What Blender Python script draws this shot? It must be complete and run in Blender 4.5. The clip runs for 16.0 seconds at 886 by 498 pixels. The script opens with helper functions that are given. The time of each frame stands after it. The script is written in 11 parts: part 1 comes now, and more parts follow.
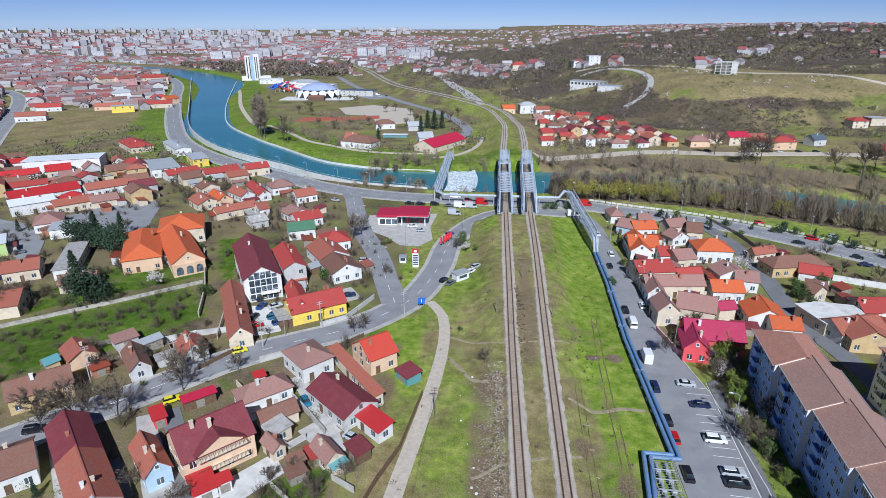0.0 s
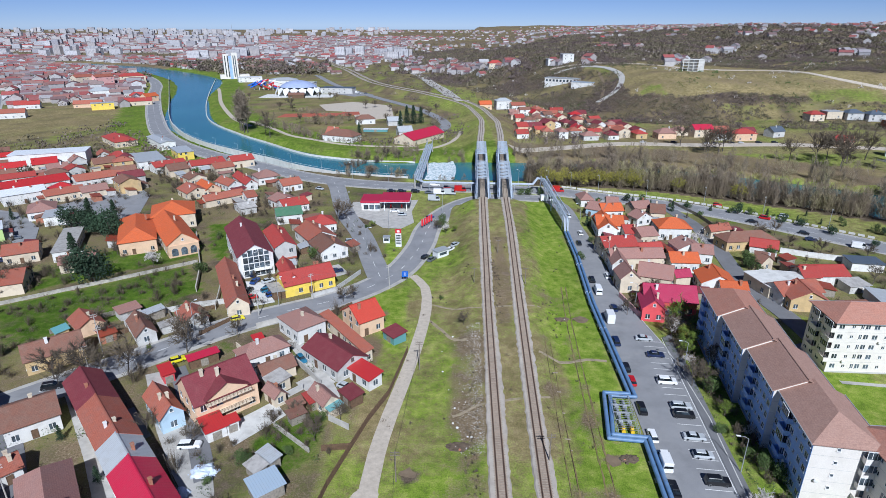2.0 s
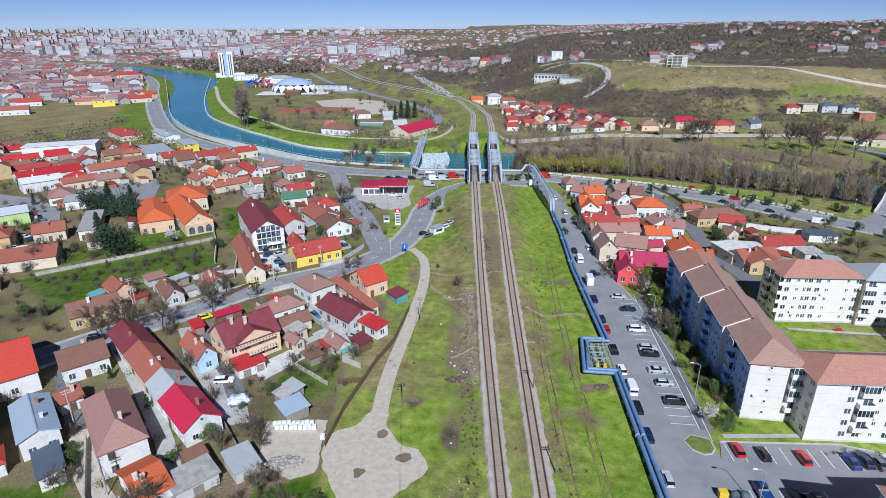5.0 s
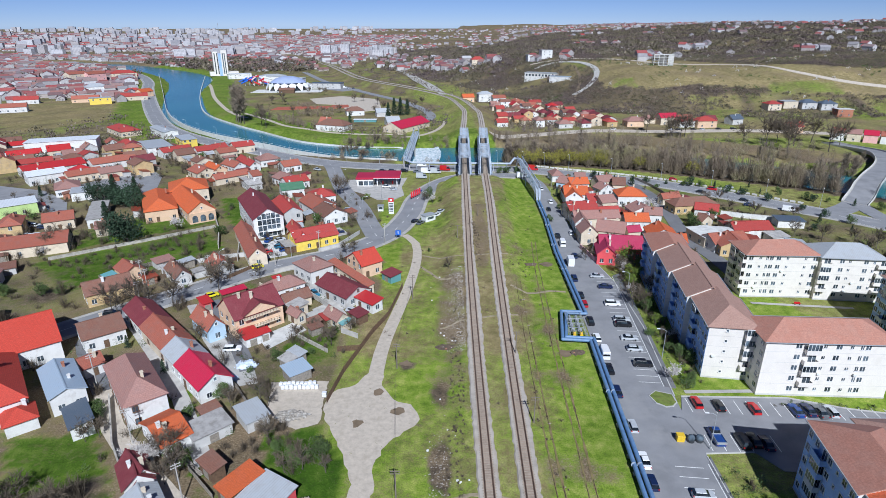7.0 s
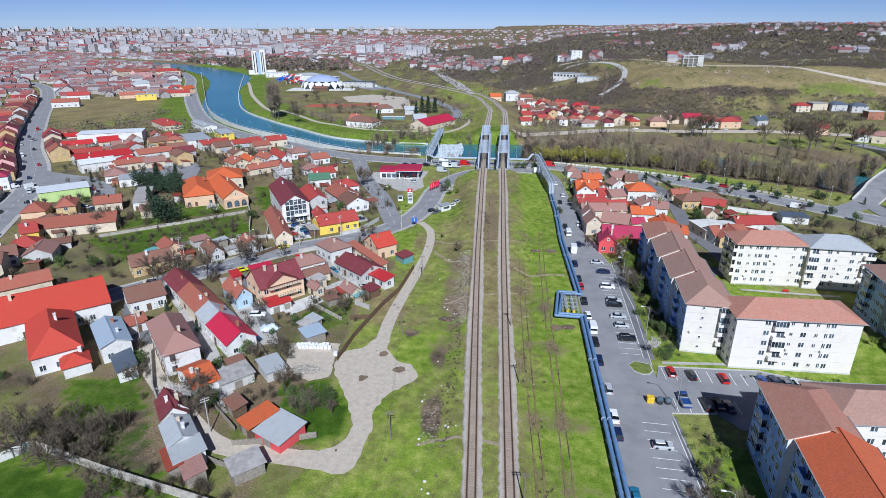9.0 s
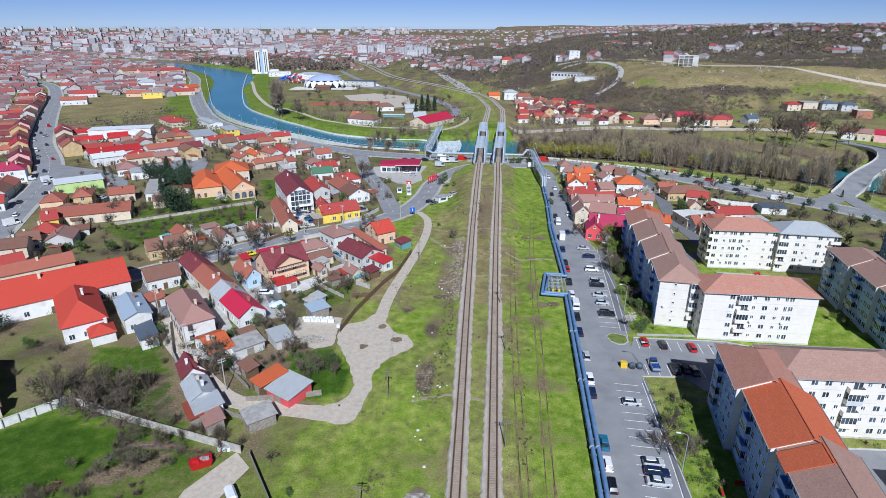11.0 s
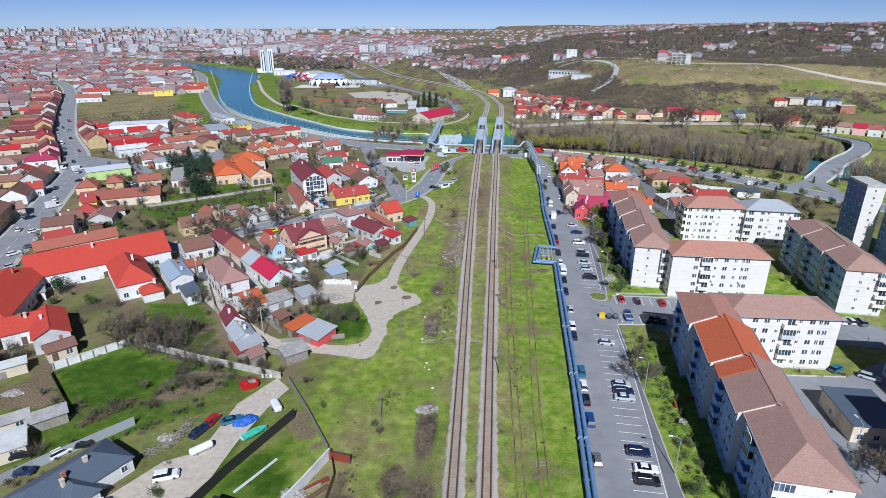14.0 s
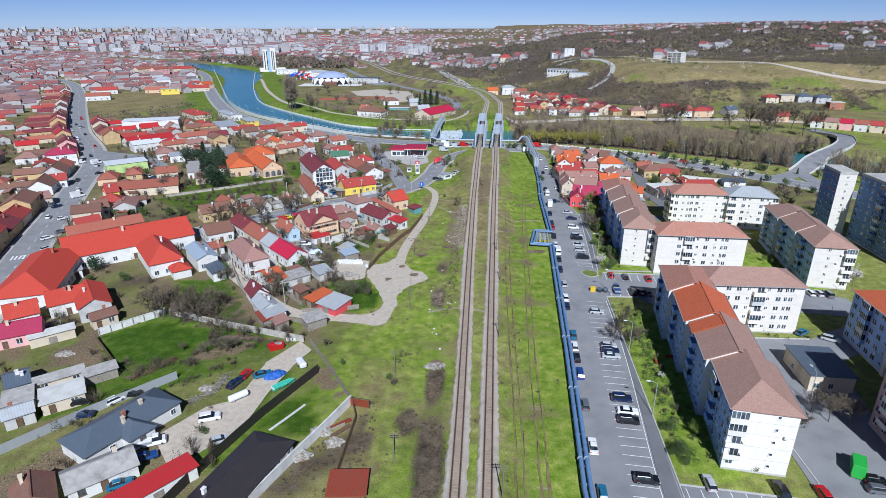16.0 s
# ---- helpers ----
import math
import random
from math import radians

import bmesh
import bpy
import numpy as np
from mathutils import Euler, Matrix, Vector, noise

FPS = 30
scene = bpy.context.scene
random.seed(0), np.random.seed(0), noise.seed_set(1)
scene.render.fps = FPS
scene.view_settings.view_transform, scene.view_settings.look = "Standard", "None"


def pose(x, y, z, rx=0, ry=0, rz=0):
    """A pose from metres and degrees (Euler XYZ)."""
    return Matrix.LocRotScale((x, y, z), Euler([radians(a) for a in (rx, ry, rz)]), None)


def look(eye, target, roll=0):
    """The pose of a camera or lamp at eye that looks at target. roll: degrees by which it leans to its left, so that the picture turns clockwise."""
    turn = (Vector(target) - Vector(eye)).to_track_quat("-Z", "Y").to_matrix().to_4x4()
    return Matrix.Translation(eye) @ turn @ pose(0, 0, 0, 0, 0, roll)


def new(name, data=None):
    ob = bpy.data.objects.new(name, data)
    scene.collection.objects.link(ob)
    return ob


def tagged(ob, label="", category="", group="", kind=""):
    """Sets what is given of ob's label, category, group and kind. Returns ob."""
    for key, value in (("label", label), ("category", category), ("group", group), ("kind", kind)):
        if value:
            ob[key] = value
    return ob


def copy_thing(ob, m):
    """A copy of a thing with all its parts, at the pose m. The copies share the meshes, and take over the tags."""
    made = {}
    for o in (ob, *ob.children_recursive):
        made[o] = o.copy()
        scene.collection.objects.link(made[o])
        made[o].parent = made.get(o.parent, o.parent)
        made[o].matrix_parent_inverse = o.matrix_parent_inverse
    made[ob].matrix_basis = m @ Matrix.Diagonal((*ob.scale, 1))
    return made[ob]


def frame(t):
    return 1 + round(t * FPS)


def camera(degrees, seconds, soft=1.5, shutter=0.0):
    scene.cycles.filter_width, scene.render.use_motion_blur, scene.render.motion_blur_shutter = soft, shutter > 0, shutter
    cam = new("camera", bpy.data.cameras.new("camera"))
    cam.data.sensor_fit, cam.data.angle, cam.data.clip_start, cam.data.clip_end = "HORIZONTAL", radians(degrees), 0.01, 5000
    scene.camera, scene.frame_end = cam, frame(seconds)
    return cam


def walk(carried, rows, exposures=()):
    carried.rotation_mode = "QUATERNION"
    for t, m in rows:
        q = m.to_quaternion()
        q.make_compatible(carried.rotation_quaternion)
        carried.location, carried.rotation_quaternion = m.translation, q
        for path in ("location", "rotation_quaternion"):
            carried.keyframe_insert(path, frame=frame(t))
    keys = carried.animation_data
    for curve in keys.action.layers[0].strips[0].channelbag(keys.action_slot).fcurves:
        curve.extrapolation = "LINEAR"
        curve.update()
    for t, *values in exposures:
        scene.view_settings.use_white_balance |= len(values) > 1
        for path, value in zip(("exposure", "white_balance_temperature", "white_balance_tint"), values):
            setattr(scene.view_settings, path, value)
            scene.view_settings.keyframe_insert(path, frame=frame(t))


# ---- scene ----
cam = camera(75.7, 16.0, soft=0.7)
PATH = [
    (0, (-10.944, -11.511, 80.785), (-11.038, -9.652, 80.054), -0.1),
    (0.5, (-10.741, -15.358, 80.268), (-10.83, -13.499, 79.537), -0.1),
    (1, (-10.645, -19.284, 79.767), (-10.722, -17.424, 79.036), -0.1),
    (1.5, (-10.661, -23.215, 79.181), (-10.714, -21.354, 78.451), -0.0),
    (2, (-10.761, -27.486, 78.726), (-10.784, -25.624, 77.996), 0.0),
    (2.5, (-10.85, -31.538, 78.244), (-10.857, -29.676, 77.514), 0.0),
    (3, (-11.073, -35.356, 77.888), (-11.077, -33.494, 77.159), 0.1),
    (3.5, (-11.27, -38.869, 77.589), (-11.289, -37.007, 76.859), 0.1),
    (4, (-11.615, -42.137, 77.491), (-11.631, -40.275, 76.76), 0.0),
    (6.5, (-11.937, -58.051, 76.713), (-11.91, -56.189, 75.982), -0.1),
    (7, (-11.068, -61.824, 76.76), (-11.042, -59.964, 76.028), -0.1),
    (7.5, (-9.399, -65.866, 76.811), (-9.378, -64.005, 76.078), -0.2),
    (8, (-7.43, -70.023, 76.932), (-7.409, -68.163, 76.199), -0.1),
    (8.5, (-5.439, -73.886, 76.917), (-5.455, -72.025, 76.185), -0.0),
    (9, (-3.607, -77.366, 76.977), (-3.691, -75.506, 76.246), 0.0),
    (11.5, (-0.744, -95.081, 76.934), (-0.833, -93.221, 76.204), 0.1),
    (12, (-0.432, -99.084, 76.88), (-0.523, -97.225, 76.15), 0.1),
    (12.5, (-0.444, -103.292, 76.927), (-0.534, -101.432, 76.196), 0.1),
    (13, (-0.44, -107.635, 76.937), (-0.53, -105.775, 76.207), 0.0),
    (13.5, (-0.632, -111.811, 76.96), (-0.721, -109.952, 76.229), 0.0),
    (14, (-0.904, -116.104, 76.923), (-0.993, -114.244, 76.192), -0.0),
    (14.5, (-1.072, -120.368, 76.916), (-1.16, -118.509, 76.185), 0.0),
    (15, (-1.421, -124.574, 76.914), (-1.508, -122.715, 76.183), -0.0),
    (15.5, (-1.647, -128.703, 76.913), (-1.734, -126.844, 76.182), -0.0),
    (16, (-1.77, -132.746, 76.888), (-1.857, -130.887, 76.156), -0.1),
]
walk(cam, [(t, look(eye, target, roll)) for t, eye, target, roll in PATH],
     [(0.0, 0.13, 5550, 5), (16.0, 0.13, 5550, 5)])

# ---------------- world and sun ----------------
SUN_EL, SUN_AZ = 41.0, 173.0          # degrees; azimuth clockwise from +y
world = bpy.data.worlds.new("world")
scene.world = world
world.use_nodes = True
wn = world.node_tree.nodes
sky = wn.new("ShaderNodeTexSky")
sky.sky_type, sky.sun_disc = "NISHITA", False
sky.sun_elevation, sky.sun_rotation = radians(SUN_EL), radians(SUN_AZ)
sky.altitude = 2500
sky.air_density, sky.dust_density, sky.ozone_density = 0.65, 0.0, 2.0
wn["Background"].inputs["Strength"].default_value = 0.050
tint = wn.new("ShaderNodeMix")
tint.data_type, tint.blend_type = "RGBA", "MULTIPLY"
tint.inputs[0].default_value, tint.inputs[7].default_value = 1.0, (1.0, 0.97, 1.22, 1)
world.node_tree.links.new(sky.outputs[0], tint.inputs[6])
world.node_tree.links.new(tint.outputs[2], wn["Background"].inputs[0])
sun_data = bpy.data.lights.new("sun", "SUN")
sun_data.energy, sun_data.angle, sun_data.color = 5.0, radians(0.53), (1.0, 0.945, 0.92)
sun = new("sun", sun_data)
az, el = radians(SUN_AZ), radians(SUN_EL)
sun.matrix_world = look((0, 0, 300), (-math.sin(az) * math.cos(el), -math.cos(az) * math.cos(el), 300 - math.sin(el)))

# ---------------- materials ----------------
MATS = {}


def nodes_of(name, rough=0.9, metal=0.0):
    m = bpy.data.materials.new(name)
    m.use_nodes = True
    nt = m.node_tree
    b = nt.nodes["Principled BSDF"]
    b.inputs["Roughness"].default_value = rough
    b.inputs["Metallic"].default_value = metal
    MATS[name] = m
    return m, nt, b


def node(nt, kind, **inputs):
    n = nt.nodes.new(kind)
    for k, v in inputs.items():
        n.inputs[k.replace("_", " ")].default_value = v
    return n


def noise_tex(nt, coord, scale, detail=3.0, rough=0.55):
    n = node(nt, "ShaderNodeTexNoise", Scale=scale, Detail=detail, Roughness=rough)
    nt.links.new(coord, n.inputs["Vector"])
    return n.outputs["Fac"]


def ramp(nt, fac, stops):
    r = nt.nodes.new("ShaderNodeValToRGB")
    els = r.color_ramp.elements
    while len(els) < len(stops):
        els.new(0.5)
    for e, (p, c) in zip(els, stops):
        e.position, e.color = p, (*c, 1) if len(c) == 3 else c
    nt.links.new(fac, r.inputs[0])
    return r.outputs[0]


def mixc(nt, fac, a, b, mode="MIX"):
    n = nt.nodes.new("ShaderNodeMix")
    n.data_type, n.blend_type = "RGBA", mode
    for socket, v in ((n.inputs[0], fac), (n.inputs[6], a), (n.inputs[7], b)):
        if isinstance(v, (int, float)):
            socket.default_value = v
        elif isinstance(v, tuple):
            socket.default_value = (*v, 1)
        else:
            nt.links.new(v, socket)
    return n.outputs[2]


def mathn(nt, op, a, b=0.0, c=None, clamp=False):
    n = nt.nodes.new("ShaderNodeMath")
    n.operation, n.use_clamp = op, clamp
    for k, v in enumerate((a, b) if c is None else (a, b, c)):
        if isinstance(v, (int, float)):
            n.inputs[k].default_value = v
        else:
            nt.links.new(v, n.inputs[k])
    return n.outputs[0]


def bump(nt, b, height, strength=0.3, dist=0.02):
    n = nt.nodes.new("ShaderNodeBump")
    n.inputs["Strength"].default_value, n.inputs["Distance"].default_value = strength, dist
    nt.links.new(height, n.inputs["Height"])
    nt.links.new(n.outputs[0], b.inputs["Normal"])


def position(nt):
    return nt.nodes.new("ShaderNodeNewGeometry").outputs["Position"]


def per_object(nt, color, spread):
    """Shifts the brightness of a colour a little from object to object."""
    r = nt.nodes.new("ShaderNodeObjectInfo").outputs["Random"]
    v = mathn(nt, "MULTIPLY_ADD", r, 2 * spread, 1 - spread)
    n = nt.nodes.new("ShaderNodeHueSaturation")
    nt.links.new(v, n.inputs["Value"])
    nt.links.new(color, n.inputs["Color"])
    return n.outputs[0]


def surf(name, col, rough=0.9, var=0.2, scale=1.5, grain=12.0, spread=0.06, metal=0.0, relief=0.2, stain=None):
    """A plain surface with grain, large soft variation and a stain colour in patches."""
    m, nt, b = nodes_of(name, rough, metal)
    p = position(nt)
    big = noise_tex(nt, p, scale, 4)
    fine = noise_tex(nt, p, grain, 3)
    dark = tuple(c * (1 - var) for c in col)
    lite = tuple(min(1, c * (1 + var * 0.7)) for c in col)
    c = ramp(nt, big, [(0.3, dark), (0.5, col), (0.72, lite)])
    g = mathn(nt, "MULTIPLY_ADD", fine, 0.5, 0.75)
    gc = nt.nodes.new("ShaderNodeCombineColor")
    for k in range(3):
        nt.links.new(g, gc.inputs[k])
    c = mixc(nt, 0.55, c, gc.outputs[0], "MULTIPLY")
    if stain:
        patch = noise_tex(nt, p, scale * 0.6, 5, 0.65)
        f = ramp(nt, patch, [(0.52, (0, 0, 0)), (0.68, (0.75, 0.75, 0.75))])
        c = mixc(nt, f, c, stain)
    if spread:
        c = per_object(nt, c, spread)
    nt.links.new(c, b.inputs["Base Color"])
    if relief:
        bump(nt, b, fine, relief, 0.02)
    return m


def tiles(name, col, worn, size=(0.45, 0.38), spread=0.08, rough=0.8, patchy=0.5):
    """Roof tiles: courses and columns along the slope, by UV in metres, with weathered patches."""
    m, nt, b = nodes_of(name, rough)
    uv = nt.nodes.new("ShaderNodeTexCoord").outputs["UV"]
    br = node(nt, "ShaderNodeTexBrick", Scale=1.0, Mortar_Size=0.06, Brick_Width=size[0], Row_Height=size[1], Bias=0.0)
    br.inputs["Mortar Smooth"].default_value = 0.6
    br.inputs["Color1"].default_value = (*col, 1)
    br.inputs["Color2"].default_value = (*[c * 0.9 for c in col], 1)
    br.inputs["Mortar"].default_value = (*[c * (0.8 if size[0] < 0.6 else 0.88) for c in col], 1)
    nt.links.new(uv, br.inputs["Vector"])
    p = position(nt)
    f = ramp(nt, noise_tex(nt, p, 0.55, 6, 0.62), [(0.42, (0, 0, 0)), (0.7, (patchy,) * 3)])
    c = mixc(nt, f, br.outputs["Color"], worn)
    s = ramp(nt, noise_tex(nt, p, 3.5, 4), [(0.3, (0.8, 0.8, 0.8)), (0.7, (1.1, 1.1, 1.1))])
    c = mixc(nt, 1.0, c, s, "MULTIPLY")
    nt.links.new(per_object(nt, c, spread), b.inputs["Base Color"])
    bump(nt, b, br.outputs["Fac"], -0.5, 0.04)
    return m


def seams(name, col, worn, step=0.5, rough=0.45, metal=0.0, spread=0.06, patchy=0.4):
    """Sheet metal in strips that run up the slope."""
    m, nt, b = nodes_of(name, rough, metal)
    uv = nt.nodes.new("ShaderNodeTexCoord").outputs["UV"]
    sx = nt.nodes.new("ShaderNodeSeparateXYZ")
    nt.links.new(uv, sx.inputs[0])
    saw = mathn(nt, "PINGPONG", sx.outputs[0], step / 2)
    ridge = mathn(nt, "LESS_THAN", saw, step * 0.07)
    p = position(nt)
    f = ramp(nt, noise_tex(nt, p, 0.7, 6, 0.65), [(0.45, (0, 0, 0)), (0.72, (patchy,) * 3)])
    c = mixc(nt, f, col, worn)
    c = mixc(nt, mathn(nt, "MULTIPLY", ridge, 0.45), c, tuple(v * 0.55 for v in col))
    nt.links.new(per_object(nt, c, spread), b.inputs["Base Color"])
    bump(nt, b, ridge, 0.5, 0.04)
    return m


def glass(name, col=(0.03, 0.045, 0.06), rough=0.08):
    m, nt, b = nodes_of(name, rough)
    p = position(nt)
    c = ramp(nt, noise_tex(nt, p, 0.9, 2), [(0.35, tuple(v * 0.6 for v in col)), (0.65, tuple(v * 1.8 for v in col))])
    nt.links.new(per_object(nt, c, 0.5), b.inputs["Base Color"])
    b.inputs["Specular IOR Level"].default_value = 0.6
    return m


# plaster and paint
surf("plaster_white", (0.70, 0.69, 0.665), stain=(0.48, 0.45, 0.41), var=0.08, scale=0.5)
surf("plaster_cream", (0.63, 0.54, 0.41), stain=(0.44, 0.36, 0.27), var=0.1, scale=0.5)
surf("plaster_peach", (0.68, 0.48, 0.32), stain=(0.55, 0.38, 0.25), var=0.1, scale=0.5)
surf("plaster_yellow", (0.80, 0.60, 0.10), stain=(0.6, 0.46, 0.16), var=0.1, scale=0.5)
surf("plaster_pink", (0.74, 0.42, 0.40), stain=(0.6, 0.36, 0.34), var=0.1, scale=0.5)
surf("plaster_red", (0.62, 0.08, 0.09), var=0.12, scale=0.5)
surf("plaster_green", (0.48, 0.62, 0.24), var=0.1, scale=0.5)
surf("plaster_blue", (0.42, 0.55, 0.66), var=0.1, scale=0.5)
surf("plaster_grey", (0.52, 0.51, 0.49), stain=(0.38, 0.36, 0.33), var=0.12, scale=0.5)
surf("plaster_ochre", (0.55, 0.40, 0.20), stain=(0.42, 0.32, 0.22), var=0.16, scale=0.6)
surf("panel_white", (0.725, 0.68, 0.622), stain=(0.655, 0.61, 0.55), var=0.04, scale=0.5, grain=5)
# light-blue paint made stronger, the west fronts' bluish shade put in
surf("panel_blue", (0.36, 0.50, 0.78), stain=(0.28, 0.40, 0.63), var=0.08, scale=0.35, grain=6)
surf("panel_grey", (0.55, 0.56, 0.58), stain=(0.42, 0.42, 0.42), var=0.08, scale=0.35, grain=6)
# tower fronts: blue darkened, the shade of the west side in the colour
surf("panel_blue_shade", (0.13, 0.22, 0.42), stain=(0.11, 0.17, 0.30), var=0.08, scale=0.35, grain=6)
surf("panel_pink", (0.52, 0.36, 0.36), stain=(0.42, 0.30, 0.30), var=0.08, scale=0.35, grain=6)
surf("brick_red", (0.36, 0.15, 0.09), var=0.25, scale=1.2, stain=(0.3, 0.2, 0.15))
surf("concrete", (0.46, 0.44, 0.41), var=0.18, scale=0.5, stain=(0.33, 0.31, 0.28))
surf("concrete_pale", (0.62, 0.61, 0.58), var=0.14, scale=0.4, stain=(0.45, 0.43, 0.4))
surf("stone_wall", (0.44, 0.41, 0.36), var=0.3, scale=1.0, stain=(0.25, 0.23, 0.2))
# roofs
tiles("tile_red", (0.42, 0.055, 0.045), (0.32, 0.07, 0.06), spread=0.1)
tiles("tile_scarlet", (0.54, 0.06, 0.035), (0.46, 0.07, 0.045), spread=0.05, patchy=0.3)
tiles("tile_orange", (0.60, 0.125, 0.035), (0.45, 0.12, 0.055), spread=0.08)
tiles("tile_rust", (0.40, 0.12, 0.075), (0.29, 0.14, 0.11), spread=0.14)
tiles("tile_brown", (0.24, 0.11, 0.075), (0.20, 0.14, 0.11), spread=0.14)
tiles("tile_burgundy", (0.20, 0.035, 0.045), (0.24, 0.08, 0.08), spread=0.08, patchy=0.3)
tiles("tile_magenta", (0.42, 0.03, 0.09), (0.36, 0.06, 0.11), spread=0.06, patchy=0.3)
tiles("tile_pinkish", (0.36, 0.19, 0.155), (0.30, 0.19, 0.17), spread=0.08)
tiles("block_brown", (0.375, 0.225, 0.175), (0.41, 0.265, 0.215), size=(1.1, 0.4), spread=0.03, patchy=0.4)
tiles("block_rust", (0.44, 0.205, 0.145), (0.42, 0.25, 0.195), size=(0.9, 0.5), spread=0.05, patchy=0.4)
tiles("block_orange", (0.56, 0.13, 0.05), (0.46, 0.12, 0.06), size=(0.9, 0.5), spread=0.05, patchy=0.4)
seams("tin_red", (0.46, 0.03, 0.032), (0.34, 0.05, 0.05))
seams("tin_crimson", (0.50, 0.02, 0.06), (0.42, 0.06, 0.08))
seams("tin_grey", (0.42, 0.44, 0.46), (0.32, 0.29, 0.26))
seams("tin_blue", (0.36, 0.44, 0.53), (0.40, 0.44, 0.48))
seams("tin_dark", (0.09, 0.115, 0.15), (0.13, 0.14, 0.16))
seams("tin_black", (0.035, 0.03, 0.032), (0.06, 0.05, 0.05))
seams("tin_white", (0.72, 0.74, 0.76), (0.55, 0.56, 0.57))
seams("tin_green", (0.10, 0.22, 0.13), (0.2, 0.25, 0.2))
seams("tin_teal", (0.16, 0.38, 0.40), (0.25, 0.36, 0.36))
seams("tin_rust", (0.27, 0.055, 0.03), (0.2, 0.08, 0.05), patchy=0.7)
surf("eternit", (0.40, 0.38, 0.36), var=0.22, scale=0.8, stain=(0.24, 0.22, 0.2), spread=0.12)
# small parts
glass("pane", (0.055, 0.07, 0.085))
glass("car_glass", (0.015, 0.02, 0.025), 0.05)
surf("frame_white", (0.75, 0.75, 0.74), rough=0.5, var=0.05, relief=0)
surf("frame_brown", (0.16, 0.09, 0.05), rough=0.6, var=0.15, relief=0)
surf("wood_dark", (0.14, 0.085, 0.05), var=0.3, scale=2)
surf("wood_grey", (0.27, 0.24, 0.20), var=0.3, scale=2)
surf("wood_pole", (0.19, 0.16, 0.13), var=0.25, scale=2)
surf("metal_grey", (0.40, 0.42, 0.44), rough=0.5, metal=0.3, var=0.15)
surf("metal_dark", (0.06, 0.065, 0.07), rough=0.5, metal=0.3, var=0.15)
surf("truss_paint", (0.40, 0.46, 0.54), rough=0.55, var=0.18, scale=0.6, stain=(0.36, 0.33, 0.30))
surf("pipe_blue", (0.13, 0.23, 0.40), rough=0.55, var=0.2, scale=0.8, stain=(0.2, 0.27, 0.38), spread=0.08)
surf("pipe_grey", (0.40, 0.45, 0.52), rough=0.5, var=0.15, scale=0.8, stain=(0.3, 0.31, 0.33))
surf("yellow_paint", (0.75, 0.50, 0.03), rough=0.5, var=0.12)
surf("white_paint", (0.80, 0.80, 0.78), rough=0.6, var=0.1, scale=2, stain=(0.55, 0.55, 0.53))
surf("rail_steel", (0.07, 0.045, 0.035), rough=0.55, metal=0.35, var=0.2)
surf("sleeper", (0.34, 0.28, 0.22), var=0.25, scale=2, spread=0)
surf("rubber", (0.018, 0.018, 0.02), rough=0.8, var=0.1, relief=0)
surf("rim", (0.45, 0.46, 0.48), rough=0.35, metal=0.8, var=0.05, relief=0)
surf("lamp_red", (0.45, 0.02, 0.02), rough=0.3, var=0.05, relief=0)
surf("lamp_clear", (0.75, 0.76, 0.78), rough=0.2, var=0.05, relief=0)
surf("tarp_blue", (0.03, 0.11, 0.42), rough=0.6, var=0.25, scale=1.5)
surf("tarp_pale", (0.55, 0.62, 0.74), rough=0.6, var=0.25, scale=1.0)
surf("dome_blue", (0.36, 0.42, 0.62), rough=0.5, var=0.12, scale=0.3)
surf("plastic_white", (0.74, 0.75, 0.76), rough=0.5, var=0.08)
surf("boat_green", (0.10, 0.50, 0.36), rough=0.4, var=0.1)
surf("sign_red", (0.60, 0.02, 0.03), rough=0.4, var=0.05)
surf("sign_blue", (0.02, 0.12, 0.55), rough=0.4, var=0.05)
surf("rubble", (0.31, 0.28, 0.24), var=0.5, scale=2.0, grain=5, stain=(0.55, 0.53, 0.5))
surf("dirt_heap", (0.13, 0.095, 0.065), var=0.4, scale=1.5, grain=5)
surf("bark", (0.095, 0.08, 0.068), var=0.3, scale=3, spread=0.2)
surf("twigs", (0.135, 0.106, 0.072), var=0.3, scale=0.8, spread=0.25, relief=0)
surf("twigs_river", (0.25, 0.20, 0.145), var=0.35, scale=0.6, spread=0.2, relief=0)
surf("twigs_gold", (0.34, 0.31, 0.06), var=0.3, scale=0.8, spread=0.15, relief=0)
surf("blossom", (0.62, 0.58, 0.55), var=0.25, scale=0.8, spread=0.08, relief=0)
surf("leaf_fir", (0.03, 0.058, 0.028), var=0.4, scale=1.2, spread=0.2, relief=0)
surf("leaf_bush", (0.075, 0.115, 0.03), var=0.4, scale=1.2, spread=0.25, relief=0)
surf("leaf_fresh", (0.16, 0.22, 0.03), var=0.35, scale=1.2, spread=0.15, relief=0)
surf("weed", (0.13, 0.155, 0.035), var=0.45, scale=0.5, spread=0.0, relief=0)
# paving
surf("asphalt", (0.245, 0.245, 0.255), rough=0.92, var=0.16, scale=0.18, grain=8, stain=(0.30, 0.295, 0.295), spread=0)
surf("asphalt_dark", (0.17, 0.17, 0.18), rough=0.92, var=0.16, scale=0.2, grain=8, stain=(0.155, 0.15, 0.15), spread=0)
surf("paving", (0.42, 0.40, 0.37), var=0.16, scale=0.35, grain=6, stain=(0.26, 0.25, 0.24), spread=0)
surf("kerb", (0.48, 0.47, 0.45), var=0.15, scale=0.8)
surf("gravel", (0.50, 0.435, 0.355), var=0.16, scale=0.9, grain=3.5, stain=(0.42, 0.36, 0.285), spread=0)
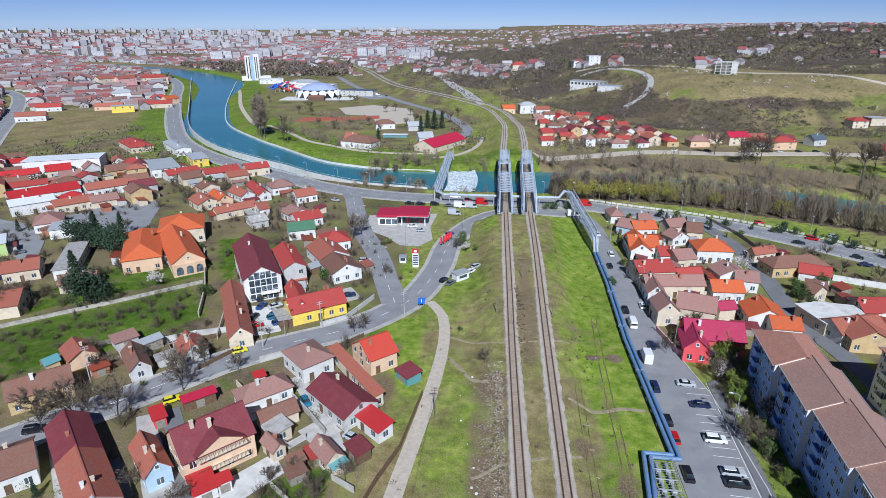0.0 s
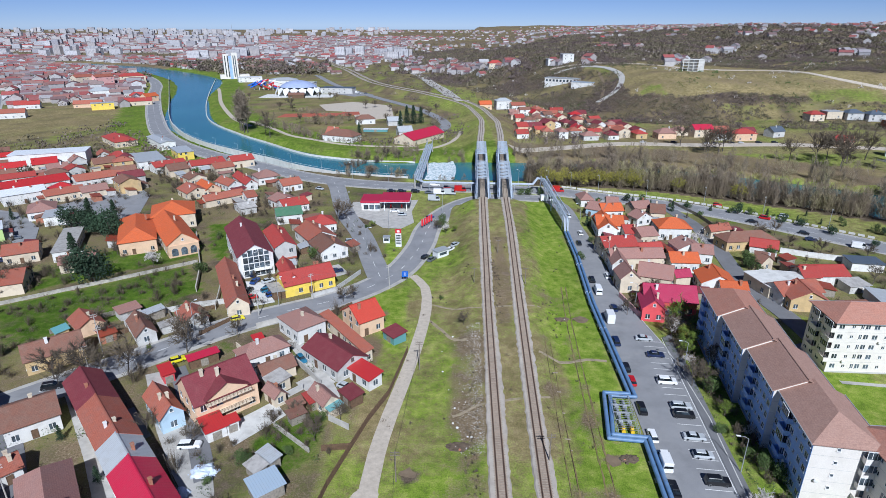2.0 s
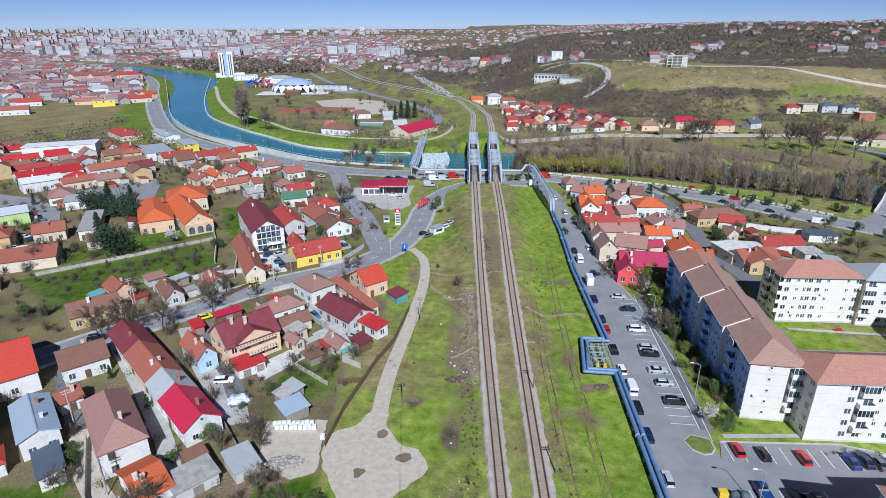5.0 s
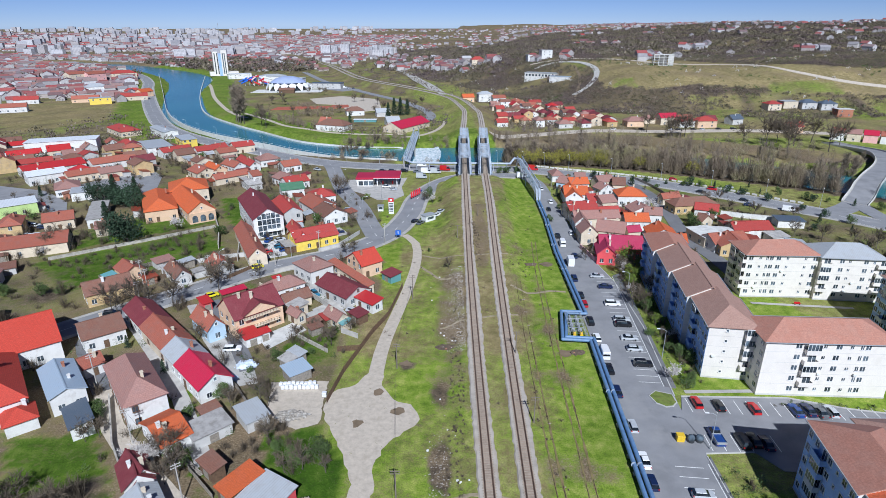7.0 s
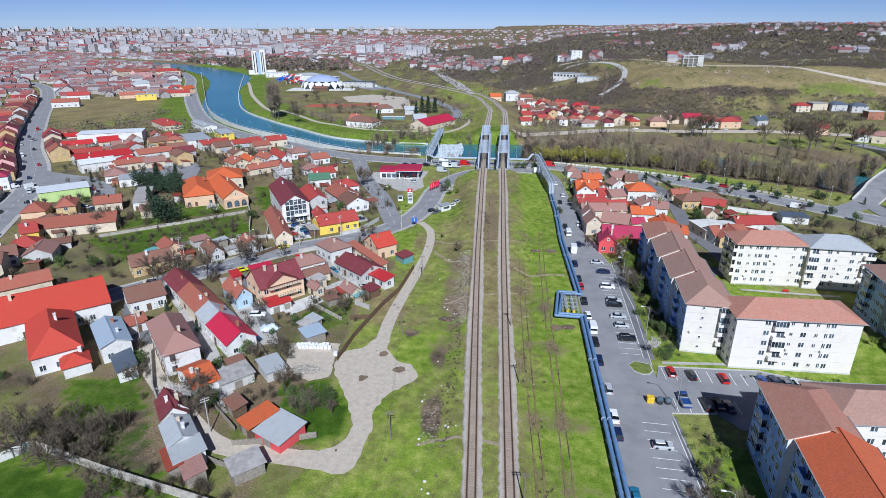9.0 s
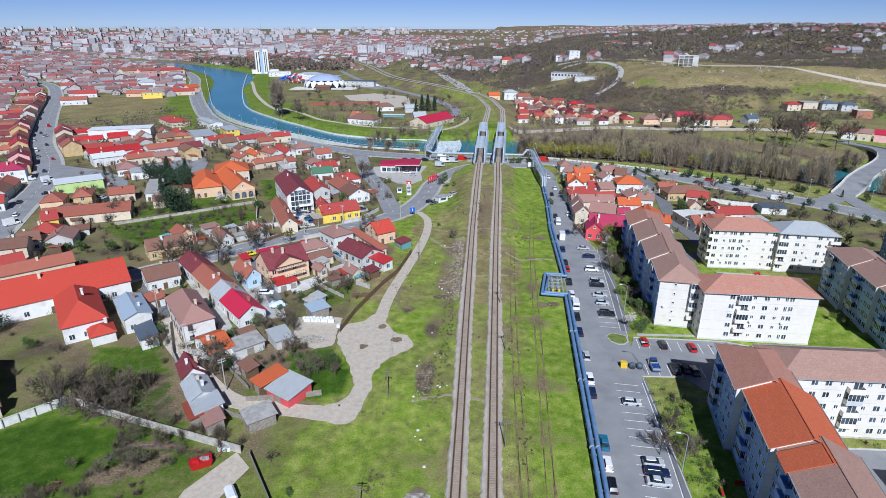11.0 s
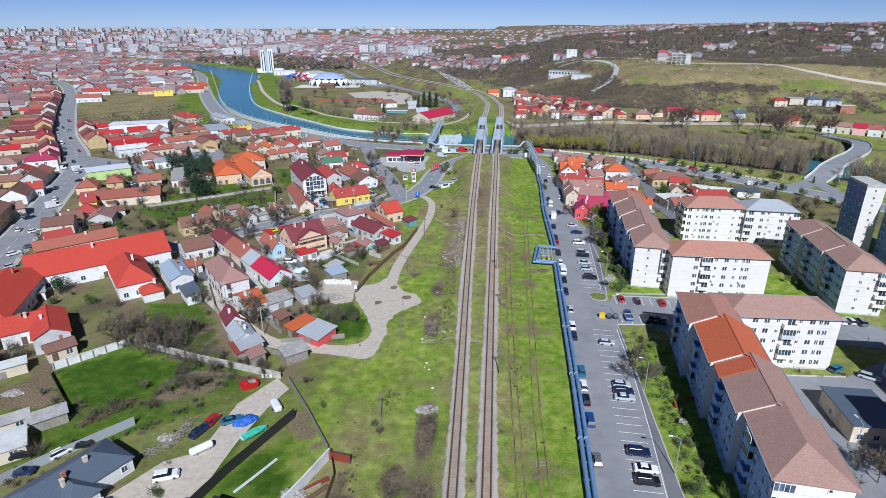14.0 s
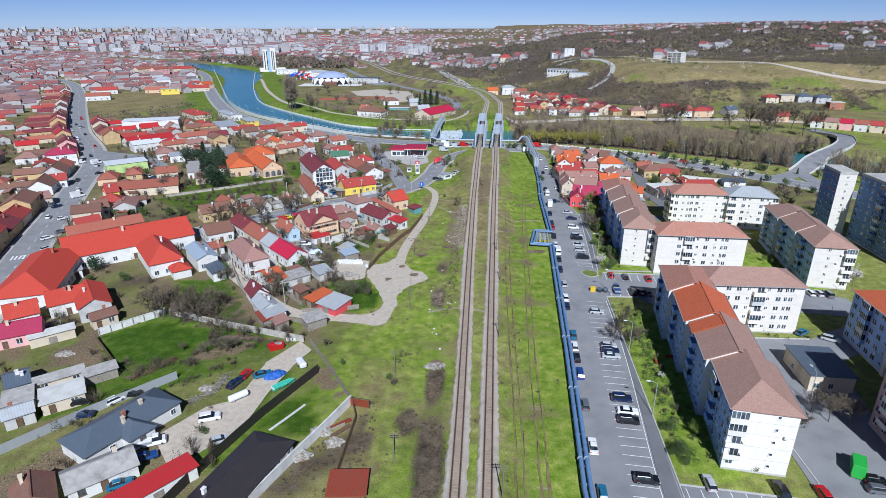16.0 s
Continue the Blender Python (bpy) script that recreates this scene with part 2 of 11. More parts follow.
surf("ballast_rust_shadow", (0.13, 0.085, 0.06), var=0.3, scale=0.6, grain=7, spread=0)
surf("ballast_oily", (0.33, 0.255, 0.195), var=0.25, scale=0.4, grain=9, stain=(0.21, 0.16, 0.125), spread=0, relief=0.6)
surf("ballast", (0.43, 0.38, 0.325), var=0.22, scale=0.4, grain=9, stain=(0.39, 0.32, 0.25), spread=0, relief=0.6)
surf("clay_red", (0.38, 0.10, 0.06), var=0.15, scale=0.4)
surf("old_bed", (0.20, 0.155, 0.065), var=0.4, scale=0.5, grain=5, stain=(0.13, 0.17, 0.03), spread=0)
surf("turf", (0.15, 0.19, 0.035), var=0.35, scale=0.8, grain=5, stain=(0.2, 0.16, 0.07), spread=0)
surf("dirt", (0.30, 0.245, 0.165), var=0.3, scale=0.8, grain=6, stain=(0.2, 0.2, 0.07), spread=0)
surf("mud", (0.19, 0.14, 0.09), var=0.3, scale=0.6, spread=0)


def ground_material():
    """Grass, dry grass, bare soil and scrub, laid out by the land-cover attribute with ragged edges."""
    m, nt, b = nodes_of("ground", 0.95)
    p = position(nt)
    at = nt.nodes.new("ShaderNodeAttribute")
    at.attribute_name = "cover"
    sep = nt.nodes.new("ShaderNodeSeparateColor")
    nt.links.new(at.outputs["Color"], sep.inputs[0])
    n1 = noise_tex(nt, p, 0.05, 5, 0.6)
    n2 = noise_tex(nt, p, 0.35, 5, 0.65)
    n3 = noise_tex(nt, p, 2.2, 4, 0.65)
    n4 = noise_tex(nt, p, 3.6, 5, 0.72)
    rough_edge = mathn(nt, "ADD", mathn(nt, "MULTIPLY_ADD", n2, 0.9, -0.45), mathn(nt, "MULTIPLY_ADD", n3, 0.5, -0.25))

    def zone(channel, gain=3.0):
        v = mathn(nt, "ADD", sep.outputs[channel], mathn(nt, "MULTIPLY", rough_edge, 0.9))
        return mathn(nt, "MULTIPLY_ADD", v, gain, 0.5 - 0.5 * gain, clamp=True)

    lush = ramp(nt, n2, [(0.28, (0.095, 0.165, 0.014)), (0.5, (0.20, 0.275, 0.036)), (0.72, (0.36, 0.375, 0.10))])
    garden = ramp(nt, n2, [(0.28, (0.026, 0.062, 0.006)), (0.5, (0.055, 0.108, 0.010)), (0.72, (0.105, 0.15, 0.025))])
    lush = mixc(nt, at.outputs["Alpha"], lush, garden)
    dry = ramp(nt, n2, [(0.3, (0.16, 0.135, 0.06)), (0.5, (0.25, 0.20, 0.10)), (0.72, (0.35, 0.28, 0.165))])
    soil = ramp(nt, n3, [(0.28, (0.115, 0.08, 0.05)), (0.55, (0.205, 0.155, 0.10)), (0.75, (0.35, 0.295, 0.22))])
    scrub = ramp(nt, n2, [(0.3, (0.05, 0.038, 0.031)), (0.5, (0.105, 0.08, 0.06)), (0.72, (0.19, 0.15, 0.11))])
    speck = mathn(nt, "MULTIPLY_ADD", noise_tex(nt, p, 0.9, 6, 0.72), 2.2, -1.1)
    grass = mathn(nt, "ADD", sep.outputs[0], mathn(nt, "ADD", mathn(nt, "MULTIPLY", rough_edge, 1.1), mathn(nt, "MULTIPLY", speck, 0.55)))
    c = mixc(nt, mathn(nt, "MULTIPLY_ADD", grass, 1.7, -0.35, clamp=True), dry, lush)
    c = mixc(nt, zone(2), c, scrub)
    c = mixc(nt, zone(1), c, soil)
    fleck = ramp(nt, n4, [(0.3, (0.56, 0.58, 0.54)), (0.5, (1.0, 1.0, 1.0)), (0.7, (1.42, 1.38, 1.34))])
    c = mixc(nt, 1.0, c, fleck, "MULTIPLY")
    broad = ramp(nt, n1, [(0.3, (0.74, 0.77, 0.74)), (0.7, (1.16, 1.15, 1.12))])
    c = mixc(nt, 1.0, c, broad, "MULTIPLY")
    nt.links.new(c, b.inputs["Base Color"])
    bump(nt, b, mathn(nt, "ADD", n3, n4), 0.45, 0.1)
    b.inputs["Specular IOR Level"].default_value = 0.1
    return m


def water_material():
    m, nt, b = nodes_of("river_water", 0.18)
    p = position(nt)
    c = ramp(nt, noise_tex(nt, p, 0.015, 3), [(0.3, (0.03, 0.15, 0.18)), (0.7, (0.045, 0.19, 0.22))])
    nt.links.new(c, b.inputs["Base Color"])
    bump(nt, b, noise_tex(nt, p, 0.9, 4), 0.25, 0.1)
    return m


def foam_material():
    m, nt, b = nodes_of("foam", 0.6)
    p = position(nt)
    c = ramp(nt, noise_tex(nt, p, 0.8, 5, 0.7), [(0.35, (0.10, 0.25, 0.30)), (0.55, (0.75, 0.78, 0.8))])
    nt.links.new(c, b.inputs["Base Color"])
    return m


def scrub_material():
    """Leafless woods: each twig cluster has its own shade, and whole stands lean to purple, tan or olive."""
    m, nt, b = nodes_of("scrub", 0.95)
    p = position(nt)
    r = nt.nodes.new("ShaderNodeNewGeometry").outputs["Random Per Island"]
    stand = ramp(nt, noise_tex(nt, p, 0.02, 4, 0.6), [(0.32, (0.125, 0.098, 0.098)), (0.46, (0.175, 0.14, 0.122)), (0.56, (0.15, 0.135, 0.085)), (0.7, (0.26, 0.22, 0.17))])
    shade = ramp(nt, r, [(0.0, (0.7, 0.7, 0.7)), (0.75, (1.05, 1.05, 1.05)), (1.0, (1.4, 1.38, 1.33))])
    nt.links.new(mixc(nt, 1.0, stand, shade, "MULTIPLY"), b.inputs["Base Color"])
    b.inputs["Specular IOR Level"].default_value = 0.1


def river_wood_material():
    """Fine bare shoots and catkins of willow and alder: tan to grey-brown, a shade for each spray."""
    m, nt, b = nodes_of("river_wood", 0.95)
    r = nt.nodes.new("ShaderNodeNewGeometry").outputs["Random Per Island"]
    stand = ramp(nt, noise_tex(nt, position(nt), 0.06, 3, 0.6), [(0.34, (0.17, 0.135, 0.11)), (0.5, (0.27, 0.22, 0.16)), (0.66, (0.31, 0.28, 0.16))])
    shade = ramp(nt, r, [(0.0, (0.78, 0.78, 0.78)), (1.0, (1.22, 1.2, 1.16))])
    nt.links.new(mixc(nt, 1.0, stand, shade, "MULTIPLY"), b.inputs["Base Color"])
    b.inputs["Specular IOR Level"].default_value = 0.1


river_wood_material()
ground_material(), water_material(), foam_material(), scrub_material()
CAR_COLOURS = {"white": (0.78, 0.78, 0.78), "black": (0.012, 0.012, 0.014), "silver": (0.46, 0.48, 0.5), "blue": (0.02, 0.06, 0.22),
               "red": (0.45, 0.012, 0.015), "grey": (0.12, 0.13, 0.145), "yellow": (0.72, 0.62, 0.02), "navy": (0.012, 0.022, 0.07),
               "green": (0.05, 0.42, 0.06), "teal": (0.03, 0.15, 0.25)}
for cname, ccol in CAR_COLOURS.items():
    pm = surf("paint_" + cname, ccol, rough=0.3, var=0.06, relief=0, spread=0.05)
    pm.node_tree.nodes["Principled BSDF"].inputs["Coat Weight"].default_value = 0.5


# ---------------- builders ----------------
def part(name, bm, material, parent=None, label=""):
    """Links a bmesh as one mesh object under a thing or a part."""
    me = bpy.data.meshes.new(name)
    bm.to_mesh(me)
    bm.free()
    me.materials.append(MATS[material])
    ob = new(name, me)
    ob.parent = parent
    if label:
        ob["label"] = label
    return ob


def reuse(name, me, parent, m):
    ob = new(name, me)
    ob.parent = parent
    ob.matrix_basis = m
    return ob


def thing(name, m, label, category, group="", kind=""):
    ob = new(name)
    ob.empty_display_size = 0.5
    ob.matrix_basis = m
    return tagged(ob, label, category, group, kind)


def box(bm, x0, x1, y0, y1, z0, z1, bevel=0.0):
    r = bmesh.ops.create_cube(bm, size=1)
    for v in r["verts"]:
        v.co = Vector((x0 + (v.co.x + 0.5) * (x1 - x0), y0 + (v.co.y + 0.5) * (y1 - y0), z0 + (v.co.z + 0.5) * (z1 - z0)))
    if bevel:
        bmesh.ops.bevel(bm, geom=list({e for v in r["verts"] for e in v.link_edges}), offset=bevel, segments=1, affect="EDGES")
    return bm


def cyl(bm, p0, p1, r0, r1=None, n=8):
    """A tapered rod from p0 to p1."""
    p0, p1 = Vector(p0), Vector(p1)
    d = p1 - p0
    m = Matrix.Translation((p0 + p1) / 2) @ d.to_track_quat("Z", "Y").to_matrix().to_4x4()
    bmesh.ops.create_cone(bm, cap_ends=True, segments=n, radius1=r0, radius2=r0 if r1 is None else r1, depth=d.length, matrix=m)
    return bm


def quad(bm, pts, uv=None):
    f = bm.faces.new([bm.verts.new(p) for p in pts])
    if uv:
        layer = bm.loops.layers.uv.verify()
        for lp, w in zip(f.loops, uv):
            lp[layer].uv = w
    return f


def prism(bm, pts, z0, z1):
    """A flat-topped solid over an outline that runs anticlockwise."""
    lo, hi = [bm.verts.new((*p, z0)) for p in pts], [bm.verts.new((*p, z1)) for p in pts]
    bm.faces.new(hi)
    bm.faces.new(lo[::-1])
    for k in range(len(pts)):
        n = (k + 1) % len(pts)
        bm.faces.new((lo[k], lo[n], hi[n], hi[k]))
    return bm


def smooth_line(pts, step=4.0):
    """A Catmull-Rom line through the points, in steps of about that many metres."""
    pts = [Vector(p) for p in pts]
    out = []
    for k in range(len(pts) - 1):
        a, b, c, d = pts[max(k - 1, 0)], pts[k], pts[k + 1], pts[min(k + 2, len(pts) - 1)]
        n = max(2, int((c - b).length / step))
        for i in range(n):
            t = i / n
            out.append(0.5 * (2 * b + (c - a) * t + (2 * a - 5 * b + 4 * c - d) * t * t + (3 * b - a - 3 * c + d) * t ** 3))
    return out + [pts[-1]]


def strip(bm, line, width, z, thick=0.0, offset=0.0):
    """A ribbon along a line of 2D points; z is a number or a function of x and y."""
    n = len(line)
    rows = []
    for k in range(n):
        d = (line[min(k + 1, n - 1)] - line[max(k - 1, 0)]).normalized()
        s = Vector((d.y, -d.x))
        row = []
        for side in (-0.5, 0.5):
            w = width if isinstance(width, (int, float)) else width[0] + (width[1] - width[0]) * k / (n - 1)
            q = line[k] + s * (offset + side * w)
            zz = z(q.x, q.y) if callable(z) else z
            row.append((q.x, q.y, zz))
        rows.append(row)
    top = [[bm.verts.new(p) for p in r] for r in rows]
    for k in range(n - 1):
        bm.faces.new((top[k][0], top[k][1], top[k + 1][1], top[k + 1][0]))
    if thick:
        low = [[bm.verts.new((p[0], p[1], p[2] - thick)) for p in r] for r in rows]
        for k in range(n - 1):
            bm.faces.new((low[k][0], low[k + 1][0], low[k + 1][1], low[k][1]))
            bm.faces.new((top[k][0], top[k + 1][0], low[k + 1][0], low[k][0]))
            bm.faces.new((top[k + 1][1], top[k][1], low[k][1], low[k + 1][1]))
        for k, flip in ((0, 1), (n - 1, -1)):
            bm.faces.new((top[k][0], low[k][0], low[k][1], top[k][1])[::flip])
    return bm

# ---------------- ground ----------------
def x_left(y):
    return np.interp(y, (-140, -55, 0, 70, 112, 189, 226, 368), (-6.0, -3.4, -2.2, -0.8, 0.3, 3.0, 4.4, 10.4))


def x_right(y):
    return np.interp(y, (-140, -55, 34, 89, 127, 190, 226, 368), (-1.3, 2.3, 6.0, 8.4, 10.1, 13.3, 14.9, 24.4))


RIVER = smooth_line([(-900, 1330), (-660, 1185), (-431, 936), (-318, 660), (-252, 503), (-207, 434), (-170, 391), (-131, 353), (-96, 327), (-72, 315),
                     (-30, 307), (0, 307), (45, 305), (90, 297), (140, 275), (187, 245), (225, 215), (290, 160), (420, 60), (700, -80)], 12)
RAIL_NORTH = smooth_line([(15.6, 332), (17.4, 368), (21, 430), (22, 480), (4, 575), (-40, 668), (-117, 802), (-200, 1056), (-290, 1290), (-420, 1600)], 12)
HILL_FOOT = smooth_line([(900, 330), (600, 400), (400, 425), (210, 452), (120, 500), (75, 600), (15, 740), (-70, 930), (-130, 1150), (-150, 1450), (-140, 1900), (-60, 2600), (100, 4000)], 25)
WATER_Z = -3.0
MEADOW = [(185, 674), (294, 673), (341, 583), (428, 543), (700, 520), (700, 470), (398, 488), (360, 500), (296, 514), (257, 525), (213, 526), (170, 548), (167, 592)]
HILL_LAWNS = [[(172, 545), (194, 534), (200, 554), (182, 568)], [(322, 524), (384, 519), (380, 494), (315, 502)], [(138, 404), (150, 440), (184, 476), (172, 440), (162, 398)], [(150, 700), (178, 690), (172, 640), (160, 660)],
              [(236, 470), (268, 474), (262, 450), (238, 452)], [(386, 470), (470, 462), (470, 430), (390, 440)]]


def smooth01(v):
    v = np.clip(v, 0, 1)
    return v * v * (3 - 2 * v)


def distance_to(line, x, y):
    """Distance to a line of points and the side: positive to the right of its way."""
    best, side = np.full(x.shape, 1e9), np.zeros(x.shape)
    for a, b in zip(line[:-1], line[1:]):
        dx, dy = b.x - a.x, b.y - a.y
        t = np.clip(((x - a.x) * dx + (y - a.y) * dy) / (dx * dx + dy * dy), 0, 1)
        px, py = x - a.x - t * dx, y - a.y - t * dy
        d = np.hypot(px, py)
        near = d < best
        side = np.where(near, np.sign(px * dy - py * dx), side)
        best = np.where(near, d, best)
    return best, side


def wave(x, y, size, seed):
    """A soft wavy relief, from a few crossed sines."""
    r = np.random.RandomState(seed)
    total = 0
    for k in range(6):
        a, p, s = r.uniform(0, 6.28), r.uniform(0, 6.28), size * r.uniform(0.5, 1.6)
        total = total + np.sin((x * np.cos(a) + y * np.sin(a)) / s * 6.28 + p)
    return total / 6


def bank_height(y):
    """Height of the line along the southern bank of earth."""
    return 0.5 + 4.5 * smooth01((y - 40) / 165)


def terrain(x, y):
    x, y = np.asarray(x, float), np.asarray(y, float)
    dr, _ = distance_to(RIVER, x, y)
    half = 22 - 6 * smooth01((-10 - x) / 40) + 16 * smooth01((y - 660) / 280)
    dh, sh = distance_to(HILL_FOOT, x, y)
    d = np.where(sh > 0, dh, 0.0)
    # the slope is short and steep near the river and draws out with distance
    run = 135 + 620 * smooth01((y - 700) / 1300) * smooth01((900 - x) / 900)
    hill = 36 * smooth01((d - 6) / run) + 34 * smooth01((d - 160) / 900) * (1 + 0.25 * wave(x, y, 900, 2)) + 14 * smooth01((d - 900) / 1100)
    hill = hill + smooth01(d / 220) * (3.0 * wave(x, y, 150, 3) + 6.0 * wave(x, y, 420, 4)) + smooth01((d - 500) / 600) * (3.5 * wave(x, y, 260, 33) + 5 * wave(x, y, 700, 34))
    far = np.hypot(x, y)
    plain = 46 * smooth01((far - 2000) / 3000)
    z = np.maximum(np.maximum(hill, 0), plain) + 0.05 * wave(x, y, 28, 5)
    # the bank of earth that carries the tracks
    xc, hw = (x_left(y) + x_right(y)) / 2, (x_right(y) - x_left(y)) / 2 + 3.2
    top = bank_height(y)
    bank = top * smooth01(1 - (np.abs(x - xc) - hw) / (2.2 * top + 1.5))
    end = smooth01((232 - y) / 9)
    z = z + np.where(y < 232, bank * end, 0)
    dn, _ = distance_to(RAIL_NORTH, x, y)
    north = 4.6 * smooth01(1 - (dn - 9) / 12) * smooth01((y - 334) / 6)
    z = np.where((y > 332) & (y < 1400), np.maximum(z, north), z)
    # the river's bed
    cut = smooth01((half + 9 - dr) / 9)
    return z * (1 - cut) + (-6.0) * cut


GRID = {}
SEGMENTS = {}


def terrain_at(x, y):
    """Height of the laid ground sheet at one place."""
    if not GRID:
        return float(terrain(np.array([x]), np.array([y]))[0])
    gx, gy, gz = GRID["x"], GRID["y"], GRID["z"]
    i = min(max(int(np.searchsorted(gx, x)) - 1, 0), len(gx) - 2)
    j = min(max(int(np.searchsorted(gy, y)) - 1, 0), len(gy) - 2)
    u, v = (x - gx[i]) / (gx[i + 1] - gx[i]), (y - gy[j]) / (gy[j + 1] - gy[j])
    return float((gz[j, i] * (1 - u) + gz[j, i + 1] * u) * (1 - v) + (gz[j + 1, i] * (1 - u) + gz[j + 1, i + 1] * u) * v)


def line_gap(key, line, x, y):
    """Distance from one place to a line."""
    if key not in SEGMENTS:
        p = np.array([(q.x, q.y) for q in line])
        SEGMENTS[key] = p[:-1], p[1:] - p[:-1]
    a, d = SEGMENTS[key]
    w = np.array((x, y)) - a
    t = np.clip((w * d).sum(1) / (d * d).sum(1), 0, 1)
    return float(np.sqrt(((w - d * t[:, None]) ** 2).sum(1).min()))


def in_poly(pts, x, y):
    hit = False
    for (ax, ay), (bx, by) in zip(pts, pts[1:] + pts[:1]):
        if (ay > y) != (by > y) and x < (bx - ax) * (y - ay) / (by - ay) + ax:
            hit = not hit
    return hit


def spaced(stops):
    out = []
    for a, b, s in stops:
        out += list(np.arange(a, b, s))
    return np.array(out + [stops[-1][1]])


def inside(pts, x, y):
    hit = np.zeros(x.shape, bool)
    for (ax, ay), (bx, by) in zip(pts, pts[1:] + pts[:1]):
        hit ^= ((ay > y) != (by > y)) & (x < (bx - ax) * (y - ay) / (by - ay + 1e-9) + ax)
    return hit


def lay_ground():
    gx = spaced([(-5200, -1200, 90), (-1200, -500, 18), (-500, -190, 6), (-190, 140, 2.2), (140, 420, 6), (420, 1100, 18), (1100, 5200, 90)])
    gy = spaced([(-900, -130, 30), (-130, 300, 2.2), (300, 640, 5), (640, 1500, 14), (1500, 5200, 80)])
    X, Y = np.meshgrid(gx, gy)
    Zg = terrain(X, Y)
    GRID.update(x=gx, y=gy, z=Zg)
    nx, ny = len(gx), len(gy)
    verts = np.stack([X, Y, Zg], -1).reshape(-1, 3)
    i = np.arange(nx * ny).reshape(ny, nx)
    faces = np.stack([i[:-1, :-1], i[:-1, 1:], i[1:, 1:], i[1:, :-1]], -1).reshape(-1, 4)
    me = bpy.data.meshes.new("ground")
    me.vertices.add(len(verts)), me.loops.add(4 * len(faces)), me.polygons.add(len(faces))
    me.vertices.foreach_set("co", verts.ravel())
    me.loops.foreach_set("vertex_index", faces.ravel())
    me.polygons.foreach_set("loop_start", np.arange(0, 4 * len(faces), 4))
    me.update(calc_edges=True)
    me.polygons.foreach_set("use_smooth", np.ones(len(faces), bool))
    me.materials.append(MATS["ground"])
    return tagged(new("ground", me), "grassy ground with gardens, scrubby hills and bare soil", "ground", kind="structure"), X, Y


def cover_ground(me, X, Y, yards):
    # land cover: red is lush grass, green bare soil, blue scrub
    lush, bare, scrub = 0.55 + 0.25 * wave(X, Y, 60, 7), 0.22 + 0.3 * wave(X, Y, 45, 8), np.zeros_like(X)
    corridor = (X > -34 + 0.05 * Y) & (X < 24 + 0.055 * Y) & (Y < 235)
    lush = np.where(corridor, 0.70 + 0.48 * wave(X, Y, 30, 9) + 0.25 * wave(X, Y, 9, 25), lush)
    bare = np.where(corridor, 0.16 + 0.45 * wave(X, Y, 22, 10) + 0.2 * wave(X, Y, 8, 26), bare)
    xc = (x_left(Y) + x_right(Y)) / 2
    middle = corridor & (X > x_left(Y) - 3) & (X < x_right(Y) + 4)
    lush = np.where(middle, 0.5 + 0.35 * wave(X, Y, 25, 11), lush)
    worn = smooth01(1.6 - np.hypot((X - x_left(Y) + 5.2) / 4.4, (Y - 84) / 26)) * corridor
    bare, scrub = bare + worn * (0.5 + 0.35 * wave(X, Y, 7, 12)), scrub + worn * (0.3 + 0.5 * wave(X, Y, 5, 13))
    brown = corridor & (X > x_left(Y) + 2) & (X < x_right(Y) - 2) & (Y > 110) & (Y < 175)
    bare = np.where(brown, 0.62, bare)
    for bx, by, rx, ry in ((-9, -22, 2.6, 9), (-8.5, -48, 3.6, 16), (-14, -36, 2.5, 5), (-10.4, 22, 2.3, 9), (-10.3, 45, 2.0, 6), (-18.3, 56.5, 2.6, 2.4), (21.5, 61, 2.6, 1.8), (26.5, 118, 2.2, 1.6)):
        spot = smooth01(1.4 - np.hypot((X - bx) / rx, (Y - by) / ry)) * corridor
        bare, scrub = bare + 0.3 * spot, scrub + 0.95 * spot
    for b0, slope in ((10.2, 0.035), (15.2, 0.062)):
        bare = bare + 0.42 * smooth01(1.4 - np.abs(X - b0 - slope * Y) / 1.5) * corridor * (Y < 110) * (0.6 + 0.5 * wave(X, Y, 12, 83))
    right_strip = corridor & (X > x_right(Y) + 9)
    lush = np.where(right_strip, 1.0, lush)
    upper = corridor & (Y > 60) & ~right_strip
    lush = np.where(upper, lush - 0.22, lush)
    field = inside([(-470, 555), (-400, 590), (-330, 560), (-285, 470), (-330, 385), (-380, 430)], X, Y)
    lush, bare = np.where(field, 0.1 + 0.35 * wave(X, Y, 50, 27), lush), np.where(field, 0.15 + 0.4 * wave(X, Y, 40, 14), bare)
    scrub = np.where(field, 0.3 + 0.3 * wave(X, Y, 30, 28), scrub)
    dr, sr = distance_to(RIVER, X, Y)
    bank = (dr < 62) & (Y > 300)
    lush, bare = np.where(bank, 0.8 + 0.3 * wave(X, Y, 40, 75), lush), np.where(bank, 0.1 + 0.3 * wave(X, Y, 25, 76), bare)
    dull = bank & (X > 30)
    lush, bare, scrub = np.where(dull, 0.32 + 0.4 * wave(X, Y, 26, 72), lush), np.where(dull, 0.25 + 0.3 * wave(X, Y, 20, 73), bare), np.where(dull, 0.3 + 0.4 * wave(X, Y, 17, 74), scrub)
    wood = (dr < 40) & (X > 30) & (sr > 0)
    scrub, lush = np.where(wood, 0.7, scrub), np.where(wood, 0.3, lush)
    dh, sh = distance_to(HILL_FOOT, X, Y)
    hill = (sh > 0)
    g = wave(X, Y, 190, 15) + 0.7 * wave(X, Y, 70, 16)
